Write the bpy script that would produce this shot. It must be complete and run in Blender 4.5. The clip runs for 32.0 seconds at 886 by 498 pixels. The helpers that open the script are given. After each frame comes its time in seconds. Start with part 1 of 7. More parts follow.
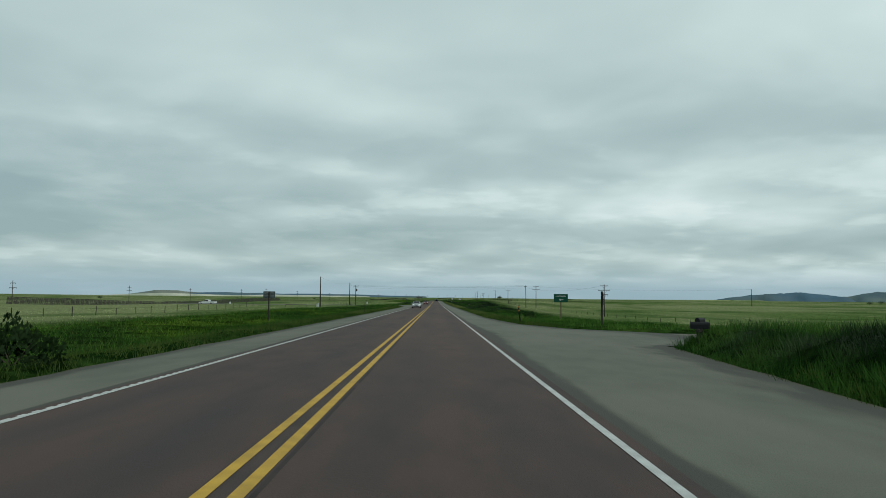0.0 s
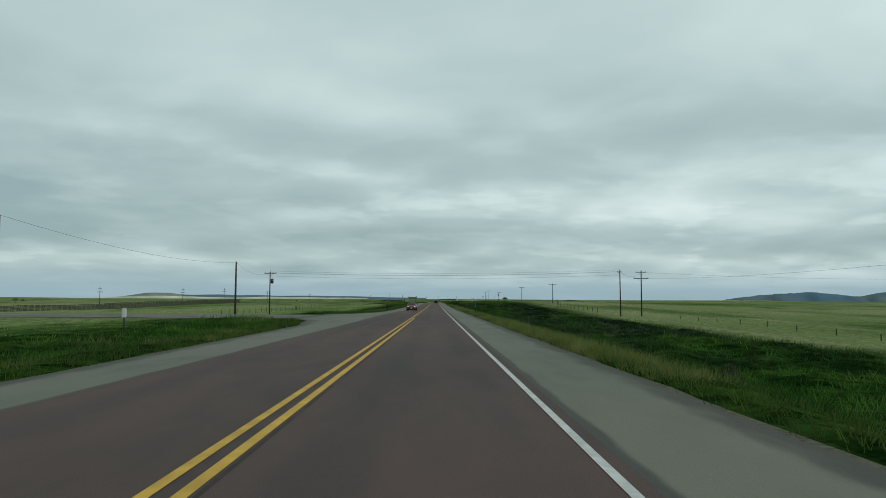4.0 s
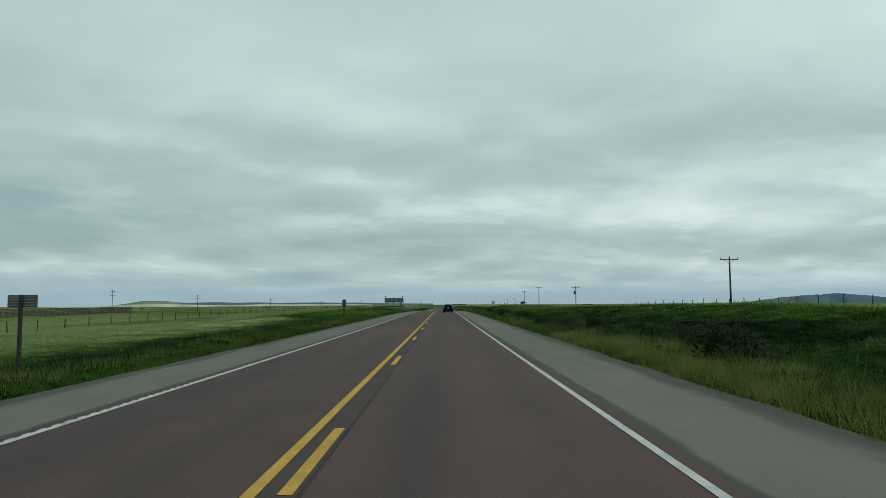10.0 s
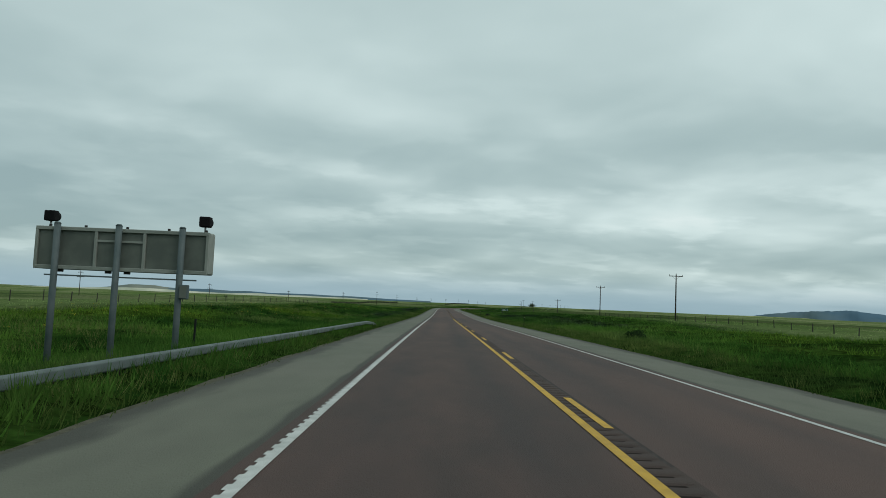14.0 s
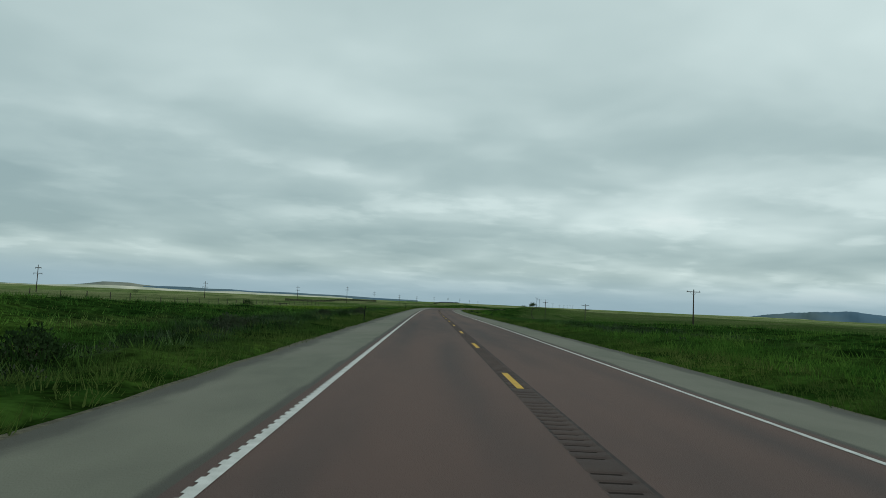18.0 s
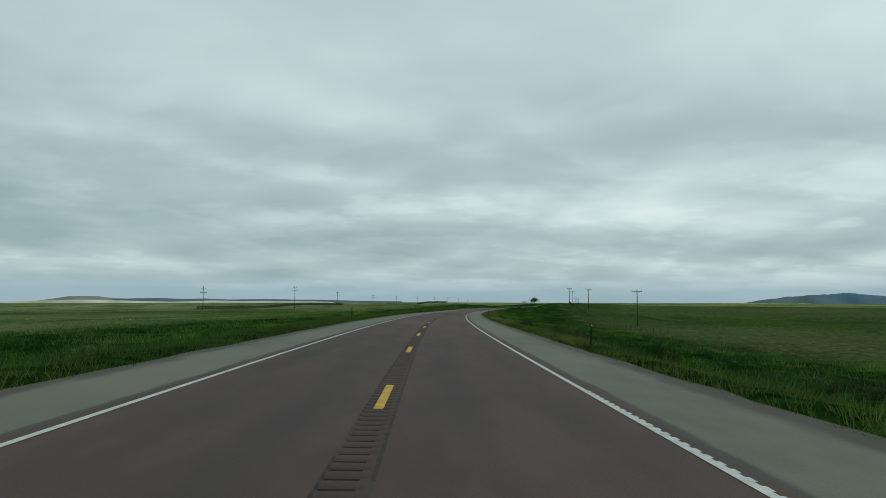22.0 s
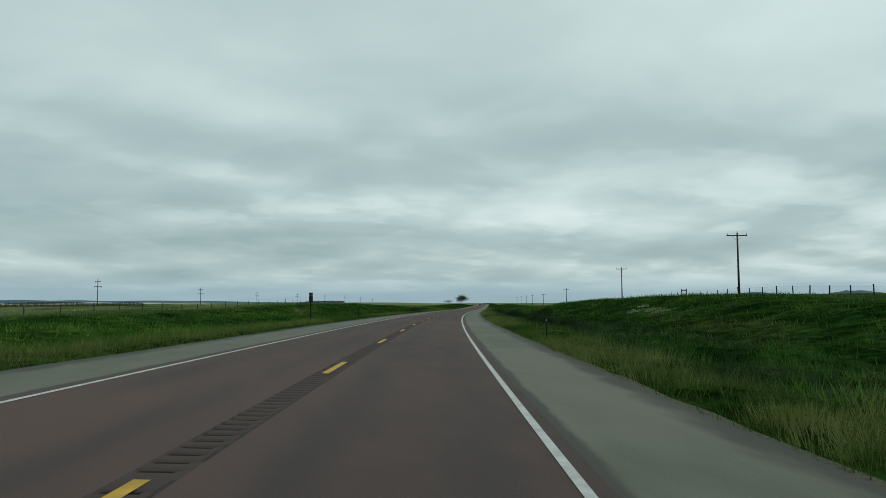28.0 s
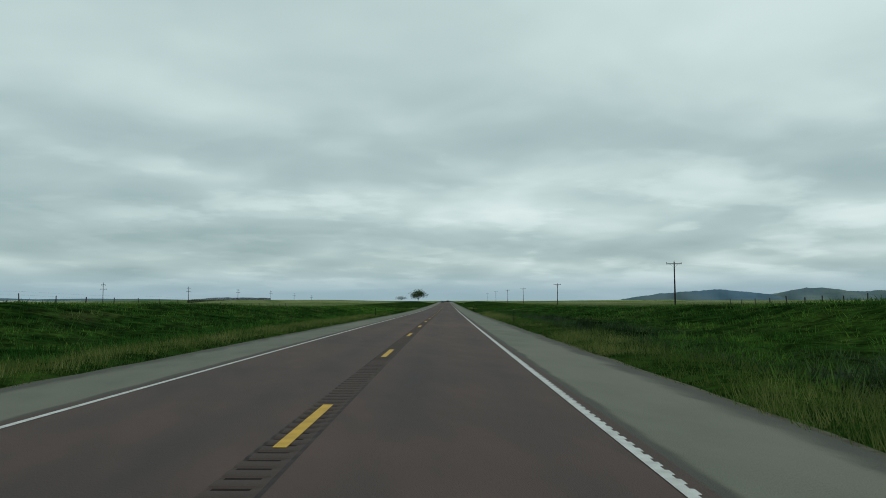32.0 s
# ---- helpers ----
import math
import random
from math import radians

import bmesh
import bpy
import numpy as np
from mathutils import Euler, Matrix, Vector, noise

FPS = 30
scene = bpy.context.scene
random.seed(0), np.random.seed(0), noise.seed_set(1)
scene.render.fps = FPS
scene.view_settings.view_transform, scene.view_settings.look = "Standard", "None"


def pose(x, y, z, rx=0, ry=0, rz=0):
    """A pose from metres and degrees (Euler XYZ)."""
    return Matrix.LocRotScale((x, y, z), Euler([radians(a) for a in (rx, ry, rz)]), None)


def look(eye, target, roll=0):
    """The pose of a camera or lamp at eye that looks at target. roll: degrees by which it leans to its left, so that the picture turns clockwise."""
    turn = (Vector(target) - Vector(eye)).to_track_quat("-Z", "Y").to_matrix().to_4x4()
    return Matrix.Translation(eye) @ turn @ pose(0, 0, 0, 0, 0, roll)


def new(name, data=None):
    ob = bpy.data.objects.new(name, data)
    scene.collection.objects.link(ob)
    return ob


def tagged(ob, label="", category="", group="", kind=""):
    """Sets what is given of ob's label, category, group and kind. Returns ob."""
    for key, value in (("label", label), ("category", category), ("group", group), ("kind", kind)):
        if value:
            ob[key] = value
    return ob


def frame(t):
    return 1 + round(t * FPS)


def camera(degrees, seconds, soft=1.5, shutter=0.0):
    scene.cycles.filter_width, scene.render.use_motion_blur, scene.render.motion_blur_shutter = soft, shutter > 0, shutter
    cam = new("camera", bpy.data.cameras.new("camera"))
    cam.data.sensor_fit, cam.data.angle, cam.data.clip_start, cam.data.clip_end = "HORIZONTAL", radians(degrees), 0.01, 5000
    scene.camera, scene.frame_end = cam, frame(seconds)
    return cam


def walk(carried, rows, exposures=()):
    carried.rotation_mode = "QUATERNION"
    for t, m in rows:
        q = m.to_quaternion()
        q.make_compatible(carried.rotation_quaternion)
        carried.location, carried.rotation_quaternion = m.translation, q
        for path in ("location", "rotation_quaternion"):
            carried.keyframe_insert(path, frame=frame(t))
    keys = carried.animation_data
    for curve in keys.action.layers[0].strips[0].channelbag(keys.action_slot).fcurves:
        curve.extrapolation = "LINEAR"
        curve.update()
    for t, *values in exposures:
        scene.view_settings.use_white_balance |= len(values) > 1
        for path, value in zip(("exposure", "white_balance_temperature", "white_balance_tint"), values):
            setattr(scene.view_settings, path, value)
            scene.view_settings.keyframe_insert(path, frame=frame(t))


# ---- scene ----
# the camera and its drive -------------------------------------------------
cam = camera(64.0, 32.0, soft=0.7)
ROWS = [
    (0, 1.440, -0.765, 1.428, 0.555, 3.771, 0.525),
    (0.5, 1.524, 15.257, 1.304, 0.588, 3.736, 0.454),
    (1, 1.583, 31.279, 1.174, 0.704, 3.760, 0.336),
    (1.5, 1.687, 47.301, 1.082, 0.689, 3.877, 0.184),
    (2, 1.755, 63.320, 1.002, 0.692, 3.947, 0.066),
    (2.5, 1.746, 79.337, 0.890, 0.651, 3.864, 0.296),
    (3, 1.731, 95.363, 0.771, 0.644, 3.777, 0.401),
    (3.5, 1.757, 111.413, 0.643, 0.648, 3.847, 0.330),
    (4, 1.826, 127.477, 0.520, 0.576, 3.898, 0.267),
    (4.5, 1.904, 143.542, 0.406, 0.536, 3.916, 0.211),
    (5, 1.982, 159.595, 0.301, 0.500, 3.900, 0.151),
    (5.5, 2.045, 175.623, 0.217, 0.475, 3.792, 0.092),
    (6, 2.056, 191.612, 0.106, 0.558, 3.844, 0.054),
    (6.5, 2.072, 207.555, 0.001, 0.499, 3.912, 0.199),
    (7, 2.057, 223.474, -0.100, 0.491, 3.979, 0.351),
    (7.5, 2.030, 239.403, -0.207, 0.457, 4.046, 0.197),
    (8, 1.980, 255.411, -0.303, 0.392, 4.089, 0.051),
    (8.5, 1.863, 271.543, -0.390, 0.380, 4.179, 0.145),
    (9, 1.719, 287.737, -0.449, 0.315, 4.200, 0.329),
    (9.5, 1.534, 303.953, -0.502, 0.251, 4.265, -0.022),
    (10, 1.252, 320.363, -0.541, 0.029, 4.350, -0.338),
    (10.5, 0.715, 337.123, -0.577, -0.352, 4.545, 0.169),
    (11, 0.076, 354.108, -0.571, -0.783, 4.635, 1.271),
    (11.5, -0.524, 371.175, -0.589, -1.012, 4.662, 2.220),
    (12, -1.068, 388.363, -0.591, -1.121, 4.608, 2.669),
    (12.5, -1.471, 405.743, -0.599, -0.972, 4.537, 2.703),
    (13, -1.742, 423.320, -0.624, -0.705, 4.408, 2.721),
    (13.5, -1.848, 441.079, -0.704, -0.318, 4.376, 2.580),
    (14, -1.860, 458.978, -0.799, 0.033, 4.209, 2.438),
    (14.5, -1.900, 476.982, -0.935, 0.280, 4.115, 2.506),
    (15, -1.883, 495.104, -1.105, 0.303, 4.018, 2.529),
    (15.5, -1.858, 513.365, -1.307, 0.384, 3.976, 2.440),
    (16, -1.818, 531.789, -1.524, 0.519, 4.013, 2.357),
    (16.5, -1.760, 550.399, -1.719, 0.740, 4.084, 2.284),
    (17, -1.657, 569.215, -1.847, 0.871, 4.084, 2.211),
    (17.5, -1.520, 588.241, -1.921, 0.938, 4.098, 2.421),
    (18, -1.375, 607.396, -1.982, 1.011, 4.201, 2.638),
    (18.5, -1.196, 626.598, -2.022, 1.095, 4.137, 2.519),
    (19, -0.987, 645.835, -2.102, 1.150, 4.151, 2.413),
    (19.5, -0.763, 665.114, -2.177, 1.245, 4.100, 2.337),
    (20, -0.448, 684.447, -2.282, 1.384, 4.148, 2.095),
    (20.5, -0.007, 703.858, -2.407, 1.603, 4.180, 1.405),
    (21, 0.532, 723.418, -2.513, 1.797, 4.152, 0.634),
    (21.5, 1.087, 743.173, -2.603, 2.064, 4.220, 0.370),
    (22, 1.778, 763.017, -2.686, 2.381, 4.207, 0.077),
    (22.5, 2.601, 782.826, -2.793, 2.679, 4.196, -0.315),
    (23, 3.566, 802.567, -2.910, 2.919, 4.162, -0.596),
    (23.5, 4.595, 822.247, -3.057, 3.289, 4.038, -0.324),
    (24, 5.814, 841.939, -3.243, 3.695, 4.011, -0.092),
    (24.5, 7.328, 861.691, -3.386, 4.212, 3.993, 0.227),
    (25, 9.080, 881.393, -3.539, 4.841, 4.009, 0.579),
    (25.5, 11.066, 900.937, -3.714, 5.690, 4.059, 0.606),
    (26, 13.246, 920.331, -3.864, 6.576, 4.144, 0.704),
    (26.5, 15.681, 939.613, -3.984, 7.430, 4.232, 0.744),
    (27, 18.415, 958.820, -4.078, 8.252, 4.254, 0.717),
    (27.5, 21.484, 977.984, -4.148, 9.076, 4.160, 0.647),
    (28, 24.792, 997.090, -4.267, 9.745, 4.276, -0.178),
    (28.5, 28.163, 1015.963, -4.371, 10.448, 4.171, -0.057),
    (29, 31.586, 1034.471, -4.497, 10.909, 4.171, -0.014),
    (29.5, 35.013, 1052.592, -4.565, 11.149, 4.254, 0.160),
    (30, 38.484, 1070.669, -4.641, 11.489, 4.388, 0.242),
    (30.5, 42.031, 1088.989, -4.708, 11.958, 4.248, 0.280),
    (31, 45.712, 1107.264, -4.801, 12.378, 4.209, 0.134),
    (31.5, 49.603, 1125.165, -4.874, 12.855, 4.113, -0.123),
    (32, 53.649, 1142.815, -4.963, 13.258, 4.096, -0.241),
]


def drive_pose(x, y, z, heading, pitch, lean):
    h, p = radians(heading), radians(pitch)
    ahead = Vector((math.sin(h) * math.cos(p), math.cos(h) * math.cos(p), math.sin(p)))
    eye = Vector((x, y, z))
    return look(eye, eye + ahead * 10, lean)


walk(cam, [(t, drive_pose(*row)) for t, *row in ROWS],
     exposures=[(0, 0.0), (32, 0.0)])

# world: overcast deck over a clear-sky model, one very soft sun -------------
SUN_EL, SUN_AZ = radians(48), radians(125)


def nodes_of(tree):
    return tree.nodes, tree.links


def make_world():
    w = bpy.data.worlds.new("overcast")
    w.use_nodes = True
    nt = w.node_tree
    N, L = nodes_of(nt)
    N.clear()

    def n(kind, **kw):
        node = N.new(kind)
        for k, v in kw.items():
            if k in ("operation", "blend_type", "data_type", "noise_dimensions", "sky_type", "sun_disc", "sun_elevation", "sun_rotation", "interpolation_type", "clamp"):
                if k == "operation":
                    node.operation = v
                elif k == "blend_type":
                    node.blend_type = v
                elif k == "data_type":
                    node.data_type = v
                elif k == "noise_dimensions":
                    node.noise_dimensions = v
                elif k == "sky_type":
                    node.sky_type = v
                elif k == "sun_disc":
                    node.sun_disc = v
                elif k == "sun_elevation":
                    node.sun_elevation = v
                elif k == "sun_rotation":
                    node.sun_rotation = v
                elif k == "interpolation_type":
                    node.interpolation_type = v
        return node

    def val(sock, v):
        if isinstance(v, bpy.types.NodeSocket):
            L.new(v, sock)
        else:
            sock.default_value = v

    def m(op, a, b=0.0, c=0.0):
        node = n("ShaderNodeMath", operation=op)
        for i, v in enumerate((a, b, c)):
            val(node.inputs[i], v)
        return node.outputs[0]

    co = n("ShaderNodeTexCoord")
    sep = n("ShaderNodeSeparateXYZ")
    L.new(co.outputs["Generated"], sep.inputs[0])
    X, Y, Z = sep.outputs
    up = m("MAXIMUM", Z, 0.0)
    den = m("ADD", up, 0.15)

    def plane(k):
        """A level cloud layer seen from below; k draws the sample nearer."""
        c = n("ShaderNodeCombineXYZ")
        L.new(m("MULTIPLY", m("DIVIDE", X, den), k), c.inputs[0])
        L.new(m("MULTIPLY", m("DIVIDE", Y, den), k), c.inputs[1])
        c.inputs[2].default_value = 3.7
        return c.outputs[0]

    over, nearer = plane(1.0), plane(0.90)

    def cloud(scale, detail, rough, ox, oy, warp=0.25, base=None, stretch=1.0):
        mp = n("ShaderNodeMapping")
        mp.inputs["Location"].default_value = (ox, oy, 0)
        mp.inputs["Scale"].default_value = (scale, scale * stretch, 1)
        L.new(over if base is None else base, mp.inputs[0])
        t = n("ShaderNodeTexNoise")
        t.inputs["Scale"].default_value = 1.0
        t.inputs["Detail"].default_value = detail
        t.inputs["Roughness"].default_value = rough
        t.inputs["Distortion"].default_value = warp
        L.new(mp.outputs[0], t.inputs["Vector"])
        return t.outputs["Fac"]

    big = cloud(0.62, 2.0, 0.45, CLOUD_A[0], CLOUD_A[1], 0.15)
    mid = cloud(1.5, 3.0, 0.42, CLOUD_B[0], CLOUD_B[1], 0.25)
    mid_near = cloud(1.5, 3.0, 0.42, CLOUD_B[0], CLOUD_B[1], 0.25, nearer)
    fine = cloud(5.0, 3.0, 0.5, 2.2, 9.1, 0.3)
    def centred(v, k):
        return m("MULTIPLY", m("SUBTRACT", v, 0.5), k)

    # pale tops over darker bases; the deck overhead is smoother
    body = m("ADD", m("ADD", centred(big, 0.60), centred(mid, 0.25)), m("ADD", centred(fine, 0.07), m("MULTIPLY", m("SUBTRACT", mid, mid_near), 0.40)))
    amp = n("ShaderNodeMapRange", interpolation_type="SMOOTHSTEP")
    val(amp.inputs[0], up)
    amp.inputs[1].default_value, amp.inputs[2].default_value = 0.12, 0.38
    amp.inputs[3].default_value, amp.inputs[4].default_value = 0.86, 0.42
    mix = m("MULTIPLY_ADD", body, amp.outputs[0], 0.5)
    # ragged bright puffs in the lower third of the sky
    puff = cloud(1.9, 5.0, 0.50, 4.1, 1.7, 0.1, None, 1.1)
    pr = n("ShaderNodeMapRange", interpolation_type="SMOOTHSTEP")
    val(pr.inputs[0], puff)
    pr.inputs[1].default_value, pr.inputs[2].default_value = 0.50, 0.63
    zone = n("ShaderNodeMapRange", interpolation_type="SMOOTHSTEP")
    val(zone.inputs[0], up)
    zone.inputs[1].default_value, zone.inputs[2].default_value = 0.30, 0.12
    mix = m("ADD", mix, m("MULTIPLY", m("MULTIPLY", m("SUBTRACT", pr.outputs[0], 0.4), zone.outputs[0]), 0.085))
    # layers of the deck by height, and a brighter side towards the hidden sun
    layers = n("ShaderNodeValToRGB")
    layers.color_ramp.interpolation = "EASE"
    val(layers.inputs[0], up)
    e = layers.color_ramp.elements
    e[0].position, e[0].color = 0.0, (0.5, 0.5, 0.5, 1)
    e[1].position, e[1].color = 0.6, (0.65, 0.65, 0.65, 1)
    for p, c in ((0.03, 0.60), (0.055, 0.55), (0.075, 0.45), (0.11, 0.49), (0.15, 0.53), (0.19, 0.565), (0.26, 0.60), (0.34, 0.645)):
        q = layers.color_ramp.elements.new(p)
        q.color = (c, c, c, 1)
    mix = m("ADD", mix, m("MULTIPLY", m("SUBTRACT", layers.outputs[0], 0.5), 0.55))
    mix = m("ADD", mix, m("MULTIPLY", X, m("MULTIPLY_ADD", up, 0.14, 0.10)))
    # brightness of the deck
    ramp = n("ShaderNodeValToRGB")
    L.new(mix, ramp.inputs[0])
    e = ramp.color_ramp.elements
    e[0].position, e[0].color = 0.28, (0.30, 0.415, 0.425, 1)
    e[1].position, e[1].color = 0.86, (0.77, 0.88, 0.865, 1)
    top_e = ramp.color_ramp.elements.new(0.70)
    top_e.color = (0.64, 0.775, 0.765, 1)
    mid_e = ramp.color_ramp.elements.new(0.51)
    mid_e.color = (0.425, 0.55, 0.55, 1)
    # bluish gap low over the horizon
    low = n("ShaderNodeMapRange", interpolation_type="SMOOTHSTEP")
    val(low.inputs[0], Z)
    low.inputs[1].default_value, low.inputs[2].default_value = 0.006, 0.052
    low.inputs[3].default_value, low.inputs[4].default_value = 1.0, 0.0
    lowc = n("ShaderNodeMixRGB")
    L.new(m("MULTIPLY", low.outputs[0], 0.85), lowc.inputs[0])
    L.new(ramp.outputs[0], lowc.inputs[1])
    lowc.inputs[2].default_value = (0.30, 0.44, 0.515, 1)
    sky = n("ShaderNodeTexSky", sky_type="NISHITA", sun_disc=False, sun_elevation=SUN_EL, sun_rotation=SUN_AZ)
    s1 = n("ShaderNodeMixRGB", blend_type="MULTIPLY")
    s1.inputs[0].default_value = 1.0
    L.new(sky.outputs[0], s1.inputs[1])
    s1.inputs[2].default_value = (0.1, 0.1, 0.1, 1)
    deck = n("ShaderNodeMixRGB")
    deck.inputs[0].default_value = 0.94
    L.new(s1.outputs[0], deck.inputs[1])
    L.new(lowc.outputs[0], deck.inputs[2])
    bg = n("ShaderNodeBackground")
    L.new(deck.outputs[0], bg.inputs[0])
    bg.inputs[1].default_value = 1.0
    out = n("ShaderNodeOutputWorld")
    L.new(bg.outputs[0], out.inputs[0])
    scene.world = w


CLOUD_A, CLOUD_B = (1.3, 0.4), (7.7, 2.1)
make_world()
sun_data = bpy.data.lights.new("sun", "SUN")
sun_data.energy, sun_data.angle, sun_data.color = 0.8, radians(25), (1.0, 0.97, 0.92)
sun = new("sun", sun_data)
sun.matrix_world = look((0, 0, 50), (-math.sin(SUN_AZ) * 10, -math.cos(SUN_AZ) * 10, 50 - 10 * math.tan(SUN_EL)))

# road shape, by distance along it
KNOT_BEND = [0.001, 0.067, -0.023, -0.02, 0.158, 0.539, 0.667, 0.663, 0.591, 0.486, 0.544, 0.282, 0.046, -0.009, -0.027, -0.02, -0.0]
KNOT_HEIGHT = [0.57, -0.0, -0.46, -0.96, -1.42, -1.8, -2.01, -1.85, -2.42, -3.42, -3.41, -3.84, -4.1, -4.54, -5.25, -5.5, -5.85, -6.18, -6.53, -6.95, -6.98, -6.99, -6.95, -6.9, -6.7, -6.5, -6.7, -7.6, -8.5, -9.55]
KNOT_RIGHT = [2.18, 2.25, 2.34, 2.32, 1.32, 2.17, 2.15, 2.6, 2.95, 2.72, 2.91, 2.89, 1.96, 2.0, 2.01]
KNOT_LEFT = [-1.79, -1.29, -1.71, -2.47, -1.25, -1.85, -0.77, 0.62, 2.56, 3.12, 2.44, -0.46, -1.95, -2.0, -2.0]
DASH_PHASE = -1.523

# materials ------------------------------------------------------------------


def material(name, base, rough=0.8, metal=0.0, second=None, scale=6.0, third=None, scale3=0.4, amount3=0.5, bump=0.0,
             bump_scale=40.0, island=0.0, spec=0.4, stretch=(1, 1, 1), coat=0.0, lo=0.35, hi=0.65):
    """A surface with fine and coarse variation between colours, fine relief and, per island or object, a shift of value."""
    mat = bpy.data.materials.new(name)
    mat.use_nodes = True
    N, L = nodes_of(mat.node_tree)
    b = N["Principled BSDF"]
    b.inputs["Roughness"].default_value = rough
    b.inputs["Metallic"].default_value = metal
    b.inputs["Specular IOR Level"].default_value = spec
    b.inputs["Coat Weight"].default_value = coat
    co = N.new("ShaderNodeTexCoord")
    mp = N.new("ShaderNodeMapping")
    mp.inputs["Scale"].default_value = stretch
    L.new(co.outputs["Object"], mp.inputs[0])

    def noise_fac(sc, detail=5.0, a=lo, z=hi):
        t = N.new("ShaderNodeTexNoise")
        t.inputs["Scale"].default_value, t.inputs["Detail"].default_value = sc, detail
        L.new(mp.outputs[0], t.inputs["Vector"])
        r = N.new("ShaderNodeMapRange")
        r.inputs[1].default_value, r.inputs[2].default_value = a, z
        L.new(t.outputs["Fac"], r.inputs[0])
        return r.outputs[0], t.outputs["Fac"]

    colour = None
    if second is not None:
        f, _ = noise_fac(scale)
        mx = N.new("ShaderNodeMixRGB")
        mx.inputs[1].default_value, mx.inputs[2].default_value = (*base, 1), (*second, 1)
        L.new(f, mx.inputs[0])
        colour = mx.outputs[0]
    if third is not None:
        f, _ = noise_fac(scale3, 4.0, 0.42, 0.62)
        mu = N.new("ShaderNodeMath")
        mu.operation = "MULTIPLY"
        mu.inputs[1].default_value = amount3
        L.new(f, mu.inputs[0])
        mx = N.new("ShaderNodeMixRGB")
        L.new(mu.outputs[0], mx.inputs[0])
        if colour is None:
            mx.inputs[1].default_value = (*base, 1)
        else:
            L.new(colour, mx.inputs[1])
        mx.inputs[2].default_value = (*third, 1)
        colour = mx.outputs[0]
    if island:
        geo = N.new("ShaderNodeNewGeometry")
        hsv = N.new("ShaderNodeHueSaturation")
        r = N.new("ShaderNodeMapRange")
        r.inputs[3].default_value, r.inputs[4].default_value = 1 - island, 1 + island
        L.new(geo.outputs["Random Per Island"], r.inputs[0])
        L.new(r.outputs[0], hsv.inputs["Value"])
        if colour is None:
            hsv.inputs["Color"].default_value = (*base, 1)
        else:
            L.new(colour, hsv.inputs["Color"])
        colour = hsv.outputs[0]
    if colour is None:
        b.inputs["Base Color"].default_value = (*base, 1)
    else:
        L.new(colour, b.inputs["Base Color"])
    if bump:
        _, raw = noise_fac(bump_scale, 6.0)
        bp = N.new("ShaderNodeBump")
        bp.inputs["Strength"].default_value = bump
        bp.inputs["Distance"].default_value = 0.02
        L.new(raw, bp.inputs["Height"])
        L.new(bp.outputs[0], b.inputs["Normal"])
    return mat



def road_material():
    """Reddish chip seal; the wheel paths are polished darker and greyer, with oil and patch marks."""
    mat = material("red_chip_seal", (0.080, 0.052, 0.045), 0.85, second=(0.056, 0.041, 0.037), scale=1.6, third=(0.108, 0.066, 0.054), scale3=0.10, amount3=0.7,
                   bump=0.45, bump_scale=90, stretch=(1, 0.3, 1), spec=0.22)
    N, L = nodes_of(mat.node_tree)
    b = N["Principled BSDF"]
    old = b.inputs["Base Color"].links[0].from_socket
    vc = N.new("ShaderNodeVertexColor")
    vc.layer_name = "track"
    sep = N.new("ShaderNodeSeparateColor")
    L.new(vc.outputs[0], sep.inputs[0])
    co = N.new("ShaderNodeTexCoord")
    mp = N.new("ShaderNodeMapping")
    mp.inputs["Scale"].default_value = (1.0, 0.12, 1)
    L.new(co.outputs["Object"], mp.inputs[0])
    t = N.new("ShaderNodeTexNoise")
    t.inputs["Scale"].default_value, t.inputs["Detail"].default_value = 0.6, 6.0
    L.new(mp.outputs[0], t.inputs["Vector"])
    r = N.new("ShaderNodeMapRange")
    r.inputs[1].default_value, r.inputs[2].default_value = 0.36, 0.62
    L.new(t.outputs["Fac"], r.inputs[0])
    mu = N.new("ShaderNodeMath")
    mu.operation = "MULTIPLY"
    L.new(r.outputs[0], mu.inputs[0])
    L.new(sep.outputs[0], mu.inputs[1])
    mx = N.new("ShaderNodeMixRGB")
    L.new(mu.outputs[0], mx.inputs[0])
    L.new(old, mx.inputs[1])
    mx.inputs[2].default_value = (0.043, 0.036, 0.035, 1)
    L.new(mx.outputs[0], b.inputs["Base Color"])
    return mat



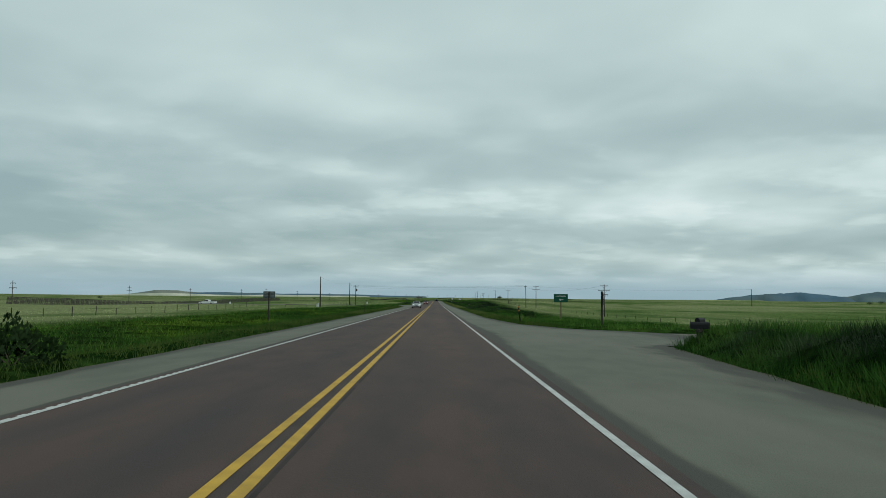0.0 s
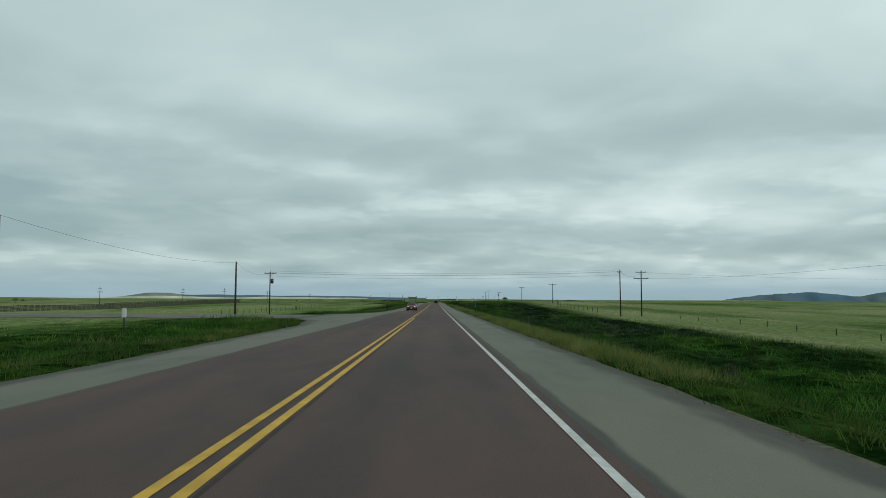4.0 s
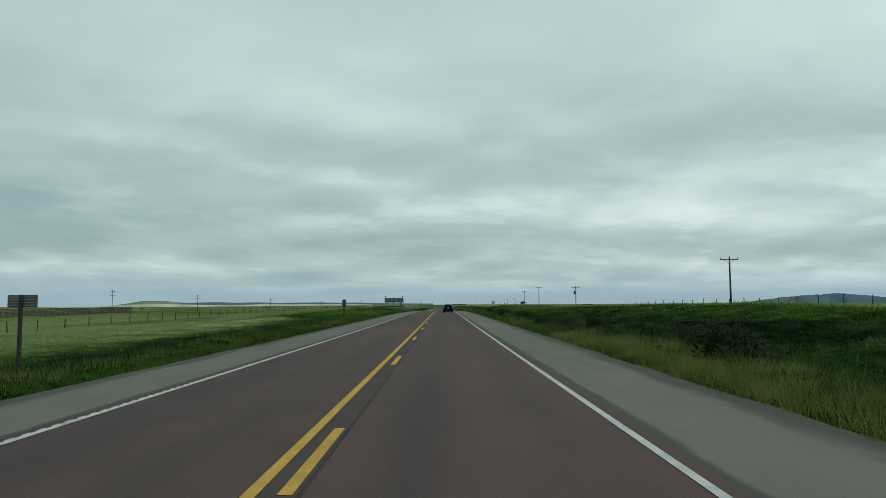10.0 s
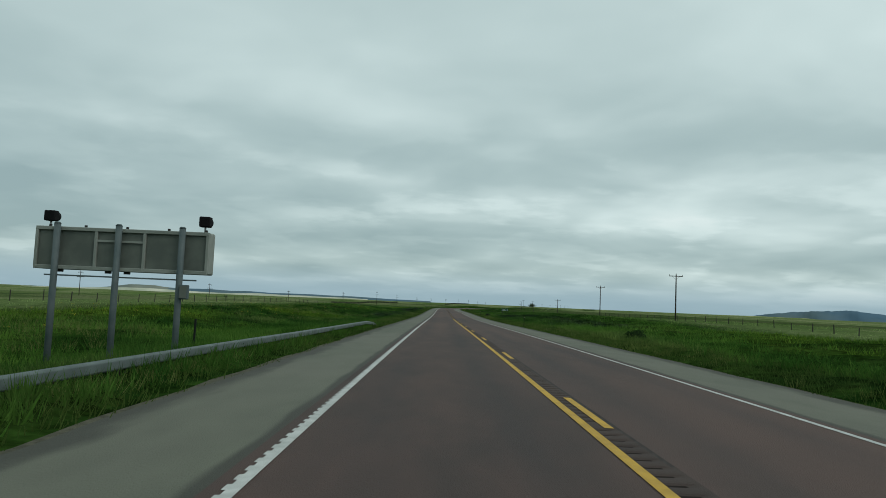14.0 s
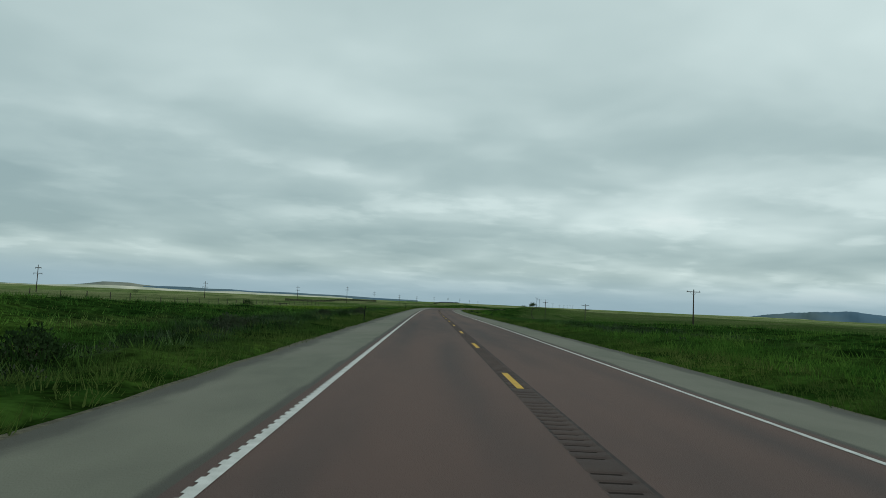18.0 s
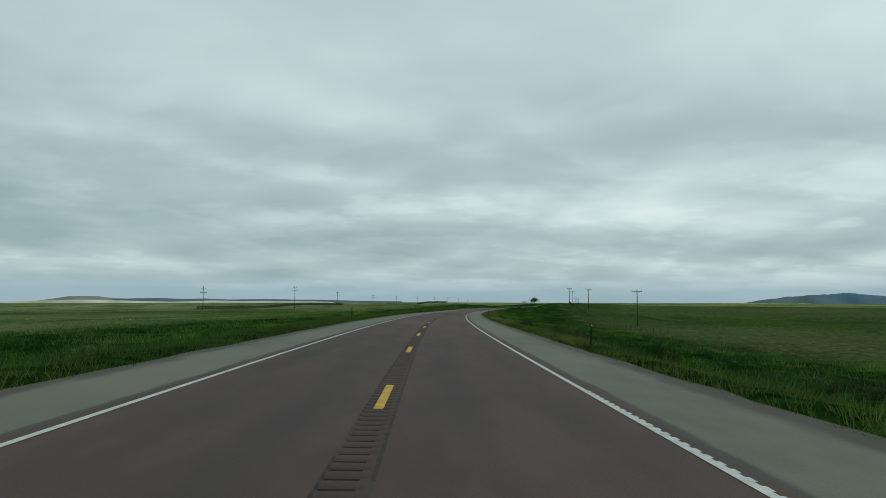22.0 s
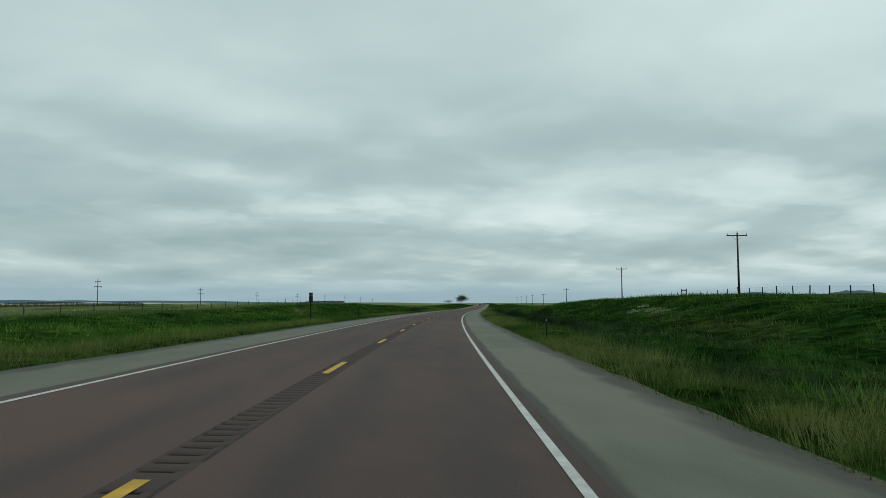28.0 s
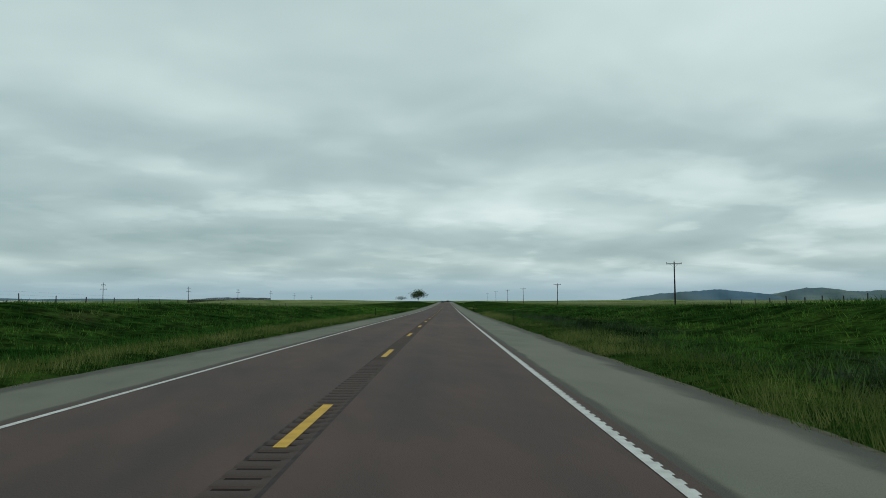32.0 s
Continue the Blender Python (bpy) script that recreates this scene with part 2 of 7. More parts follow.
def shoulder_material():
    """Pale grey-beige sealed band between soft-edged darker old asphalt."""
    mat = material("grey_shoulder_seal", (0.122, 0.127, 0.095), 0.85, second=(0.098, 0.103, 0.077), scale=1.4, third=(0.150, 0.147, 0.116), scale3=0.22, amount3=0.6,
                   bump=0.5, bump_scale=70, stretch=(1, 0.4, 1), spec=0.3)
    N, L = nodes_of(mat.node_tree)
    b = N["Principled BSDF"]
    old = b.inputs["Base Color"].links[0].from_socket
    vc = N.new("ShaderNodeVertexColor")
    vc.layer_name = "pale"
    sep = N.new("ShaderNodeSeparateColor")
    L.new(vc.outputs[0], sep.inputs[0])
    co = N.new("ShaderNodeTexCoord")
    mp = N.new("ShaderNodeMapping")
    mp.inputs["Scale"].default_value = (1.0, 0.25, 1)
    L.new(co.outputs["Object"], mp.inputs[0])
    t = N.new("ShaderNodeTexNoise")
    t.inputs["Scale"].default_value, t.inputs["Detail"].default_value = 2.2, 7.0
    L.new(mp.outputs[0], t.inputs["Vector"])
    ad = N.new("ShaderNodeMath")
    ad.operation = "ADD"
    L.new(sep.outputs[0], ad.inputs[0])
    L.new(t.outputs["Fac"], ad.inputs[1])
    r = N.new("ShaderNodeMapRange")
    r.interpolation_type = "SMOOTHSTEP"
    r.inputs[1].default_value, r.inputs[2].default_value = 0.72, 1.28
    L.new(ad.outputs[0], r.inputs[0])
    mx = N.new("ShaderNodeMixRGB")
    L.new(r.outputs[0], mx.inputs[0])
    mx.inputs[1].default_value = (0.055, 0.055, 0.044, 1)
    L.new(old, mx.inputs[2])
    L.new(mx.outputs[0], b.inputs["Base Color"])
    return mat


M = {}
M["asphalt"] = road_material()
M["shoulder"] = shoulder_material()
M["rumble"] = material("dark_rumble_seal", (0.054, 0.040, 0.036), 0.95, second=(0.066, 0.048, 0.042), scale=1.2, bump=0.6, bump_scale=80, spec=0.25)
M["centre_seal"] = material("worn_centre_seal", (0.060, 0.047, 0.044), 0.95, second=(0.080, 0.060, 0.054), scale=1.2, bump=0.6, bump_scale=80, spec=0.2)
M["gravel"] = material("roadside_gravel", (0.105, 0.098, 0.068), 0.95, second=(0.046, 0.044, 0.030), scale=9.0, third=(0.09, 0.086, 0.06), scale3=1.2, amount3=0.6, bump=1.0, bump_scale=45, spec=0.2)
M["drive"] = material("worn_drive_gravel", (0.165, 0.155, 0.128), 0.95, second=(0.125, 0.118, 0.10), scale=1.3, third=(0.085, 0.082, 0.074), scale3=0.35, amount3=0.8, bump=0.7, bump_scale=50, spec=0.2)
M["white_paint"] = material("white_road_paint", (0.52, 0.53, 0.51), 0.75, second=(0.38, 0.39, 0.37), scale=5.0, bump=0.3, bump_scale=120)
M["yellow_paint"] = material("yellow_road_paint", (0.55, 0.33, 0.035), 0.75, second=(0.40, 0.24, 0.03), scale=4.0, bump=0.3, bump_scale=120)
M["tar_edge"] = material("tar_seam", (0.030, 0.025, 0.024), 0.9, second=(0.046, 0.036, 0.033), scale=3.0, spec=0.2)
# slot floors: dirt, and the slots' own shade put into the same dark colour
M["groove"] = material("groove_dirt_and_shade", (0.026, 0.022, 0.020), 1.0, second=(0.034, 0.028, 0.026), scale=4.0, spec=0.0)
M["sage"] = material("grey_sage", (0.020, 0.034, 0.016), 1.0, second=(0.040, 0.052, 0.034), scale=0.4, island=0.3, spec=0.0)
M["chalk"] = material("bare_chalky_earth", (0.215, 0.205, 0.15), 1.0, second=(0.075, 0.085, 0.045), scale=1.9, bump=0.6, bump_scale=8, spec=0.0)
M["chalk_stone"] = material("pale_stone", (0.42, 0.41, 0.37), 0.9, second=(0.30, 0.29, 0.26), scale=8, bump=0.4, bump_scale=20, spec=0.2)
M["crack"] = material("crack_sealant", (0.03, 0.028, 0.027), 0.7)
M["dark_weeds"] = material("dark_weeds", (0.012, 0.028, 0.009), 1.0, second=(0.022, 0.040, 0.017), scale=0.5, island=0.2, spec=0.0)
M["verge_grass"] = material("verge_grass", (0.030, 0.058, 0.012), 1.0, second=(0.058, 0.078, 0.022), scale=0.6, third=(0.020, 0.040, 0.010), scale3=0.11, amount3=0.8, island=0.18, spec=0.0)
M["pale_grass"] = material("dry_seed_grass", (0.116, 0.126, 0.046), 1.0, second=(0.048, 0.066, 0.018), scale=0.9, island=0.14, spec=0.0)
M["yellow_bloom"] = material("yellow_bloom", (0.34, 0.30, 0.03), 0.85, island=0.3, spec=0.15)
M["leaf"] = material("tree_leaf", (0.030, 0.050, 0.020), 0.8, island=0.4, spec=0.2)
M["bark"] = material("bark", (0.10, 0.08, 0.06), 0.95, second=(0.05, 0.04, 0.03), scale=12, bump=0.8, bump_scale=30, stretch=(1, 1, 0.2))
M["pole_wood"] = material("weathered_pole", (0.048, 0.040, 0.033), 0.95, second=(0.030, 0.025, 0.022), scale=5, third=(0.085, 0.075, 0.065), scale3=0.8, amount3=0.5, bump=0.5, bump_scale=30, stretch=(1, 1, 0.12))
M["post_wood"] = material("weathered_post", (0.045, 0.040, 0.033), 0.95, second=(0.026, 0.023, 0.02), scale=8, bump=0.5, bump_scale=40, stretch=(1, 1, 0.2))
M["board"] = material("weathered_board", (0.075, 0.068, 0.058), 0.95, second=(0.045, 0.042, 0.037), scale=3, island=0.25, stretch=(0.3, 1, 1))
M["board_dark"] = material("dark_green_board", (0.022, 0.027, 0.018), 0.95, second=(0.034, 0.036, 0.026), scale=2, island=0.25, stretch=(0.3, 1, 1), spec=0.1)
M["insulator"] = material("glazed_insulator", (0.06, 0.05, 0.045), 0.3, spec=0.6)
M["galvanised"] = material("galvanised_steel", (0.42, 0.44, 0.44), 0.5, 0.75, second=(0.30, 0.32, 0.32), scale=6)
M["dark_steel"] = material("dark_steel", (0.022, 0.023, 0.022), 0.8, 0.0, second=(0.035, 0.030, 0.025), scale=14)
M["post_green"] = material("green_steel_post", (0.010, 0.015, 0.012), 0.9, 0.0, spec=0.15, second=(0.016, 0.018, 0.014), scale=12)
M["wire"] = material("wire", (0.04, 0.042, 0.045), 0.6, 0.3)
M["sign_green"] = material("sign_green", (0.003, 0.075, 0.042), 0.6, spec=0.2, second=(0.004, 0.060, 0.035), scale=3)
M["sign_white"] = material("sign_white", (0.66, 0.68, 0.66), 0.5, second=(0.56, 0.58, 0.56), scale=4)
M["sign_black"] = material("sign_black", (0.008, 0.008, 0.009), 0.8, spec=0.1)
M["sign_back"] = material("sign_back_aluminium", (0.33, 0.34, 0.34), 0.45, 0.6, second=(0.24, 0.25, 0.25), scale=5)
M["amber"] = material("amber_reflective_band", (0.50, 0.20, 0.02), 0.5, second=(0.38, 0.15, 0.02), scale=9)
M["reflector"] = material("pale_reflector", (0.62, 0.58, 0.40), 0.35)
M["panel_grey"] = material("panel_grey", (0.25, 0.27, 0.24), 0.6, 0.0, second=(0.19, 0.21, 0.185), scale=2)
M["panel_mid"] = material("panel_mid", (0.115, 0.130, 0.110), 0.6, 0.0, second=(0.085, 0.098, 0.084), scale=3)
M["post_grey"] = material("weathered_grey_post", (0.070, 0.096, 0.098), 0.6, 0.0, second=(0.105, 0.130, 0.130), scale=3, spec=0.2)
M["panel_dark"] = material("panel_dark", (0.030, 0.034, 0.033), 0.35)
# wooded hills: distance haze is put into the base colour as a blue tint
M["hazed_forest"] = material("hazed_forest", (0.072, 0.130, 0.180), 1.0, second=(0.096, 0.156, 0.205), scale=0.006, third=(0.115, 0.145, 0.125), scale3=0.0022, amount3=0.6, spec=0.0)
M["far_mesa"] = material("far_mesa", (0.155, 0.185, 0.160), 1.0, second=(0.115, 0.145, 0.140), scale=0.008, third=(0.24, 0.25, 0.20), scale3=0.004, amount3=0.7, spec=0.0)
# same haze tint in the colour of the ridge beyond
M["hazed_ridge"] = material("hazed_ridge", (0.100, 0.150, 0.165), 1.0, second=(0.070, 0.115, 0.140), scale=0.006, third=(0.17, 0.21, 0.18), scale3=0.004, amount3=0.7, spec=0.0)
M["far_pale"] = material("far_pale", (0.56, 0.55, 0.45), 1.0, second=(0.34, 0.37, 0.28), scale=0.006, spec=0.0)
M["tyre"] = material("tyre_rubber", (0.008, 0.008, 0.008), 1.0, spec=0.1, bump=0.2, bump_scale=60)
M["rim"] = material("alloy_rim", (0.45, 0.46, 0.46), 0.35, 0.85)
M["glass"] = material("dark_car_glass", (0.004, 0.006, 0.007), 0.06, spec=0.06)
M["windscreen"] = material("windscreen_glass", (0.008, 0.012, 0.015), 0.05, spec=0.25)
M["rail_grey"] = material("dull_rail_steel", (0.120, 0.150, 0.145), 0.6, 0.0, second=(0.085, 0.108, 0.102), scale=2, bump=0.2, bump_scale=20, spec=0.3)
M["pale_post"] = material("pale_wooden_post", (0.17, 0.145, 0.085), 0.95, second=(0.11, 0.095, 0.06), scale=6, stretch=(1, 1, 0.2), spec=0.1)
M["trim"] = material("black_trim", (0.008, 0.008, 0.009), 0.7, spec=0.15)
M["navy"] = material("navy_car_paint", (0.0022, 0.0036, 0.024), 0.14, 0.0, coat=0.0, spec=0.09, second=(0.002, 0.003, 0.020), scale=2)
M["red"] = material("red_car_paint", (0.155, 0.006, 0.013), 0.25, 0.0, coat=0.12, spec=0.2, second=(0.13, 0.005, 0.011), scale=2)
M["silver"] = material("silver_car_paint", (0.52, 0.53, 0.52), 0.32, 0.55, coat=0.6, second=(0.47, 0.48, 0.47), scale=2)
M["white_car"] = material("white_car_paint", (0.70, 0.71, 0.70), 0.35, coat=0.5, second=(0.62, 0.63, 0.62), scale=2)
M["lamp_red"] = material("tail_lamp_red", (0.42, 0.012, 0.012), 0.18, spec=0.6)
M["lamp_clear"] = material("lamp_clear", (0.20, 0.19, 0.17), 0.15, spec=0.4)
M["chrome"] = material("chrome", (0.60, 0.61, 0.62), 0.18, 1.0)
M["plate"] = material("number_plate", (0.50, 0.52, 0.55), 0.5)
M["mail_black"] = material("black_mailbox", (0.010, 0.011, 0.012), 0.6, spec=0.2)


def glow(name, colour, strength):
    mat = bpy.data.materials.new(name)
    mat.use_nodes = True
    b = mat.node_tree.nodes["Principled BSDF"]
    b.inputs["Base Color"].default_value = (*colour, 1)
    b.inputs["Emission Color"].default_value = (*colour, 1)
    b.inputs["Emission Strength"].default_value = strength
    return mat


M["headlight"] = glow("lit_headlight", (1.0, 0.97, 0.9), 2.0)


BLADE_TONE = 0.92


def ground_material(name, blades=False):
    """Prairie: bands and patches of green, olive and dry grass; the same for the turf and for the blades that stand in
    it, but the turf is darkened for the shade under them.
    """
    mat = bpy.data.materials.new(name)
    mat.use_nodes = True
    N, L = nodes_of(mat.node_tree)
    b = N["Principled BSDF"]
    b.inputs["Roughness"].default_value = 1.0
    b.inputs["Specular IOR Level"].default_value = 0.0
    co = N.new("ShaderNodeTexCoord")

    def nz(scale, stretch, a, z, detail=5.0):
        mp = N.new("ShaderNodeMapping")
        mp.inputs["Scale"].default_value = stretch
        L.new(co.outputs["Object"], mp.inputs[0])
        t = N.new("ShaderNodeTexNoise")
        t.inputs["Scale"].default_value, t.inputs["Detail"].default_value = scale, detail
        L.new(mp.outputs[0], t.inputs["Vector"])
        r = N.new("ShaderNodeMapRange")
        r.interpolation_type = "SMOOTHSTEP"
        r.inputs[1].default_value, r.inputs[2].default_value = a, z
        L.new(t.outputs["Fac"], r.inputs[0])
        return r.outputs[0], t.outputs["Fac"]

    def mix(f, c1, c2):
        mx = N.new("ShaderNodeMixRGB")
        L.new(f, mx.inputs[0])
        for i, c in ((1, c1), (2, c2)):
            if isinstance(c, tuple):
                mx.inputs[i].default_value = (*c, 1)
            else:
                L.new(c, mx.inputs[i])
        return mx.outputs[0]

    def times(a, k, plus=None, clamp=True):
        mu = N.new("ShaderNodeMath")
        mu.operation, mu.use_clamp = "MULTIPLY_ADD", clamp
        for i, v in ((0, a), (1, k), (2, 0.0 if plus is None else plus)):
            if isinstance(v, float):
                mu.inputs[i].default_value = v
            else:
                L.new(v, mu.inputs[i])
        return mu.outputs[0]

    vc = N.new("ShaderNodeVertexColor")
    vc.layer_name = "cover"
    sep = N.new("ShaderNodeSeparateColor")
    L.new(vc.outputs[0], sep.inputs[0])
    in_field, in_fresh, in_brush = sep.outputs
    # turf: fine grain, clumps of a step or two, broad patches
    fine, raw = nz(1.3, (1, 0.8, 0.5), 0.34, 0.66, 8.0)
    c = mix(fine, (0.009, 0.027, 0.005), (0.022, 0.058, 0.011))
    clump, _ = nz(0.55, (1, 0.6, 0.4), 0.46, 0.68, 4.0)
    c = mix(times(clump, 0.6), c, (0.038, 0.078, 0.015))
    deep, _ = nz(0.33, (1, 0.5, 0.4), 0.52, 0.66, 4.0)
    c = mix(times(deep, 0.7), c, (0.010, 0.024, 0.007))
    patch, _ = nz(0.03, (1, 0.5, 1), 0.45, 0.66)
    c = mix(times(patch, 0.6), c, (0.040, 0.086, 0.014))
    straw, _ = nz(0.16, (1, 0.35, 1), 0.56, 0.72, 5.0)
    c = mix(times(straw, 0.4), c, (0.085, 0.100, 0.036))
    # brush and rank weeds cover the ditch in places, greyer where sage grows
    rank, _ = nz(0.11, (1, 0.5, 1), 0.36, 0.56, 5.0)
    sage, _ = nz(0.7, (1, 0.7, 1), 0.44, 0.62, 4.0)
    weeds = mix(sage, (0.008, 0.019, 0.006), (0.024, 0.034, 0.022))
    c = mix(times(rank, in_brush), c, weeds)
    # beyond the fences the grass turns olive and dry in long belts
    dry, _ = nz(0.0065, (1.6, 0.5, 1), 0.36, 0.60, 6.0)
    mid, _ = nz(0.022, (1.2, 0.4, 1), 0.40, 0.66, 5.0)
    field = mix(mid, (0.060, 0.106, 0.028), (0.104, 0.148, 0.050))
    field = mix(dry, field, (0.170, 0.194, 0.092))
    drift, _ = nz(0.045, (1.5, 0.35, 1), 0.50, 0.66, 6.0)
    field = mix(times(drift, 0.7), field, (0.034, 0.072, 0.018))
    belt, _ = nz(0.10, (1.8, 0.25, 1), 0.56, 0.70, 5.0)
    field = mix(times(belt, 0.7), field, (0.180, 0.196, 0.098))
    edge, _ = nz(0.06, (1, 0.4, 1), 0.3, 0.7, 4.0)
    c = mix(times(in_field, 1.5, times(edge, -0.5)), c, field)
    # stretches of fresh yellow-green growth
    fresh, _ = nz(0.10, (1, 0.6, 1), 0.42, 0.64, 5.0)
    c = mix(times(fresh, in_fresh), c, (0.046, 0.084, 0.011))
    # each tussock has a tone of its own
    tone = N.new("ShaderNodeHueSaturation")
    tr = N.new("ShaderNodeMapRange")
    tr.inputs[3].default_value, tr.inputs[4].default_value = 0.60, 1.45
    L.new(vc.outputs["Alpha"], tr.inputs[0])
    grain, _ = nz(6.0, (1, 1, 0.6), 0.30, 0.70, 6.0)
    lumpy, _ = nz(1.7, (1, 0.8, 0.6), 0.34, 0.66, 3.0)
    value = N.new("ShaderNodeMath")
    value.operation = "MULTIPLY"
    L.new(tr.outputs[0], value.inputs[0])
    # shade under the grass is put into the turf's colour; blades stay lighter
    L.new(times(grain, 0.35, times(lumpy, 0.45, times(in_field, 0.10 if blades else 0.42, BLADE_TONE if blades else 0.22)), False), value.inputs[1])
    L.new(value.outputs[0], tone.inputs["Value"])
    th = N.new("ShaderNodeMapRange")
    th.inputs[3].default_value, th.inputs[4].default_value = 0.515, 0.485
    L.new(vc.outputs["Alpha"], th.inputs[0])
    L.new(th.outputs[0], tone.inputs["Hue"])
    L.new(c, tone.inputs["Color"])
    c = tone.outputs[0]
    if blades:
        geo = N.new("ShaderNodeNewGeometry")
        hsv = N.new("ShaderNodeHueSaturation")
        r = N.new("ShaderNodeMapRange")
        r.inputs[3].default_value, r.inputs[4].default_value = 0.85, 1.25
        L.new(geo.outputs["Random Per Island"], r.inputs[0])
        L.new(r.outputs[0], hsv.inputs["Value"])
        L.new(c, hsv.inputs["Color"])
        c = hsv.outputs[0]
    else:
        bp = N.new("ShaderNodeBump")
        bp.inputs["Strength"].default_value, bp.inputs["Distance"].default_value = 0.8, 0.12
        L.new(raw, bp.inputs["Height"])
        L.new(bp.outputs[0], b.inputs["Normal"])
    L.new(c, b.inputs["Base Color"])
    return mat


M["ground"] = ground_material("prairie")
M["turf"] = ground_material("prairie_blades", True)



def let_light_through(mat, share=0.85):
    """Thin blades and leaves pass light on as well as reflecting it."""
    N, L = nodes_of(mat.node_tree)
    b = N["Principled BSDF"]
    tr = N.new("ShaderNodeBsdfTranslucent")
    src = b.inputs["Base Color"]
    mx = N.new("ShaderNodeMixRGB")
    mx.blend_type = "MULTIPLY"
    mx.inputs[0].default_value = 1.0
    mx.inputs[2].default_value = (share, share, share * 0.9, 1)
    if src.links:
        L.new(src.links[0].from_socket, mx.inputs[1])
    else:
        mx.inputs[1].default_value = src.default_value
    L.new(mx.outputs[0], tr.inputs[0])
    ad = N.new("ShaderNodeAddShader")
    L.new(b.outputs[0], ad.inputs[0])
    L.new(tr.outputs[0], ad.inputs[1])
    L.new(ad.outputs[0], N["Material Output"].inputs[0])


for key in ("turf", "verge_grass", "pale_grass", "sage", "dark_weeds", "leaf"):
    let_light_through(M[key], 0.25 if key in ("sage", "dark_weeds") else 0.85)

# the line of the road ---------------------------------------------------------
LANE, PAVED, SHOULDER, CYCLE = 3.27, 3.48, 5.65, 10.9
SIZE = 0.89
SG = np.arange(-60.0, 1990.0, 2.0)
_bend = np.interp(SG, np.arange(480, 1500, 60.0), np.array(KNOT_BEND) / 1000, left=0, right=0)
TH = np.cumsum(_bend) * 2.0
CX = np.cumsum(np.sin(TH)) * 2.0
CY = np.cumsum(np.cos(TH)) * 2.0 - 62.0


def _soft(a):
    w = np.ones(36) / 36
    for _ in range(2):
        a = np.convolve(np.pad(a, 18, mode="reflect", reflect_type="odd"), w, "same")[18:-18]
    return a


CZ = _soft(np.interp(SG, np.arange(-60, 2000, 70.0), KNOT_HEIGHT))
SLOPE_R = np.interp(SG, np.arange(-60, 1500, 110.0), np.array(KNOT_RIGHT) / 100)
SLOPE_L = np.interp(SG, np.arange(-60, 1500, 110.0), np.array(KNOT_LEFT) / 100)


def line_at(s):
    """Centre line at s: x, y, z and heading; straight on past both ends."""
    s = np.asarray(s, float)
    c = np.clip(s, SG[0], SG[-1])
    th = np.interp(c, SG, TH)
    over = s - c
    x = np.interp(c, SG, CX) + np.sin(th) * over
    y = np.interp(c, SG, CY) + np.cos(th) * over
    return x, y, np.interp(c, SG, CZ), th


def road_z(s, lat):
    s, lat = np.asarray(s, float), np.asarray(lat, float)
    c = np.clip(s, SG[0], SG[-1])
    slope = np.where(lat > 0, np.interp(c, SG, SLOPE_R), np.interp(c, SG, SLOPE_L))
    return np.interp(c, SG, CZ) - slope * np.clip(lat, -SHOULDER, SHOULDER)


def smooth(a, b, v):
    t = np.clip((np.asarray(v, float) - a) / (b - a), 0, 1)
    return t * t * (3 - 2 * t)


# heights of the banks beside the road, against the road
RS = [-300, -60, 0, 60, 100, 152, 246, 329, 402, 470, 520, 570, 640, 720, 817, 914, 975, 1020, 1072, 1145, 1200, 1260, 1360, 1700, 1800]
RH = [-1.5, -1.2, -0.7, -0.9, -1.4, -1.7, -0.9, 0.9, 0.95, 0.4, 0.5, 1.3, 0.9, -0.5, -2.6, -2.8, -0.6, 1.3, 2.35, 2.15, 1.1, 0.5, 0.2, 0.3, 0.3]
LS = [-300, 0, 120, 174, 230, 260, 340, 400, 470, 520, 600, 650, 700, 800, 900, 1000, 1070, 1100, 1120, 1145, 1200, 1300, 1500, 1700]
LH = [-1.0, -1.0, -0.7, -0.4, -1.1, -1.2, -1.2, -0.9, -0.3, 0.3, 1.0, 0.6, -0.3, -0.8, -1.0, -0.2, 0.6, 1.0, 1.4, 1.8, 1.6, 0.7, 0.6, 0.9]


def wave(x, y, f, seed):
    r = np.random.RandomState(seed)
    v = 0
    for k in range(5):
        a, p = r.uniform(0, 6.28), r.uniform(0, 6.28)
        w = f * (0.6 + 0.35 * k)
        v = v + np.sin((x * np.cos(a) + y * np.sin(a)) * w + p) / (1 + 0.4 * k)
    return v / 2.2


def drive_mask(s, lat):
    """1 on the side roads, which run level with the shoulder."""
    s, lat = np.asarray(s, float), np.asarray(lat, float)
    r = (lat > 0) * smooth(23.5, 26, s) * (1 - smooth(33, 38, s)) * (1 - smooth(32, 38, lat))
    l = (lat < 0) * smooth(180, 188, s) * (1 - smooth(206, 214, s)) * (1 - smooth(70, 90, -lat))
    return np.maximum(r, l)


def shoulder_right(s):
    """Outer edge of the paved shoulder, flared at the farm entrance."""
    return np.interp(s, [-400, -70, -20, 8, 16, 23.4, 25, 33, 38, 45, 62, 3000], [5.65, 5.8, 6.6, 7.6, 8.4, 9.2, 12.5, 12.5, 8.6, 6.7, 5.7, 5.65])


def shoulder_left(s):
    return -np.interp(s, [-400, 140, 170, 182, 186, 209, 213, 224, 240, 3000], [5.55, 5.55, 6.2, 8.0, 10.5, 10.5, 8.0, 6.0, 5.55, 5.55])


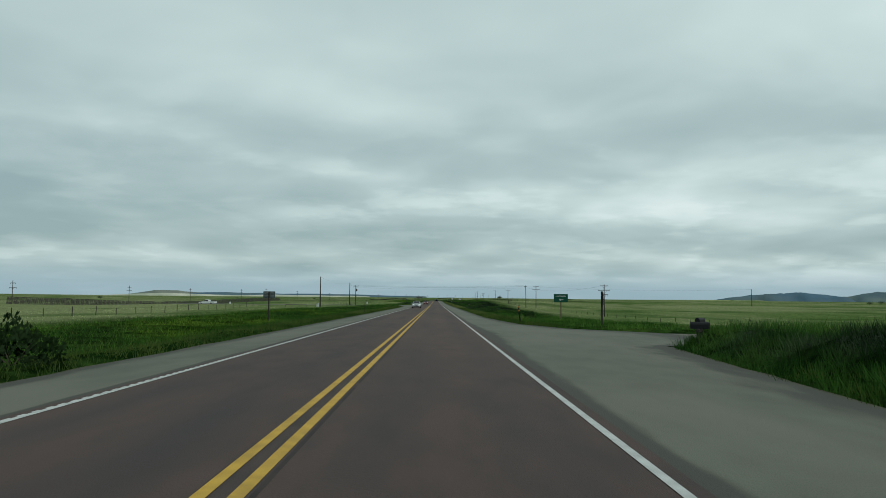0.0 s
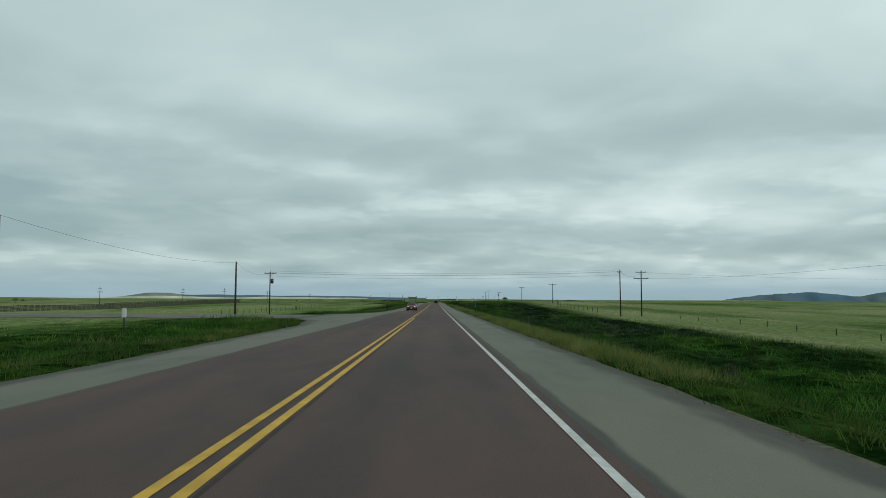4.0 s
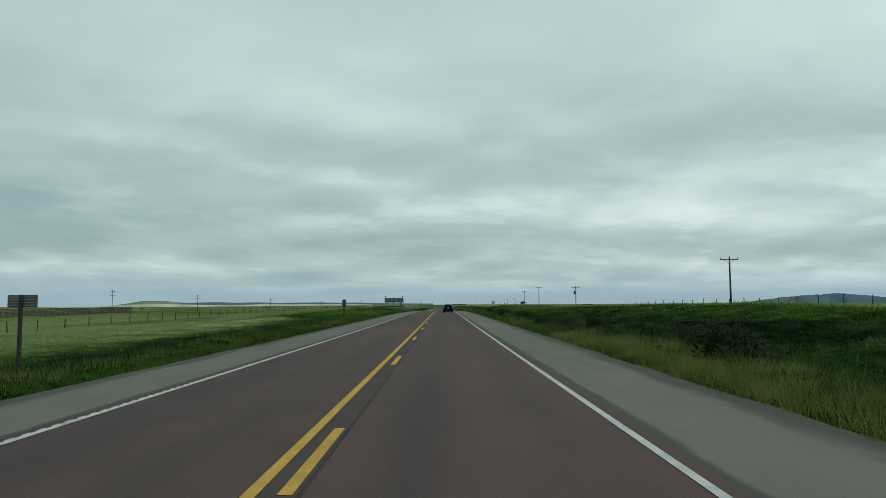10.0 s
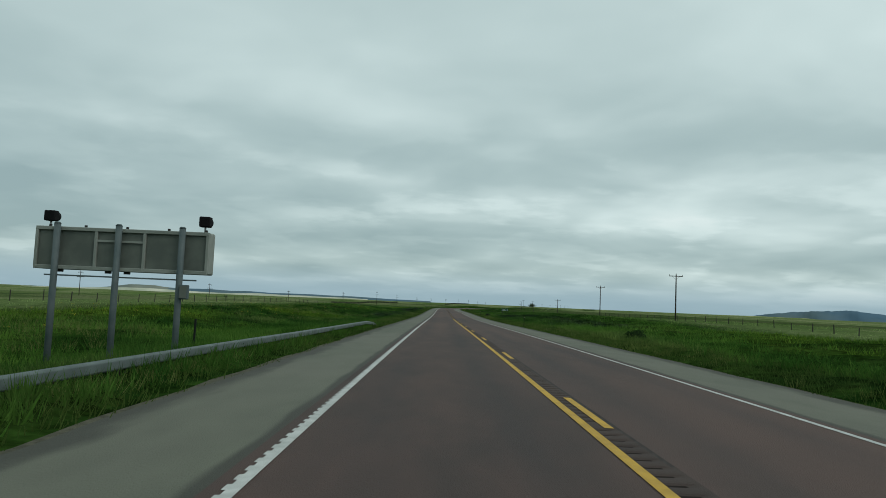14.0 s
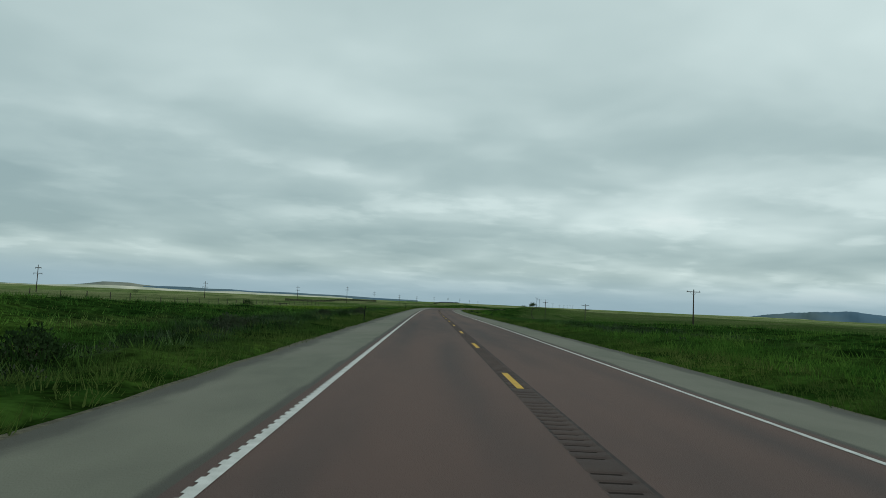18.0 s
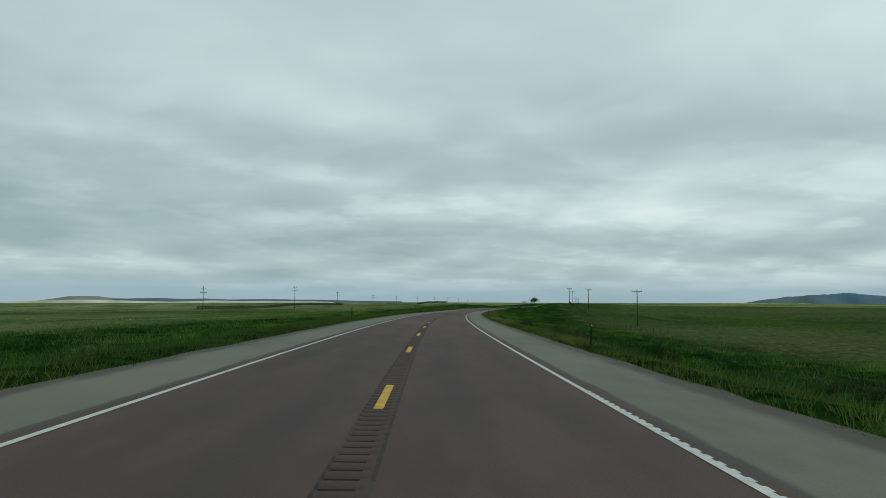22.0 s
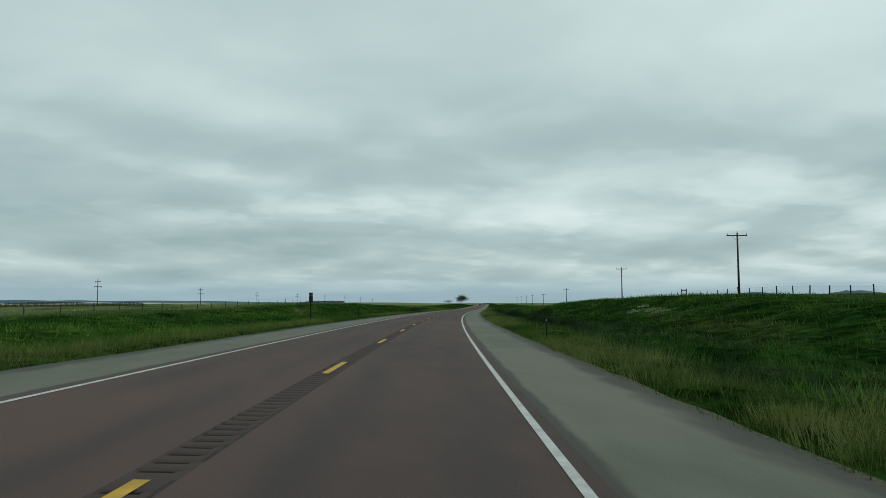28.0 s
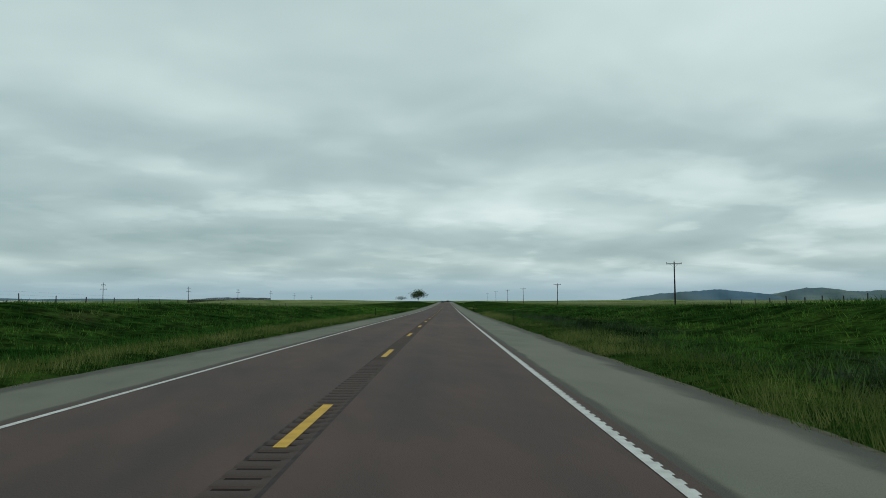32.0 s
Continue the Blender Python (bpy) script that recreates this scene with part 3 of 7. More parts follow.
def place(s, lat):
    """x, y of a point beside the road; far out all rows run parallel."""
    x, y, z, th = line_at(s)
    lat = np.asarray(lat, float)
    near = np.clip(lat, -400, 400)
    far = lat - near
    mean = 0.118
    return x + np.cos(th) * near + np.cos(mean) * far, y - np.sin(th) * near - np.sin(mean) * far


def ground_z(s, lat):
    s, lat = np.broadcast_arrays(np.asarray(s, float), np.asarray(lat, float))
    a = np.abs(lat)
    x, y = place(s, lat)
    base = road_z(s, lat)
    bank = np.where(lat > 0, np.interp(s, RS, RH), np.interp(s, LS, LH))
    ditch = np.where(lat > 0, np.minimum(np.interp(s, [390, 440, 660, 730], [-0.75, -0.15, -0.15, -0.75]), bank * 0.5 - np.interp(s, [390, 440, 660, 730], [0.55, 0.2, 0.2, 0.55])), np.minimum(-0.6, bank * 0.5 - 0.45))
    fill = np.where(lat > 0, smooth(-30, 0, s) * (1 - smooth(50, 85, s)), smooth(150, 180, s) * (1 - smooth(220, 250, s)))
    ditch = ditch * (1 - 0.75 * fill)
    off = -0.10 + 0.04 * smooth(5.2, 5.8, a)
    off = off + (ditch + 0.06) * smooth(6.1, 10.5, a)
    off = off + (bank - ditch) * smooth(11.5, 27, a)
    off = off + 0.13 * wave(x, y, 0.33, 3) * smooth(6.5, 12, a) + 0.25 * wave(x, y, 0.09, 4) * smooth(12, 30, a)
    corner = (lat > 0) * smooth(-40, -8, s) * (1 - smooth(23.2, 24.6, s)) * smooth(shoulder_right(s) + 0.2, shoulder_right(s) + 1.6, lat) * (1 - smooth(24, 46, lat))
    off = off * (1 - corner) + (0.24 + 0.07 * wave(x, y, 0.5, 8)) * corner
    plain = np.where(lat > 0, 0.3, -0.8 + (2.2 * smooth(1130, 1230, s) - 0.5 * smooth(1330, 1500, s) + 1.2 * smooth(1535, 1600, s)) * (1 - smooth(1780, 1950, s)))
    off = off + (plain - bank) * smooth(32, 110, a)
    off = off * (1 - drive_mask(s, lat)) + (-0.05) * drive_mask(s, lat)
    off = off - (lat < 0) * 2.8 * np.exp(-((s - 395) / 120) ** 2) * smooth(70, 130, a) * (1 - smooth(260, 420, a))
    # the open land far off
    far_level = np.where(lat > 0, -14.0, -24.0)
    k = smooth(150, 3000, a)
    z = (base + off) * (1 - k) + far_level * k
    along = smooth(1900, 3800, s)
    z = z * (1 - along) + (-13.0) * along
    z = z + 1.0 * wave(x, y, 0.012, 5) * smooth(130, 450, a) + 2.0 * wave(x, y, 0.0035, 6) * smooth(300, 1500, np.maximum(a, s - 1600))
    return z


def at(s, lat, dz=0.0):
    x, y = place(s, lat)
    return Vector((float(x), float(y), float(ground_z(s, lat)) + dz))


def on_road(s, lat, dz=0.0):
    x, y = place(s, lat)
    return Vector((float(x), float(y), float(road_z(s, lat)) + dz))


def turn(s):
    return -float(line_at(s)[3])


def stand(s, lat, dz=0.0, spin=0.0):
    """A pose on the ground, y along the road."""
    return Matrix.Translation(at(s, lat, dz)) @ Matrix.Rotation(turn(s) + radians(spin), 4, "Z")


# mesh helpers -----------------------------------------------------------------


def mesh_from(name, verts, faces, mat, smooth_shade=False):
    me = bpy.data.meshes.new(name)
    verts = np.asarray(verts, np.float32)
    me.vertices.add(len(verts))
    me.vertices.foreach_set("co", verts.ravel())
    faces = np.asarray(faces, np.int32)
    k = faces.shape[1]
    me.loops.add(faces.size)
    me.loops.foreach_set("vertex_index", faces.ravel())
    me.polygons.add(len(faces))
    me.polygons.foreach_set("loop_start", np.arange(0, faces.size, k, dtype=np.int32))
    me.polygons.foreach_set("loop_total", np.full(len(faces), k, np.int32))
    me.update(calc_edges=True)
    me.materials.append(mat)
    if smooth_shade:
        me.polygons.foreach_set("use_smooth", np.ones(len(faces), bool))
    return me


def grid_faces(rows, cols):
    i = np.arange(rows * cols).reshape(rows, cols)
    return np.stack([i[:-1, :-1], i[:-1, 1:], i[1:, 1:], i[1:, :-1]], -1).reshape(-1, 4)


def part(name, bm, mat, parent=None, label="", shade=False):
    me = bpy.data.meshes.new(name)
    bm.to_mesh(me)
    bm.free()
    me.materials.append(mat)
    if shade:
        for p in me.polygons:
            p.use_smooth = True
    ob = new(name, me)
    if parent is not None:
        ob.parent = parent
    if label:
        tagged(ob, label)
    return ob


def thing(name, label, category, m=None, group="", kind=""):
    ob = new(name)
    ob.empty_display_size = 0.2
    tagged(ob, label, category, group, kind)
    if m is not None:
        ob.matrix_basis = m
    return ob


def box(bm, x, y, z, sx, sy, sz, bevel=0.0, m=None):
    g = bmesh.ops.create_cube(bm, size=1.0)
    v = g["verts"]
    bmesh.ops.scale(bm, vec=(sx, sy, sz), verts=v)
    if bevel:
        e = list({e for q in v for e in q.link_edges})
        r = bmesh.ops.bevel(bm, geom=e, offset=bevel, segments=1, affect="EDGES", profile=0.5)
        v = list({q for f in r["faces"] for q in f.verts} | {q for q in v if q.is_valid})
    bmesh.ops.translate(bm, vec=(x, y, z), verts=v)
    if m is not None:
        bmesh.ops.transform(bm, matrix=m, verts=v)
    return v


def rod(bm, a, b, r0, r1=None, seg=8):
    a, b = Vector(a), Vector(b)
    r1 = r0 if r1 is None else r1
    d = b - a
    q = d.to_track_quat("Z", "Y").to_matrix().to_4x4()
    g = bmesh.ops.create_cone(bm, cap_ends=True, segments=seg, radius1=r0, radius2=r1, depth=d.length)
    bmesh.ops.transform(bm, matrix=Matrix.Translation((a + b) / 2) @ q, verts=g["verts"])
    return g["verts"]


def boxed(name, mat, parent, *args, label="", bevel=0.0):
    bm = bmesh.new()
    box(bm, *args, bevel=bevel)
    return part(name, bm, mat, parent, label)


def rodded(name, mat, parent, a, b, r0, r1=None, seg=8, label=""):
    bm = bmesh.new()
    rod(bm, a, b, r0, r1, seg)
    return part(name, bm, mat, parent, label, True)


def strip(name, s, edges, lift, mat, smooth_shade=True):
    """A band along the road through the given lateral lines."""
    s = np.asarray(s, float)
    v = []
    for lat in edges:
        lat = np.broadcast_to(np.asarray(lat, float), s.shape)
        x, y = place(s, lat)
        v.append(np.stack([x, y, road_z(s, lat) + lift], -1))
    v = np.stack(v, 1)
    return new(name, mesh_from(name, v.reshape(-1, 3), grid_faces(len(s), len(edges)), mat, smooth_shade))


def lettering(text, height, mat, parent, m, name="lettering"):
    cu = bpy.data.curves.new(name, "FONT")
    cu.body, cu.size, cu.align_x, cu.align_y = text, height * 1.4, "CENTER", "CENTER"
    cu.extrude = 0.003
    tmp = bpy.data.objects.new(name, cu)
    scene.collection.objects.link(tmp)
    me = bpy.data.meshes.new_from_object(tmp.evaluated_get(bpy.context.evaluated_depsgraph_get()))
    bpy.data.objects.remove(tmp)
    me.materials.clear()
    me.materials.append(mat)
    ob = new(name, me)
    ob.parent = parent
    ob.matrix_basis = m
    return ob

# ground ---------------------------------------------------------------------------


# where rank weeds and brush stand: from, to, inner and outer distance, side
BRUSH = [(165, 325, 8.6, 24, 1), (325, 405, 7.2, 17, 1), (560, 700, 7.6, 11.5, -1), (255, 395, 7.4, 12.0, -1), (-12, 24, 9.4, 22, 1), (640, 690, 8.5, 14, 1), (730, 870, 8.6, 14, 1), (1000, 1290, 7.8, 12.5, 1), (530, 610, 9, 16, 1), (694, 765, 9.8, 13.2, -1)]
# fresh yellow-green growth, in the same terms
FRESH = [(700, 800, 13.5, 32, -1), (478, 560, 13.5, 26, -1), (20, 130, 12, 24, -1), (880, 990, 14, 26, -1), (440, 520, 14, 26, 1)]


def hashed(i, j, k):
    v = np.sin(i * 127.1 + j * 311.7 + k * 74.7) * 43758.5453
    return v - np.floor(v)


def tussock(s, lat):
    """Height of the clumps in the turf and the tone of the clump that stands there."""
    s, lat = np.broadcast_arrays(np.asarray(s, float), np.asarray(lat, float))
    best, tone = np.zeros(s.shape), np.full(s.shape, 0.5)
    x, y = place(s, lat)
    for size, tall, seed in ((1.9, 0.42, 1), (0.95, 0.22, 2)):
        u, v = x / size, y / size
        for di in (-1, 0, 1):
            for dj in (-1, 0, 1):
                i, j = np.floor(u) + di, np.floor(v) + dj
                d2 = (u - i - hashed(i, j, seed)) ** 2 + (v - j - hashed(i, j, seed + 10)) ** 2
                r = hashed(i, j, seed + 20)
                h = tall * (0.25 + 0.75 * r) * np.clip(1 - d2 / (0.45 + 0.4 * r), 0, 1) ** 0.8
                k = h > best
                best, tone = np.where(k, h, best), np.where(k, hashed(i, j, seed + 30), tone)
    a = np.abs(lat)
    edge = np.where(lat > 0, shoulder_right(s), -shoulder_left(s))
    brush = cover(s, lat)[..., 2]
    mat = smooth(edge + 0.1, edge + 0.9, a) * (1 - smooth(23, 26.5, a)) * (1 - smooth(0.0, 0.4, drive_mask(s, lat)))
    # the bare earth on the cut bank shows through
    mat = mat * smooth(0.8, 1.2, np.hypot((s - 1065.5) / 9.0, (lat - 20.2) / 2.2))
    grow = smooth(edge + 0.5, edge + 2.2, a) * (0.6 + 0.8 * brush)
    return (0.08 + best * grow) * mat - 0.06 * (1 - mat), tone


def cover(s, lat, tone=None):
    """What grows at a place: dry field, fresh growth and brush, each from 0 to 1, and the tone of its clump."""
    s, lat = np.broadcast_arrays(np.asarray(s, float), np.asarray(lat, float))
    a = np.abs(lat)
    near = 24.0 - 11.0 * (lat < 0) * smooth(140, 170, s) * (1 - smooth(410, 440, s))
    f = smooth(near, near + 12, a) * (0.95 - (0.5 + 0.2 * (lat > 0)) * smooth(440, 720, s) * (1 - smooth(1250, 1750, s)) * (1 - smooth(80, 420, a)))
    b, g = np.zeros(s.shape), np.zeros(s.shape)
    for s0, s1, a0, a1, side in BRUSH:
        b = np.maximum(b, smooth(s0 - 15, s0 + 15, s) * (1 - smooth(s1 - 15, s1 + 15, s)) * smooth(a0 - 1, a0 + 1, a) * (1 - smooth(a1, a1 + 5, a)) * (lat * side > 0))
    for s0, s1, a0, a1, side in FRESH:
        g = np.maximum(g, smooth(s0 - 15, s0 + 15, s) * (1 - smooth(s1 - 15, s1 + 15, s)) * smooth(a0 - 2, a0 + 2, a) * (1 - smooth(a1 - 3, a1 + 5, a)) * (lat * side > 0))
    return np.stack([f, g, b, np.full(s.shape, 0.5) if tone is None else tone], -1).astype(np.float32)


def build_ground():
    s = np.concatenate([[-1500, -900, -500, -300, -200, -140], np.arange(-100, 1420, 4.0), np.arange(1420, 2000, 15.0),
                        [2020, 2060, 2120, 2200, 2300, 2450, 2650, 2900, 3200, 3600, 4000, 4400, 4800, 5200, 5600, 5950]])
    half = np.array([1.8, 3.7, 5.2, 5.8, 6.4, 7.2, 8.2, 9.3, 10.5, 12, 14, 16.5, 19, 22, 25, 28, 32, 37, 43, 50, 60, 72, 88, 106, 130, 160, 200,
                     250, 310, 380, 460, 560, 680, 830, 1000, 1250, 1550, 1900, 2300, 2800, 3400, 4000, 4600])
    lat = np.concatenate([-half[::-1], [0], half])
    S, T = np.meshgrid(s, lat, indexing="ij")
    x, y = place(S, T)
    v = np.stack([x, y, ground_z(S, T)], -1).reshape(-1, 3)
    me = mesh_from("ground", v, grid_faces(len(s), len(lat)), M["ground"], True)
    me.color_attributes.new("cover", "FLOAT_COLOR", "POINT").data.foreach_set("color", cover(S, T).ravel())
    return tagged(new("ground", me), "rolling green and dry-grass prairie beside the road", "ground", kind="structure")


def build_turf():
    """The lumpy mat of grass between the shoulder and the fence line, on both sides."""
    for side in (1, -1):
        s = np.arange(-30, 1300, 0.65)
        lat = side * np.concatenate([np.arange(5.9, 14.0, 0.45), np.arange(14.0, 27.1, 1.0)])
        S, T = np.meshgrid(s, lat, indexing="ij")
        x, y = place(S, T)
        h, tone = tussock(S, T)
        z = ground_z(S, T) + h
        f = grid_faces(len(s), len(lat))
        me = mesh_from("rough_turf", np.stack([x, y, z], -1).reshape(-1, 3), f if side > 0 else f[:, ::-1], M["ground"], True)
        me.color_attributes.new("cover", "FLOAT_COLOR", "POINT").data.foreach_set("color", cover(S, T, tone).ravel())
        tagged(new("rough_turf", me), "lumpy dark green turf of the verge and ditch", "turf", kind="stuff")


build_ground()
build_turf()

# carriageway ------------------------------------------------------------------------
s_all = np.concatenate([np.arange(-220, 1500, 3.0), np.arange(1500, 2000, 10.0)])


def lane(name, lats, label):
    """One lane, finely cut across so that its wheel paths can wear darker."""
    ob = tagged(strip(name, s_all, lats, 0.0, M["asphalt"]), label, "road", kind="structure")
    att = ob.data.color_attributes.new("track", "FLOAT_COLOR", "POINT")
    a = np.abs(np.asarray(lats))
    w = np.exp(-((a - 1.0) / 0.42) ** 2) + 0.9 * np.exp(-((a - 2.55) / 0.38) ** 2) + 0.5 * (a > 3.4)
    w = np.tile(np.clip(w, 0, 1), len(s_all)) * 0.75
    att.data.foreach_set("color", np.stack([w, w, w, np.ones_like(w)], -1).astype(np.float32).ravel())
    return ob


lane("road", np.linspace(-PAVED, -0.185, 15), "worn reddish-brown chip-seal traffic lane")
lane("road_lane", np.linspace(0.24, PAVED, 15), "worn reddish-brown chip-seal traffic lane")


def build_rumble():
    """The dark sealed band on the centre line with its milled slots."""
    period = 0.31
    n = int(1360 / period)
    base = -60 + period * np.arange(n)
    s = (base[:, None] + np.array([0.0, 0.02, 0.11, 0.13])).ravel()
    deep = (np.sin(base * 0.05) + 0.6 * np.sin(base * 0.31 + 1) + np.random.RandomState(3).normal(0, 0.5, n) > -1.2) & (base > 440)
    dip = (deep[:, None] * np.array([0, 1, 1, 0])).ravel()
    rows = []
    for lat, k in ((-0.195, 0), (-0.16, 1), (0.12, 1), (0.205, 0), (0.25, 0)):
        x, y = place(s, lat)
        rows.append(np.stack([x, y, road_z(s, lat) + 0.001 - 0.013 * k * dip], -1))
    v = np.stack(rows, 1).reshape(-1, 3)
    me = mesh_from("rumble_strip", v, grid_faces(len(s), 5), M["rumble"])
    me.materials.append(M["groove"])
    slot = np.zeros((len(s) - 1, 4), np.int32)
    slot[:, 1] = (dip[:-1] * dip[1:]) > 0
    me.materials.append(M["centre_seal"])
    slot[s[:-1] < 440] = 2
    # tar bleeds dark along both edges, broken in places
    me.materials.append(M["tar_edge"])
    slot[np.sin(s[:-1] * 0.35) + np.sin(s[:-1] * 1.7) > -1.2, 3] = 3
    slot[np.sin(s[:-1] * 0.29 + 2) + np.sin(s[:-1] * 1.4) > -0.6, 0] = 3
    me.polygons.foreach_set("material_index", slot.ravel())
    tagged(new("rumble_strip", me), "dark sealed centre rumble strip with milled cross grooves", "rumble strip", kind="structure")
    far = strip("rumble_strip", np.concatenate([np.arange(1299.8, 1500, 6.0), np.arange(1500, 1990, 15.0)]), [-0.195, 0.25], 0.0, M["rumble"])
    tagged(far, "dark sealed centre strip far along the road", "rumble strip", kind="structure")
    near = strip("rumble_strip", np.arange(-220, -59.9, 5.0), [-0.195, 0.25], 0.0, M["centre_seal"])
    tagged(near, "dark sealed centre strip of the road", "rumble strip", kind="structure")


build_rumble()


def ragged(s, seed, amp=0.10):
    r = np.random.RandomState(seed)
    return amp * (np.sin(s * 0.9 + 1) * 0.5 + r.normal(0, 0.45, len(s)))


s_sh = np.concatenate([np.arange(-220, 1300, 1.5), np.arange(1300, 2000, 8.0)])
for name, side, edge in (("shoulder_right", 1, shoulder_right(s_sh)), ("shoulder_left", -1, shoulder_left(s_sh))):
    out = edge + side * ragged(s_sh, 7 + side, 0.05)
    wide = np.abs(out) - PAVED
    steps = np.array([0.0, 0.03, 0.10, 0.5, 0.68, 0.84, 1.0])
    lanes = [side * (PAVED + wide * q) for q in steps]
    tone = np.array([0.0, 0.15, 0.85, 1.0, 0.95, 0.45, 0.08])
    if side < 0:
        lanes, tone = lanes[::-1], tone[::-1]
    ob = strip(name, s_sh, lanes, -0.004, M["shoulder"])
    att = ob.data.color_attributes.new("pale", "FLOAT_COLOR", "POINT")
    w = np.tile(tone, len(s_sh))
    att.data.foreach_set("color", np.stack([w, w, w, np.ones_like(w)], -1).astype(np.float32).ravel())
    tagged(ob, "pale grey sealed road shoulder with a ragged edge", "road shoulder", kind="structure")
    fr = out + side * (0.16 + 0.10 * np.abs(ragged(s_sh, 17 + side, 1.0)))
    lanes = [out - side * 0.05, (out + fr) / 2, fr]
    ob = strip(name.replace("shoulder", "gravel_edge"), s_sh, lanes if side > 0 else lanes[::-1], -0.03, M["gravel"])
    tagged(ob, "brown gravel fringe between shoulder and grass", "gravel", kind="structure")


def side_road(name, s0, s1, lat0, lat1, label):
    t = np.linspace(0, 1, 24)
    q = np.linspace(0, 1, 9)
    T, Q = np.meshgrid(t, q, indexing="ij")
    lat = lat0 + (lat1 - lat0) * T
    ss = s0 + (s1 - s0) * Q + 0.4 * np.sin(lat * 0.7) * (np.abs(Q - 0.5) > 0.45)
    x, y = place(ss, lat)
    z = ground_z(ss, lat) + 0.03
    f = grid_faces(24, 9)
    ob = new(name, mesh_from(name, np.stack([x, y, z], -1).reshape(-1, 3), f if lat1 < 0 else f[:, ::-1], M["drive"], True))
    return tagged(ob, label, "side road", kind="structure")


side_road("side_road_right", 25.2, 33.0, 9.0, 36.0, "worn grey gravel farm entrance")
side_road("side_road_left", 188.5, 205.5, -8.0, -86.0, "grey side road joining the highway")

# road markings ------------------------------------------------------------------------
markings = thing("road_markings", "white and yellow painted road lines, worn", "road markings", kind="structure")


def edge_line(name, lat, s0, s1, milled=()):
    """A painted line, with comb teeth where it runs over a milled strip."""
    s, k = [], []
    for q in np.arange(s0, s1, 0.3):
        if any(a < q < b for a, b in milled):
            s += [q, q + 0.165, q + 0.17, q + 0.295]
            k += [1, 1, 0, 0]
        elif not s or q - s[-1] > 1.45:
            s.append(q)
            k.append(0)
    s, k = np.array(s), np.array(k) * 0.034
    a, b = lat - 0.05 - (k if lat < 0 else 0), lat + 0.05 + (k if lat > 0 else 0)
    ob = strip(name, s, [a, b], 0.006, M["white_paint"], False)
    ob.parent = markings
    return ob


edge_line("edge_line", LANE, -150, 1500, ((640, 775), (1045, 1300)))
edge_line("edge_line", -LANE, -150, 128, ((-20, 120),))
edge_line("edge_line", -LANE, 234, 1500, ((250, 690),))
edge_line("edge_line", LANE, 1498, 1990)
edge_line("edge_line", -LANE, 1498, 1990)


def yellow(name, lat, s0, s1, step=2.0, w=0.055):
    ob = strip(name, np.arange(s0, s1 + 0.01, step), [lat - w, lat + w], 0.006, M["yellow_paint"], False)
    ob.parent = markings
    return ob


yellow("yellow_line", -0.125, -150, 553.4)
yellow("yellow_line", 0.125, -150, 186)
for n_dash in range(18, 172):
    s0 = n_dash * CYCLE + DASH_PHASE
    if 186 < s0 < 552:
        yellow("yellow_dash", 0.125, s0, s0 + CYCLE * 0.25, CYCLE * 0.25)
    elif s0 >= 552:
        yellow("yellow_dash", 0.0, s0, s0 + CYCLE * 0.25, CYCLE * 0.25, 0.065)

# distant hills --------------------------------------------------------------------


def hill(name, a, b, width, tops, mat, label, seed, base=-12.0, rough=0.12, shelf=0.35):
    """A long ridge from a to b (x, y), its crest heights given along it."""
    rng = np.random.RandomState(seed)
    n, k = 180, 11
    t = np.linspace(0, 1, n)
    crest = np.interp(t, np.linspace(0, 1, len(tops)), tops)
    for f in (9, 21, 47, 80):
        crest = crest * (1 + rough * np.sin(t * f + rng.uniform(0, 6)) * 6 / (f ** 0.8))
    if base < -35 and rough >= 0.03:
        # clumps of trees and outcrops along the mountain's crest
        crest = crest + 1.1 * np.interp(t, np.linspace(0, 1, 75), rng.uniform(-1, 1, 75)) + 7.0 * np.maximum(0, np.interp(t, np.linspace(0, 1, 40), rng.uniform(0, 1, 40)) - 0.6)
    a, b = np.array(a, float), np.array(b, float)
    d = (b - a) / np.linalg.norm(b - a)
    side = np.array([-d[1], d[0]])
    q = np.linspace(-1, 1, k)
    prof = np.clip((1 - np.abs(q)) / (1 - shelf), 0, 1) ** 0.8
    v = []
    for i in range(n):
        for j in range(k):
            wob = 0.12 * width * math.sin(t[i] * 25 + q[j] * 3 + seed)
            p = a + (b - a) * t[i] + side * (q[j] * width + wob)
            v.append((p[0], p[1], base + (crest[i] - base) * prof[j]))
    f = grid_faces(n, k)
    me = mesh_from(name, v, f[:, ::-1], mat, True)
    if mat is M["ground"]:
        me.color_attributes.new("cover", "FLOAT_COLOR", "POINT").data.foreach_set("color", np.tile(np.array([1, 0, 0, 1], np.float32), len(v)))
    return tagged(new(name, me), label, "hill", kind="structure")


def polar(bearing, dist):
    """A far place by its bearing from the middle of the drive."""
    return (-1.8 + dist * math.sin(radians(bearing)), 532 + dist * math.cos(radians(bearing)))


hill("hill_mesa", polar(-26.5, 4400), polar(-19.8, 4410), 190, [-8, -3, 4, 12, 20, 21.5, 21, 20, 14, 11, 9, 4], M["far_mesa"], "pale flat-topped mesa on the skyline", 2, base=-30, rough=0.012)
hill("hill_forest_left", polar(-21.4, 4400), polar(-1.0, 4410), 170, [5, 10, 12, 8, 10.5, 5, 7, 7.5, 5, 5, 2, -1.5, -2.5, -4], M["hazed_forest"], "wooded ridge far off, tinted blue-green for haze", 5, base=-30, rough=0.03)
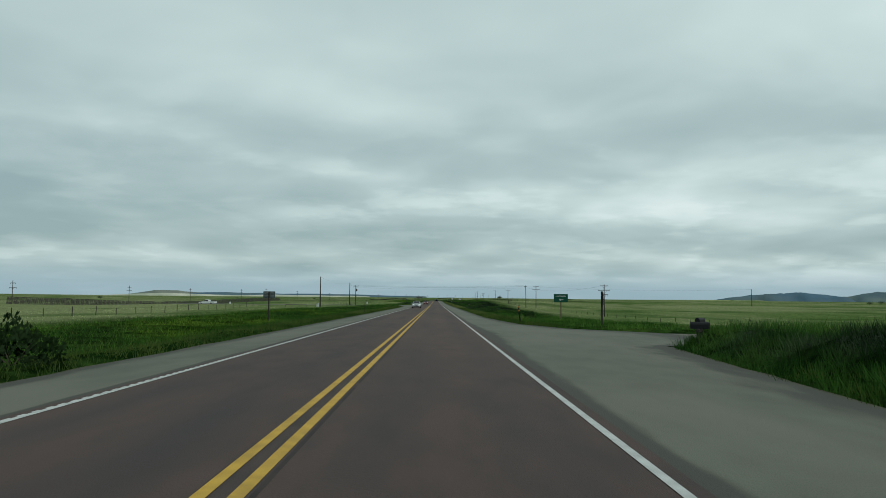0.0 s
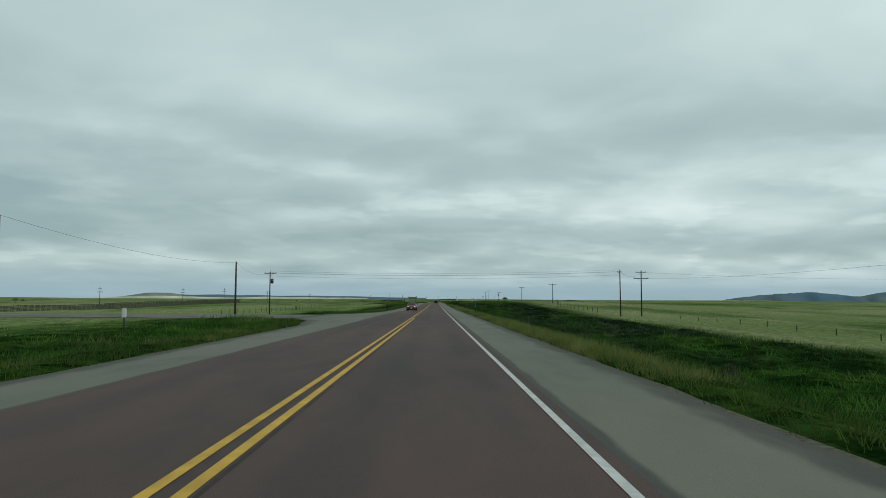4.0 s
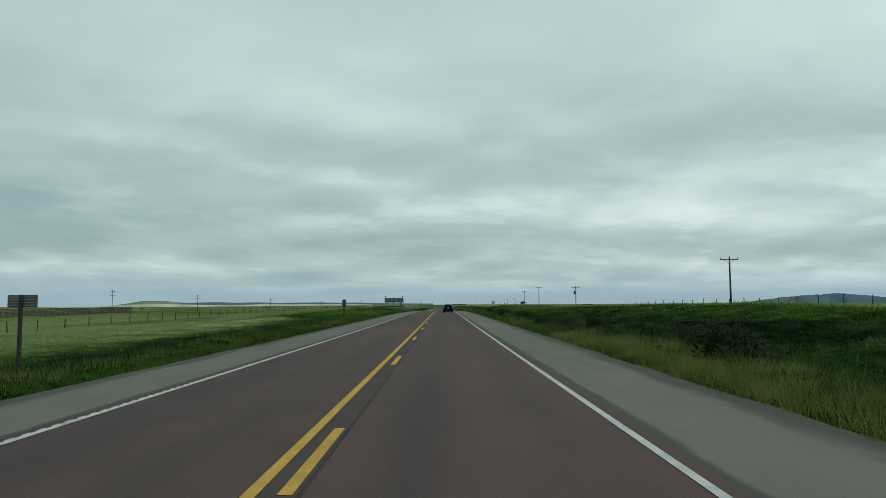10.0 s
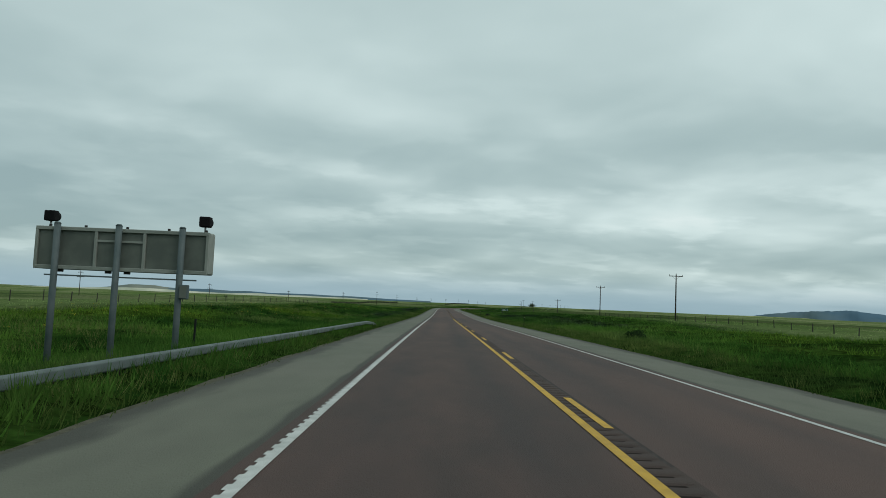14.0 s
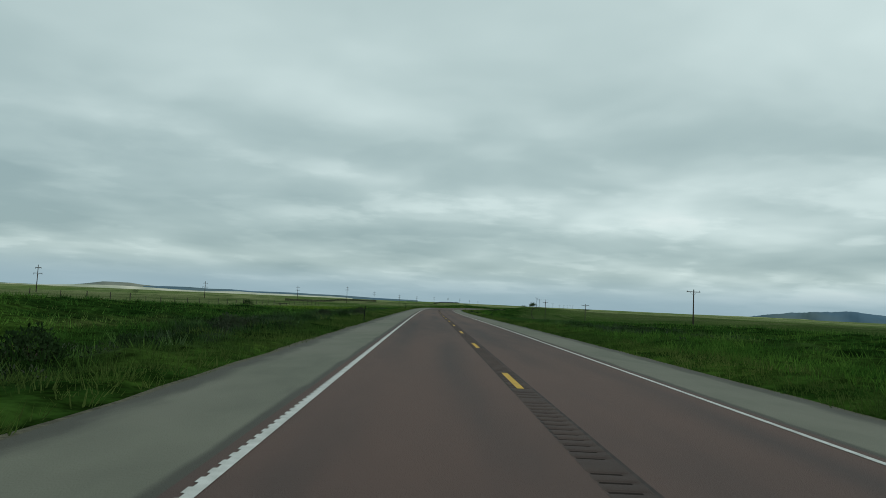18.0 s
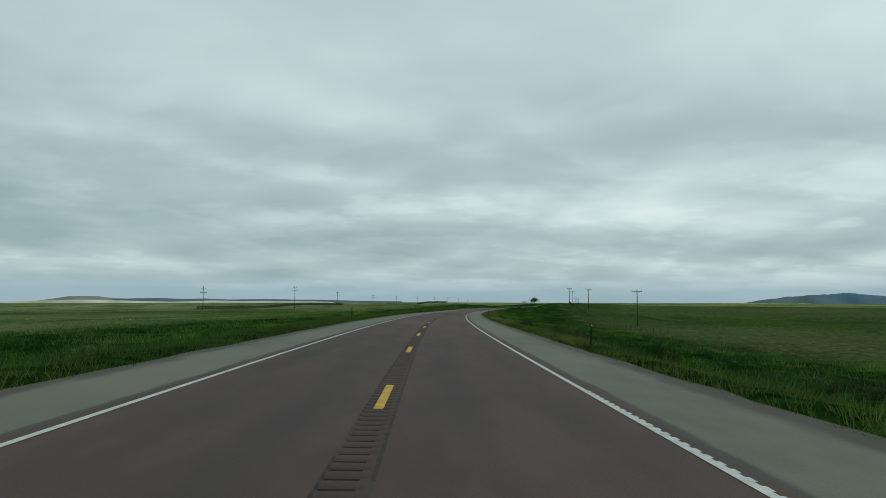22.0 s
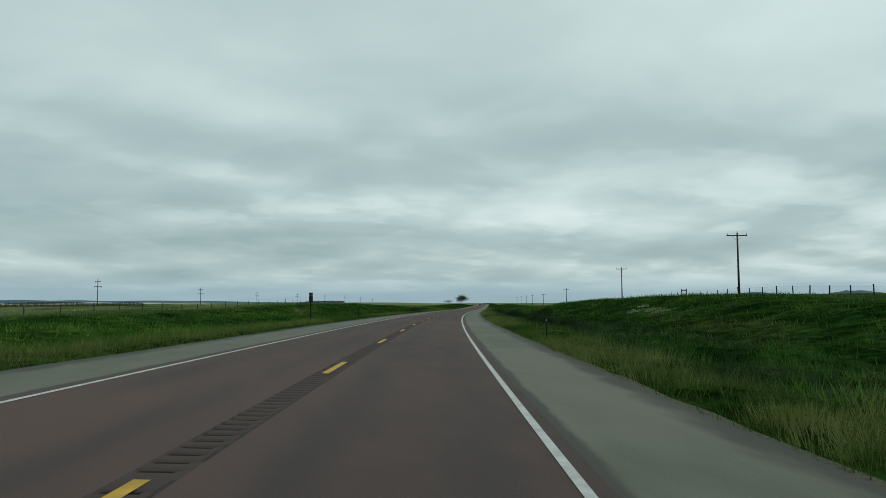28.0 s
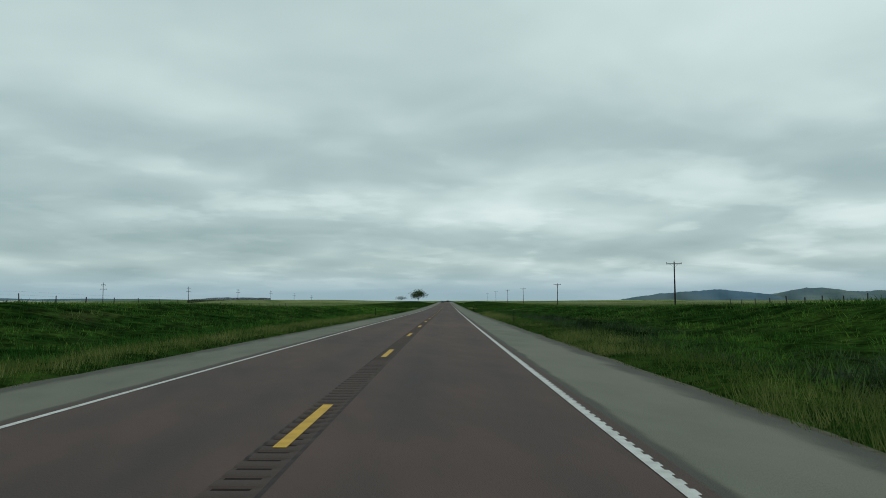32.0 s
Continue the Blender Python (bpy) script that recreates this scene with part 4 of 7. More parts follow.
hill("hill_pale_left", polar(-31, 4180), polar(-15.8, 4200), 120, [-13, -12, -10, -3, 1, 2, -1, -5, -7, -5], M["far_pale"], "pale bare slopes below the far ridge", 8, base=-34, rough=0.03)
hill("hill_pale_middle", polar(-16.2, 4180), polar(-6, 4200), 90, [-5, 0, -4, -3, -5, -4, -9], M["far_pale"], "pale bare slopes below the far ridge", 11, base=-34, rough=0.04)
hill("hill_mountain_right", polar(23.6, 4420), polar(34.4, 4420), 240, [-16, -7, 4, 12, 20, 25, 29, 32, 37, 42, 34, 29, 23, 14, 2], M["hazed_forest"], "wooded mountain range on the skyline, tinted blue for haze", 14, base=-40, rough=0.03)
hill("hill_mountain_beyond", polar(32.4, 4440), polar(43.4, 4400), 220, [6, 14, 19, 33, 46, 47, 38, 27, 27, 28, 26, 24, 20, 17], M["hazed_ridge"], "haze-tinted grey-green wooded ridge with pale slopes on the skyline", 19, base=-40, rough=0.03)
hill("hill_mountain_end", polar(42.4, 4420), polar(66, 4300), 260, [16, 20, 18, 20, 26, 24, 20, 24, 20, 18, 18, 12], M["hazed_forest"], "wooded mountain range on the skyline, tinted blue for haze", 21, base=-40, rough=0.03)
hill("hill_right_low", polar(5, 4300), polar(28, 4300), 300, [-15, -14, -13.5, -13, -12.5, -12, -10.5, -9.5, -10], M["ground"], "low green rise on the skyline", 23, base=-40, rough=0.02)



def soft_normals(me, normals):
    """Foliage that takes the sky's light like the mass it belongs to."""
    n = normals / np.linalg.norm(normals, axis=1)[:, None]
    att = me.attributes.new("custom_normal", "FLOAT_VECTOR", "POINT")
    att.data.foreach_set("vector", n.astype(np.float32).ravel())


# grass and weeds ---------------------------------------------------------------------


def towards_road(s, lat):
    x0, y0 = place(s, lat)
    x1, y1 = place(s - 14, lat * 0.0)
    return np.stack([x1 - x0, y1 - y0, np.full(len(s), 1.0)], -1)


def tufts(name, s, lat, blades, h0, h1, spread, width, mat, label, seed, droop=0.35, simple=False):
    """Clumps of tapering blades that lean outward."""
    rng = np.random.RandomState(seed)
    n = len(s)
    x, y = place(s, lat)
    lump, tone = tussock(s, lat)
    z = ground_z(s, lat) + np.maximum(lump, 0) - 0.02
    c = np.repeat(np.stack([x, y, z], -1), blades, 0)
    m = len(c)
    ang = rng.uniform(0, 2 * math.pi, m)
    rad = spread * np.sqrt(rng.uniform(0, 1, m)) * np.repeat(rng.uniform(0.6, 1.3, n), blades)
    h = rng.uniform(h0, h1, m) * np.repeat(rng.uniform(0.65, 1.3, n), blades)
    out = np.stack([np.cos(ang), np.sin(ang), np.zeros(m)], -1)
    foot = c + out * rad[:, None]
    lean = rng.uniform(0.15, droop + 0.2, m) * h
    tip = foot + out * lean[:, None] + np.stack([np.zeros(m), np.zeros(m), h], -1)
    tw = rng.uniform(0, math.pi, m)
    w = np.stack([np.cos(tw), np.sin(tw), np.zeros(m)], -1) * (width * rng.uniform(0.6, 1.4, m))[:, None]
    # front sides towards the road
    face = np.cross(w, tip - foot)
    w = w * np.where((face * np.repeat(towards_road(s, lat), blades, 0)).sum(1) > 0, 1.0, -1.0)[:, None]
    i = np.arange(m)[:, None]
    if simple:
        v = np.stack([foot - w, foot + w, tip], 1).reshape(-1, 3)
        f = i * 3 + np.array([[0, 1, 2]])
    else:
        mid = foot + (tip - foot) * 0.55 + np.stack([np.zeros(m), np.zeros(m), 0.08 * h], -1)
        v = np.stack([foot - w * 0.6, foot + w * 0.6, mid + w, mid - w, tip], 1).reshape(-1, 3)
        f = np.concatenate([i * 5 + np.array([[0, 1, 2]]), i * 5 + np.array([[0, 2, 3]]), i * 5 + np.array([[3, 2, 4]])], 0)
    me = mesh_from(name, v, f, mat, True)
    if mat is M["turf"]:
        me.color_attributes.new("cover", "FLOAT_COLOR", "POINT").data.foreach_set("color", np.repeat(cover(s, lat, tone), blades * (3 if simple else 5), 0).ravel())
    return tagged(new(name, me), label, "grass", kind="stuff")


def leaf_clumps(name, s, lat, leaves, r0, r1, size, mat, label, seed, slim=0.16):
    """Low mounds of small leaves at all angles."""
    rng = np.random.RandomState(seed)
    n = len(s)
    x, y = place(s, lat)
    z = ground_z(s, lat) + np.maximum(tussock(s, lat)[0], 0) - 0.03
    r = rng.uniform(r0, r1, n) * rng.uniform(0.7, 1.3, n)
    c = np.repeat(np.stack([x, y, z], -1), leaves, 0)
    rr = np.repeat(r, leaves)
    m = len(c)
    d = rng.normal(0, 1, (m, 3))
    d /= np.linalg.norm(d, axis=1)[:, None]
    d[:, 2] = np.abs(d[:, 2])
    p = c + d * (rr * rng.uniform(0.35, 1.0, m) ** 0.5)[:, None] * np.array([1.0, 1.0, 0.8])
    a = d * 0.7 + rng.normal(0, 0.45, (m, 3)) + np.array([0, 0, 0.45])
    a /= np.linalg.norm(a, axis=1)[:, None]
    b = np.cross(a, rng.normal(0, 1, (m, 3)))
    b /= np.linalg.norm(b, axis=1)[:, None]
    k = (size * rng.uniform(0.6, 1.4, m))[:, None]
    face = np.cross(b, a)
    b = b * np.where((face * np.repeat(towards_road(s, lat), leaves, 0)).sum(1) > 0, 1.0, -1.0)[:, None]
    v = np.stack([p - a * k, p + b * k * slim, p + a * k, p - b * k * slim], 1).reshape(-1, 3)
    me = mesh_from(name, v, np.arange(m * 4).reshape(m, 4), mat, True)
    soft_normals(me, np.repeat(d + 0.35 * rng.normal(0, 1, (m, 3)) + np.array([0, 0, 0.25]), 4, 0))
    return tagged(new(name, me), label, "weeds", kind="stuff")


def scatter(rng, n, s0, s1, lat0, lat1, side, power=1.0, clump=0.0, gap=None):
    s = rng.uniform(s0, s1, n)
    lat = lat0 + (lat1 - lat0) * rng.uniform(0, 1, n) ** power
    lat = lat * side
    if clump:
        x, y = place(s, lat)
        keep = wave(x, y, clump, 31 if gap is None else gap) > rng.uniform(-1.2, 0.8, n)
        s, lat = s[keep], lat[keep]
    inner = np.where(lat > 0, shoulder_right(s), -shoulder_left(s)) + 0.24
    ok = (np.abs(lat) > inner) & (drive_mask(s, lat) < 0.15)
    return s[ok], lat[ok]


def fresh_zone(s, lat, rng):
    k = np.zeros(len(s), bool)
    j = 4.0 * wave(*place(s, lat), 0.11, 83) + rng.normal(0, 1.2, len(s))
    for s0, s1, a, b, side in FRESH:
        k |= (s + 3 * j > s0) & (s + 3 * j < s1) & (lat * side + j > a) & (lat * side + j < b)
    return k & (wave(*place(s, lat), 0.3, 84) > -0.45)


def rank_zone(s, lat):
    """Where the grass stands rank and dark, with a ragged edge."""
    k = np.zeros(len(s), bool)
    j = 3.0 * wave(*place(s, lat), 0.15, 81)
    for s0, s1, a, b, side in BRUSH:
        k |= (s + 3 * j > s0 - 5) & (s + 3 * j < s1 + 5) & (lat * side > a - 0.5) & (lat * side + j < b + 1)
    return k


def meadow():
    rng = np.random.RandomState(5)

    def both(*a, **k):
        return [np.concatenate(q) for q in zip(scatter(rng, *a, 1, **k), scatter(rng, *a, -1, **k))]

    s, l = both(30500, -20, 1240, 5.7, 9.0, power=1.15)
    tufts("roadside_grass", s, l, 10, 0.08, 0.26, 0.34, 0.011, M["verge_grass"], "short yellow-green roadside grass", 1, 0.7, True)
    s, l = both(27000, -25, 1280, 7.6, 13.5)
    k = rank_zone(s, l)
    tufts("ditch_grass", s[~k], l[~k], 8, 0.16, 0.40, 0.36, 0.016, M["turf"], "fresh green grass in the ditch", 17, 0.6, True)
    tufts("ditch_grass", s[k], l[k], 8, 0.18, 0.44, 0.36, 0.016, M["turf"], "rank dark green grass in the ditch", 18, 0.6, True)
    s, l = both(26000, -25, 1340, 12.5, 30.0)
    k = (l > -15) | (s < 150) | (s > 425)
    s, l = s[k], l[k]
    k = rank_zone(s, l)
    y = fresh_zone(s, l, rng) & ~k
    tufts("meadow_grass", s[y], l[y], 7, 0.16, 0.36, 0.55, 0.026, M["turf"], "fresh yellow-green meadow grass in long patches", 29, 0.7, True)
    k2 = ~k & ~y
    tufts("meadow_grass", s[k2], l[k2], 6, 0.16, 0.36, 0.6, 0.026, M["turf"], "green meadow grass in loose clumps", 2, 0.7, True)
    tufts("meadow_grass", s[k], l[k], 6, 0.16, 0.38, 0.6, 0.026, M["turf"], "rank dark green meadow grass", 19, 0.7, True)
    s, l = both(13000, -25, 1360, 26.0, 62.0, power=1.1)
    k = (np.abs(l) + 5 * wave(s, l, 0.12, 14) > 29)
    s, l = s[k], l[k]
    s2, l2 = scatter(rng, 6000, 150, 425, 14, 30, -1, 0.8)
    s, l = np.concatenate([s, s2]), np.concatenate([l, l2])
    k = s + 40 * wave(s, l, 0.05, 9) < 580
    tufts("field_grass", s[k], l[k], 5, 0.06, 0.15, 0.7, 0.03, M["turf"], "pale olive field grass beyond the fence", 9, 0.7, True)
    tufts("field_grass", s[~k], l[~k], 5, 0.06, 0.15, 0.7, 0.03, M["turf"], "green field grass beyond the fence", 10, 0.7, True)
    s, l = both(9000, -25, 1330, 6.2, 8.2, clump=0.3)
    k = wave(*place(s, l), 0.09, 71) > 0.25
    tufts("seed_grass", s[k], l[k], 14, 0.14, 0.32, 0.24, 0.005, M["pale_grass"], "pale dry seed-head grass along the shoulder", 3, 0.5, True)
    s, l = scatter(rng, 5600, 140, 352, 6.1, 7.7, 1, 1.2)
    k = wave(*place(s, l), 0.22, 72) + 0.6 * wave(*place(s, l), 0.9, 73) > -0.35
    tufts("seed_grass", s[k], l[k], 26, 0.12, 0.36, 0.34, 0.0045, M["pale_grass"], "dense belt of pale seed-head grass along the shoulder", 13, 0.45, True)
    s, l = scatter(rng, 4200, 790, 1010, 6.3, 8.4, 1, 1.2)
    k = wave(*place(s, l), 0.2, 74) + 0.5 * wave(*place(s, l), 0.8, 75) > 0.05
    tufts("seed_grass", s[k], l[k], 22, 0.12, 0.34, 0.34, 0.0045, M["pale_grass"], "pale seed-head grass below the green bank", 14, 0.45, True)
    s, l = scatter(rng, 3000, 1000, 1250, 6.0, 8.0, 1, 1.3)
    k = wave(*place(s, l), 0.2, 74) + 0.5 * wave(*place(s, l), 0.8, 75) > 0.0
    tufts("seed_grass", s[k], l[k], 30, 0.12, 0.38, 0.40, 0.0045, M["pale_grass"], "thick pale seed-head grass between shoulder and ditch", 47, 0.45, True)
    s, l = scatter(rng, 3600, 1000, 1250, 6.2, 8.2, -1)
    k = wave(*place(s, l), 0.15, 76) > -0.1
    tufts("seed_grass", s[k], l[k], 14, 0.14, 0.32, 0.26, 0.007, M["pale_grass"], "pale seed-head grass along the opposite shoulder", 48, 0.5, True)
    s, l = both(5000, -25, 1340, 12.0, 60.0, clump=0.06)
    tufts("dry_grass", s, l, 8, 0.10, 0.22, 0.5, 0.010, M["pale_grass"], "pale dry grass patches in the meadow", 4, 0.6, True)
    for q, (s0, s1, a, b, side) in enumerate(BRUSH):
        s, l = scatter(rng, int((s1 - s0) * min(b - a, 8) * 0.65), s0, s1, a, min(b, a + 8), side)
        k = wave(*place(s, l), 0.13, 50 + q) + 0.5 * wave(*place(s, l), 0.4, 60) > (-0.15 if side < 0 or s0 > 1000 else 0.05)
        big = 1.35 if side < 0 else 1.0
        leaf_clumps("sage_brush", s[k], l[k], 42, 0.24 * big, 0.50 * big, 0.036, M["sage"], "dark grey-green brush in the roadside ditch", 20 + q, 0.4)
    s, l = scatter(rng, 4500, -12, 24.6, 7.2, 24, 1, 1.6)
    tufts("corner_grass", s, l, 16, 0.18, 0.40, 0.28, 0.010, M["turf"], "tall dark grass at the corner of the farm entrance", 15, 0.5, True)
    s, l = scatter(rng, 6500, 428, 510, 6.2, 11.5, -1)
    tufts("rail_grass", s, l, 8, 0.16, 0.36, 0.2, 0.014, M["turf"], "tall green grass round the guard rail", 16, 0.5, True)
    s, l = scatter(rng, 7000, 425, 565, 9.5, 26, -1, 1.3)
    y = fresh_zone(s, l, rng)
    tufts("bank_grass", s[~y], l[~y], 8, 0.14, 0.34, 0.28, 0.014, M["turf"], "deep green grass on the bank behind the guard rail", 44, 0.6, True)
    tufts("bank_grass", s[y], l[y], 8, 0.14, 0.32, 0.28, 0.014, M["turf"], "fresh yellow-green grass on the bank", 45, 0.6, True)
    s, l = scatter(rng, 2200, 440, 570, 12, 24, -1, clump=0.2)
    k = wave(*place(s, l), 0.16, 91) > 0.0
    tufts("dry_grass", s[k], l[k], 16, 0.18, 0.40, 0.32, 0.006, M["pale_grass"], "pale feathery dry grass on the bank", 46, 0.6, True)
    s, l = scatter(rng, 1500, 395, 640, 18, 33, -1, clump=0.05, gap=41)
    leaf_clumps("yellow_flowers", s, l, 8, 0.1, 0.22, 0.03, M["yellow_bloom"], "yellow blooming weeds on the bank", 7, 0.6)


def bush(s, lat, r, seed, label="dark green low roadside bush"):
    rng = np.random.RandomState(seed)
    n = 950
    r *= 1.25
    d = rng.normal(0, 1, (n, 3))
    d /= np.linalg.norm(d, axis=1)[:, None]
    d[:, 2] = np.abs(d[:, 2])
    p = d * (r * rng.uniform(0.35, 1.0, n) ** 0.5)[:, None] * np.array([1, 1, 1.0])
    p *= (1 + 0.25 * np.sin(d[:, :1] * 5 + seed) * np.cos(d[:, 1:2] * 4 + 2 * seed))
    a = d * 0.8 + rng.normal(0, 0.5, (n, 3)) + np.array([0, 0, 0.3])
    a /= np.linalg.norm(a, axis=1)[:, None]
    b = np.cross(a, rng.normal(0, 1, (n, 3)))
    b /= np.linalg.norm(b, axis=1)[:, None]
    k = 0.045 * r + 0.026
    back = np.array([-0.5 * np.sign(lat), -1.0, 0.3])
    b = b * np.where((np.cross(b, a) * back).sum(1) > 0, 1.0, -1.0)[:, None]
    v = np.stack([p - a * k, p + b * k * 0.55, p + a * k, p - b * k * 0.55], 1).reshape(-1, 3)
    f = np.arange(n * 4).reshape(n, 4)
    ob = thing("bush", label, "bush", stand(s, lat, max(0.0, float(tussock(s, lat)[0]))), group="roadside bushes")
    me = mesh_from("foliage", v, f, M["dark_weeds"] if seed % 3 else M["sage"], True)
    soft_normals(me, np.repeat(d + 0.3 * rng.normal(0, 1, (n, 3)) + np.array([0, 0, 0.2]), 4, 0))
    cr = new("foliage", me)
    cr.parent = ob
    bm = bmesh.new()
    for i in range(5):
        t = i * 1.26
        rod(bm, (0, 0, -0.05), (math.cos(t) * r * 0.5, math.sin(t) * r * 0.5, r * 0.45), 0.015, 0.006, 5)
    part("stem", bm, M["bark"], ob)
    return ob


def juniper(s, lat, h):
    """A small conical evergreen, ragged at its edge."""
    rng = np.random.RandomState(9)
    ob = thing("juniper", "small dark conical juniper in the ditch grass", "tree", stand(s, lat, 0.7 * max(0.0, float(tussock(s, lat)[0]))))
    n = 1500
    z = h * rng.uniform(0.02, 1.0, n) ** 1.25
    ang = rng.uniform(0, 2 * math.pi, n)
    edge = 0.30 * h * (1 - z / h) ** 0.8 * (1 + 0.25 * np.sin(3 * ang + 9 * z) + 0.15 * np.sin(7 * ang - 14 * z))
    d = np.stack([np.cos(ang), np.sin(ang), np.zeros(n)], -1)
    p = d * (edge * rng.uniform(0.35, 1.0, n) ** 0.5)[:, None] + np.stack([0 * z, 0 * z, z], -1)
    a = d * 0.6 + rng.normal(0, 0.3, (n, 3)) + np.array([0, 0, 0.7])
    a /= np.linalg.norm(a, axis=1)[:, None]
    b = np.cross(a, rng.normal(0, 1, (n, 3)))
    b /= np.linalg.norm(b, axis=1)[:, None]
    k = 0.05 * rng.uniform(0.6, 1.4, n)[:, None]
    v = np.stack([p - a * k, p + b * k * 0.25, p + a * k, p - b * k * 0.25], 1).reshape(-1, 3)
    cr = new("crown", mesh_from("crown", v, np.arange(n * 4).reshape(n, 4), M["dark_weeds"], True))
    cr.parent = ob
    rodded("trunk", M["bark"], ob, (0, 0, -0.1), (0, 0, h * 0.7), 0.035, 0.012, 7)


# poles and wires ------------------------------------------------------------------------


def insulator(parent, x, z, y=0.0):
    bm = bmesh.new()
    rod(bm, (x, y, z), (x, y, z + 0.10), 0.015, 0.015, 6)
    rod(bm, (x, y, z + 0.06), (x, y, z + 0.15), 0.05, 0.035, 8)
    rod(bm, (x, y, z + 0.15), (x, y, z + 0.20), 0.045, 0.02, 8)
    return part("insulator", bm, M["insulator"], parent, shade=True)


def utility_pole(height, m, arms=1, label="weathered wooden utility pole with a crossarm", group="utility poles by the road", arm=1.1, transformer=False, can_x=0.36, can_r=0.25):
    ob = thing("utility_pole", label, "utility pole", m, group=group)
    rodded("pole", M["pole_wood"], ob, (0, 0, -0.6), (0, 0, height), 0.125, 0.08, 10)
    for k in range(arms):
        z = height - 0.28 - 1.05 * k
        half = arm * (1.0 if arms == 1 else (0.72 if k == 0 else 1.0))
        beam = boxed("crossarm", M["pole_wood"], ob, 0, 0.11, z, half * 2, 0.09, 0.11, bevel=0.01)
        for sx in (-1, 1):
            rodded("brace", M["dark_steel"], beam, (sx * half * 0.55, 0.13, z - 0.05), (0, 0.12, z - 0.55), 0.014, seg=5)
        for x in (-half * 0.93, half * 0.93) if not transformer else (-half * 0.9, -half * 0.4, half * 0.4, half * 0.9):
            insulator(beam, x, z + 0.05, 0.11)
    if arms == 1:
        insulator(ob, 0, height - 0.02)
    if transformer:
        can = bmesh.new()
        rod(can, (can_x, 0.05, height - 2.05), (can_x, 0.05, height - 1.3), can_r, can_r, 14)
        rod(can, (can_x, 0.05, height - 1.3), (can_x, 0.05, height - 1.22), can_r, can_r * 0.5, 14)
        tank = part("transformer", can, M["panel_dark"], ob, "dark grey transformer can", True)
        rodded("bushing", M["insulator"], tank, (can_x, 0.05, height - 1.24), (can_x, 0.05, height - 1.0), 0.035, 0.025)
    return ob


def power_pole(height, m):
    """A tall pole with a short upper arm and a long lower arm, insulators hung under their ends."""
    ob = thing("power_pole", "tall wooden power pole with two crossarms", "power pole", m, group="tall power poles in the field")
    rodded("pole", M["pole_wood"], ob, (0, 0, -0.6), (0, 0, height), 0.15, 0.10, 10)
    for down, half in ((0.9, 0.95), (2.65, 1.4)):
        z = height - down
        beam = boxed("crossarm", M["pole_wood"], ob, 0, 0.13, z, half * 2, 0.11, 0.16, bevel=0.015)
        for sx in (-1, 1):
            rodded("insulator_string", M["insulator"], beam, (sx * half * 0.95, 0.13, z - 0.45), (sx * half * 0.95, 0.13, z - 0.06), 0.055, 0.045, 7)
            rodded("brace", M["dark_steel"], beam, (sx * half * 0.5, 0.15, z - 0.06), (0, 0.14, z - 0.5), 0.016, seg=5)


# single-arm line along the right of the road
RIGHT_LINE = [(327.8, 34.9), (404.9, 35.5), (501.3, 35.1), (570.5, 34.9), (633.0, 36.9), (721.5, 40.8), (818.0, 42.0), (915.8, 38.1), (1002.1, 36.7),
              (1076.0, 33.0), (1147.0, 34.6), (1248.9, 33.9), (1356.0, 33.6), (1450.0, 33.6), (1532.0, 34.0), (1625.0, 34.0), (1720.0, 34.0)]
RIGHT_TOP = [6.4, 6.66, 6.0, 8.2, 8.0, 5.5, 3.3, 4.85, 6.95, 9.0, 8.95, 7.1, 6.6, 6.8, 7.2, 7.2, 7.0]
for i, ((s, lat), topz) in enumerate(zip(RIGHT_LINE, RIGHT_TOP)):
    g = float(ground_z(s, lat))
    h = float(line_at(s)[2]) + topz - g
    can = i in (2,)
    utility_pole(h, stand(s, lat), transformer=can, can_x=-0.32, can_r=0.20,
                 label="weathered wooden utility pole with a crossarm and transformer" if can else "weathered wooden utility pole with a crossarm")

# tall double-arm line across the fields on the left
LEFT_LINE = [(-30, -160), (66, -158), (165, -157), (265, -156), (375, -160), (480, -164), (560.5, -151.9), (656.2, -155.5), (732.5, -142.1), (822.2, -125.5), (920.5, -115.7), (1036, -114.3),
             (1146.3, -120.7), (1233.5, -126.8), (1325, -129), (1436, -139), (1540, -142), (1640, -144), (1740, -146), (1840, -148), (1940, -150)]
for s, lat in LEFT_LINE:
    g = float(ground_z(s, lat))
    topz = float(np.interp(s, [0, 470, 560, 656, 732, 822, 920, 1036, 1146, 1234, 1325, 1436, 1600, 1900], [7.4, 7.2, 8.5, 10.2, 9.3, 7.9, 7.3, 9.1, 12.3, 10.8, 9.8, 9.6, 10.0, 10.0]))
    power_pole(float(line_at(s)[2]) + topz - g, stand(s, lat))

# the group of poles round the side road
P_CROSS = utility_pole(6.9, stand(152.6, 37.9), arms=2, arm=1.25, label="wooden pole with two crossarms and insulators", group="poles at the side road")
drop = boxed("lower_arm", M["pole_wood"], P_CROSS, 0, -0.12, 4.75, 1.5, 0.08, 0.09)
for x in (-0.62, -0.3, 0.3, 0.62):
    rodded("cutout", M["insulator"], drop, (x, -0.14, 4.35), (x, -0.14, 4.72), 0.04, 0.035, 7)
P_A = utility_pole(7.7, stand(246.6, 32.9, spin=55) @ Matrix.Rotation(radians(-1.6), 4, "Y"), arms=1, arm=0.95, label="leaning wooden pole carrying the wires across the road", group="poles at the side road")
P_B = utility_pole(7.7, stand(246.5, 36.4), arms=2, arm=1.25, label="wooden corner pole with two crossarms and guy wires", group="poles at the side road")
P_TR = utility_pole(7.9, stand(250.8, -26.9, spin=-12), arms=1, arm=1.1, transformer=True, label="wooden pole with transformer and short crossarm", group="poles at the side road")
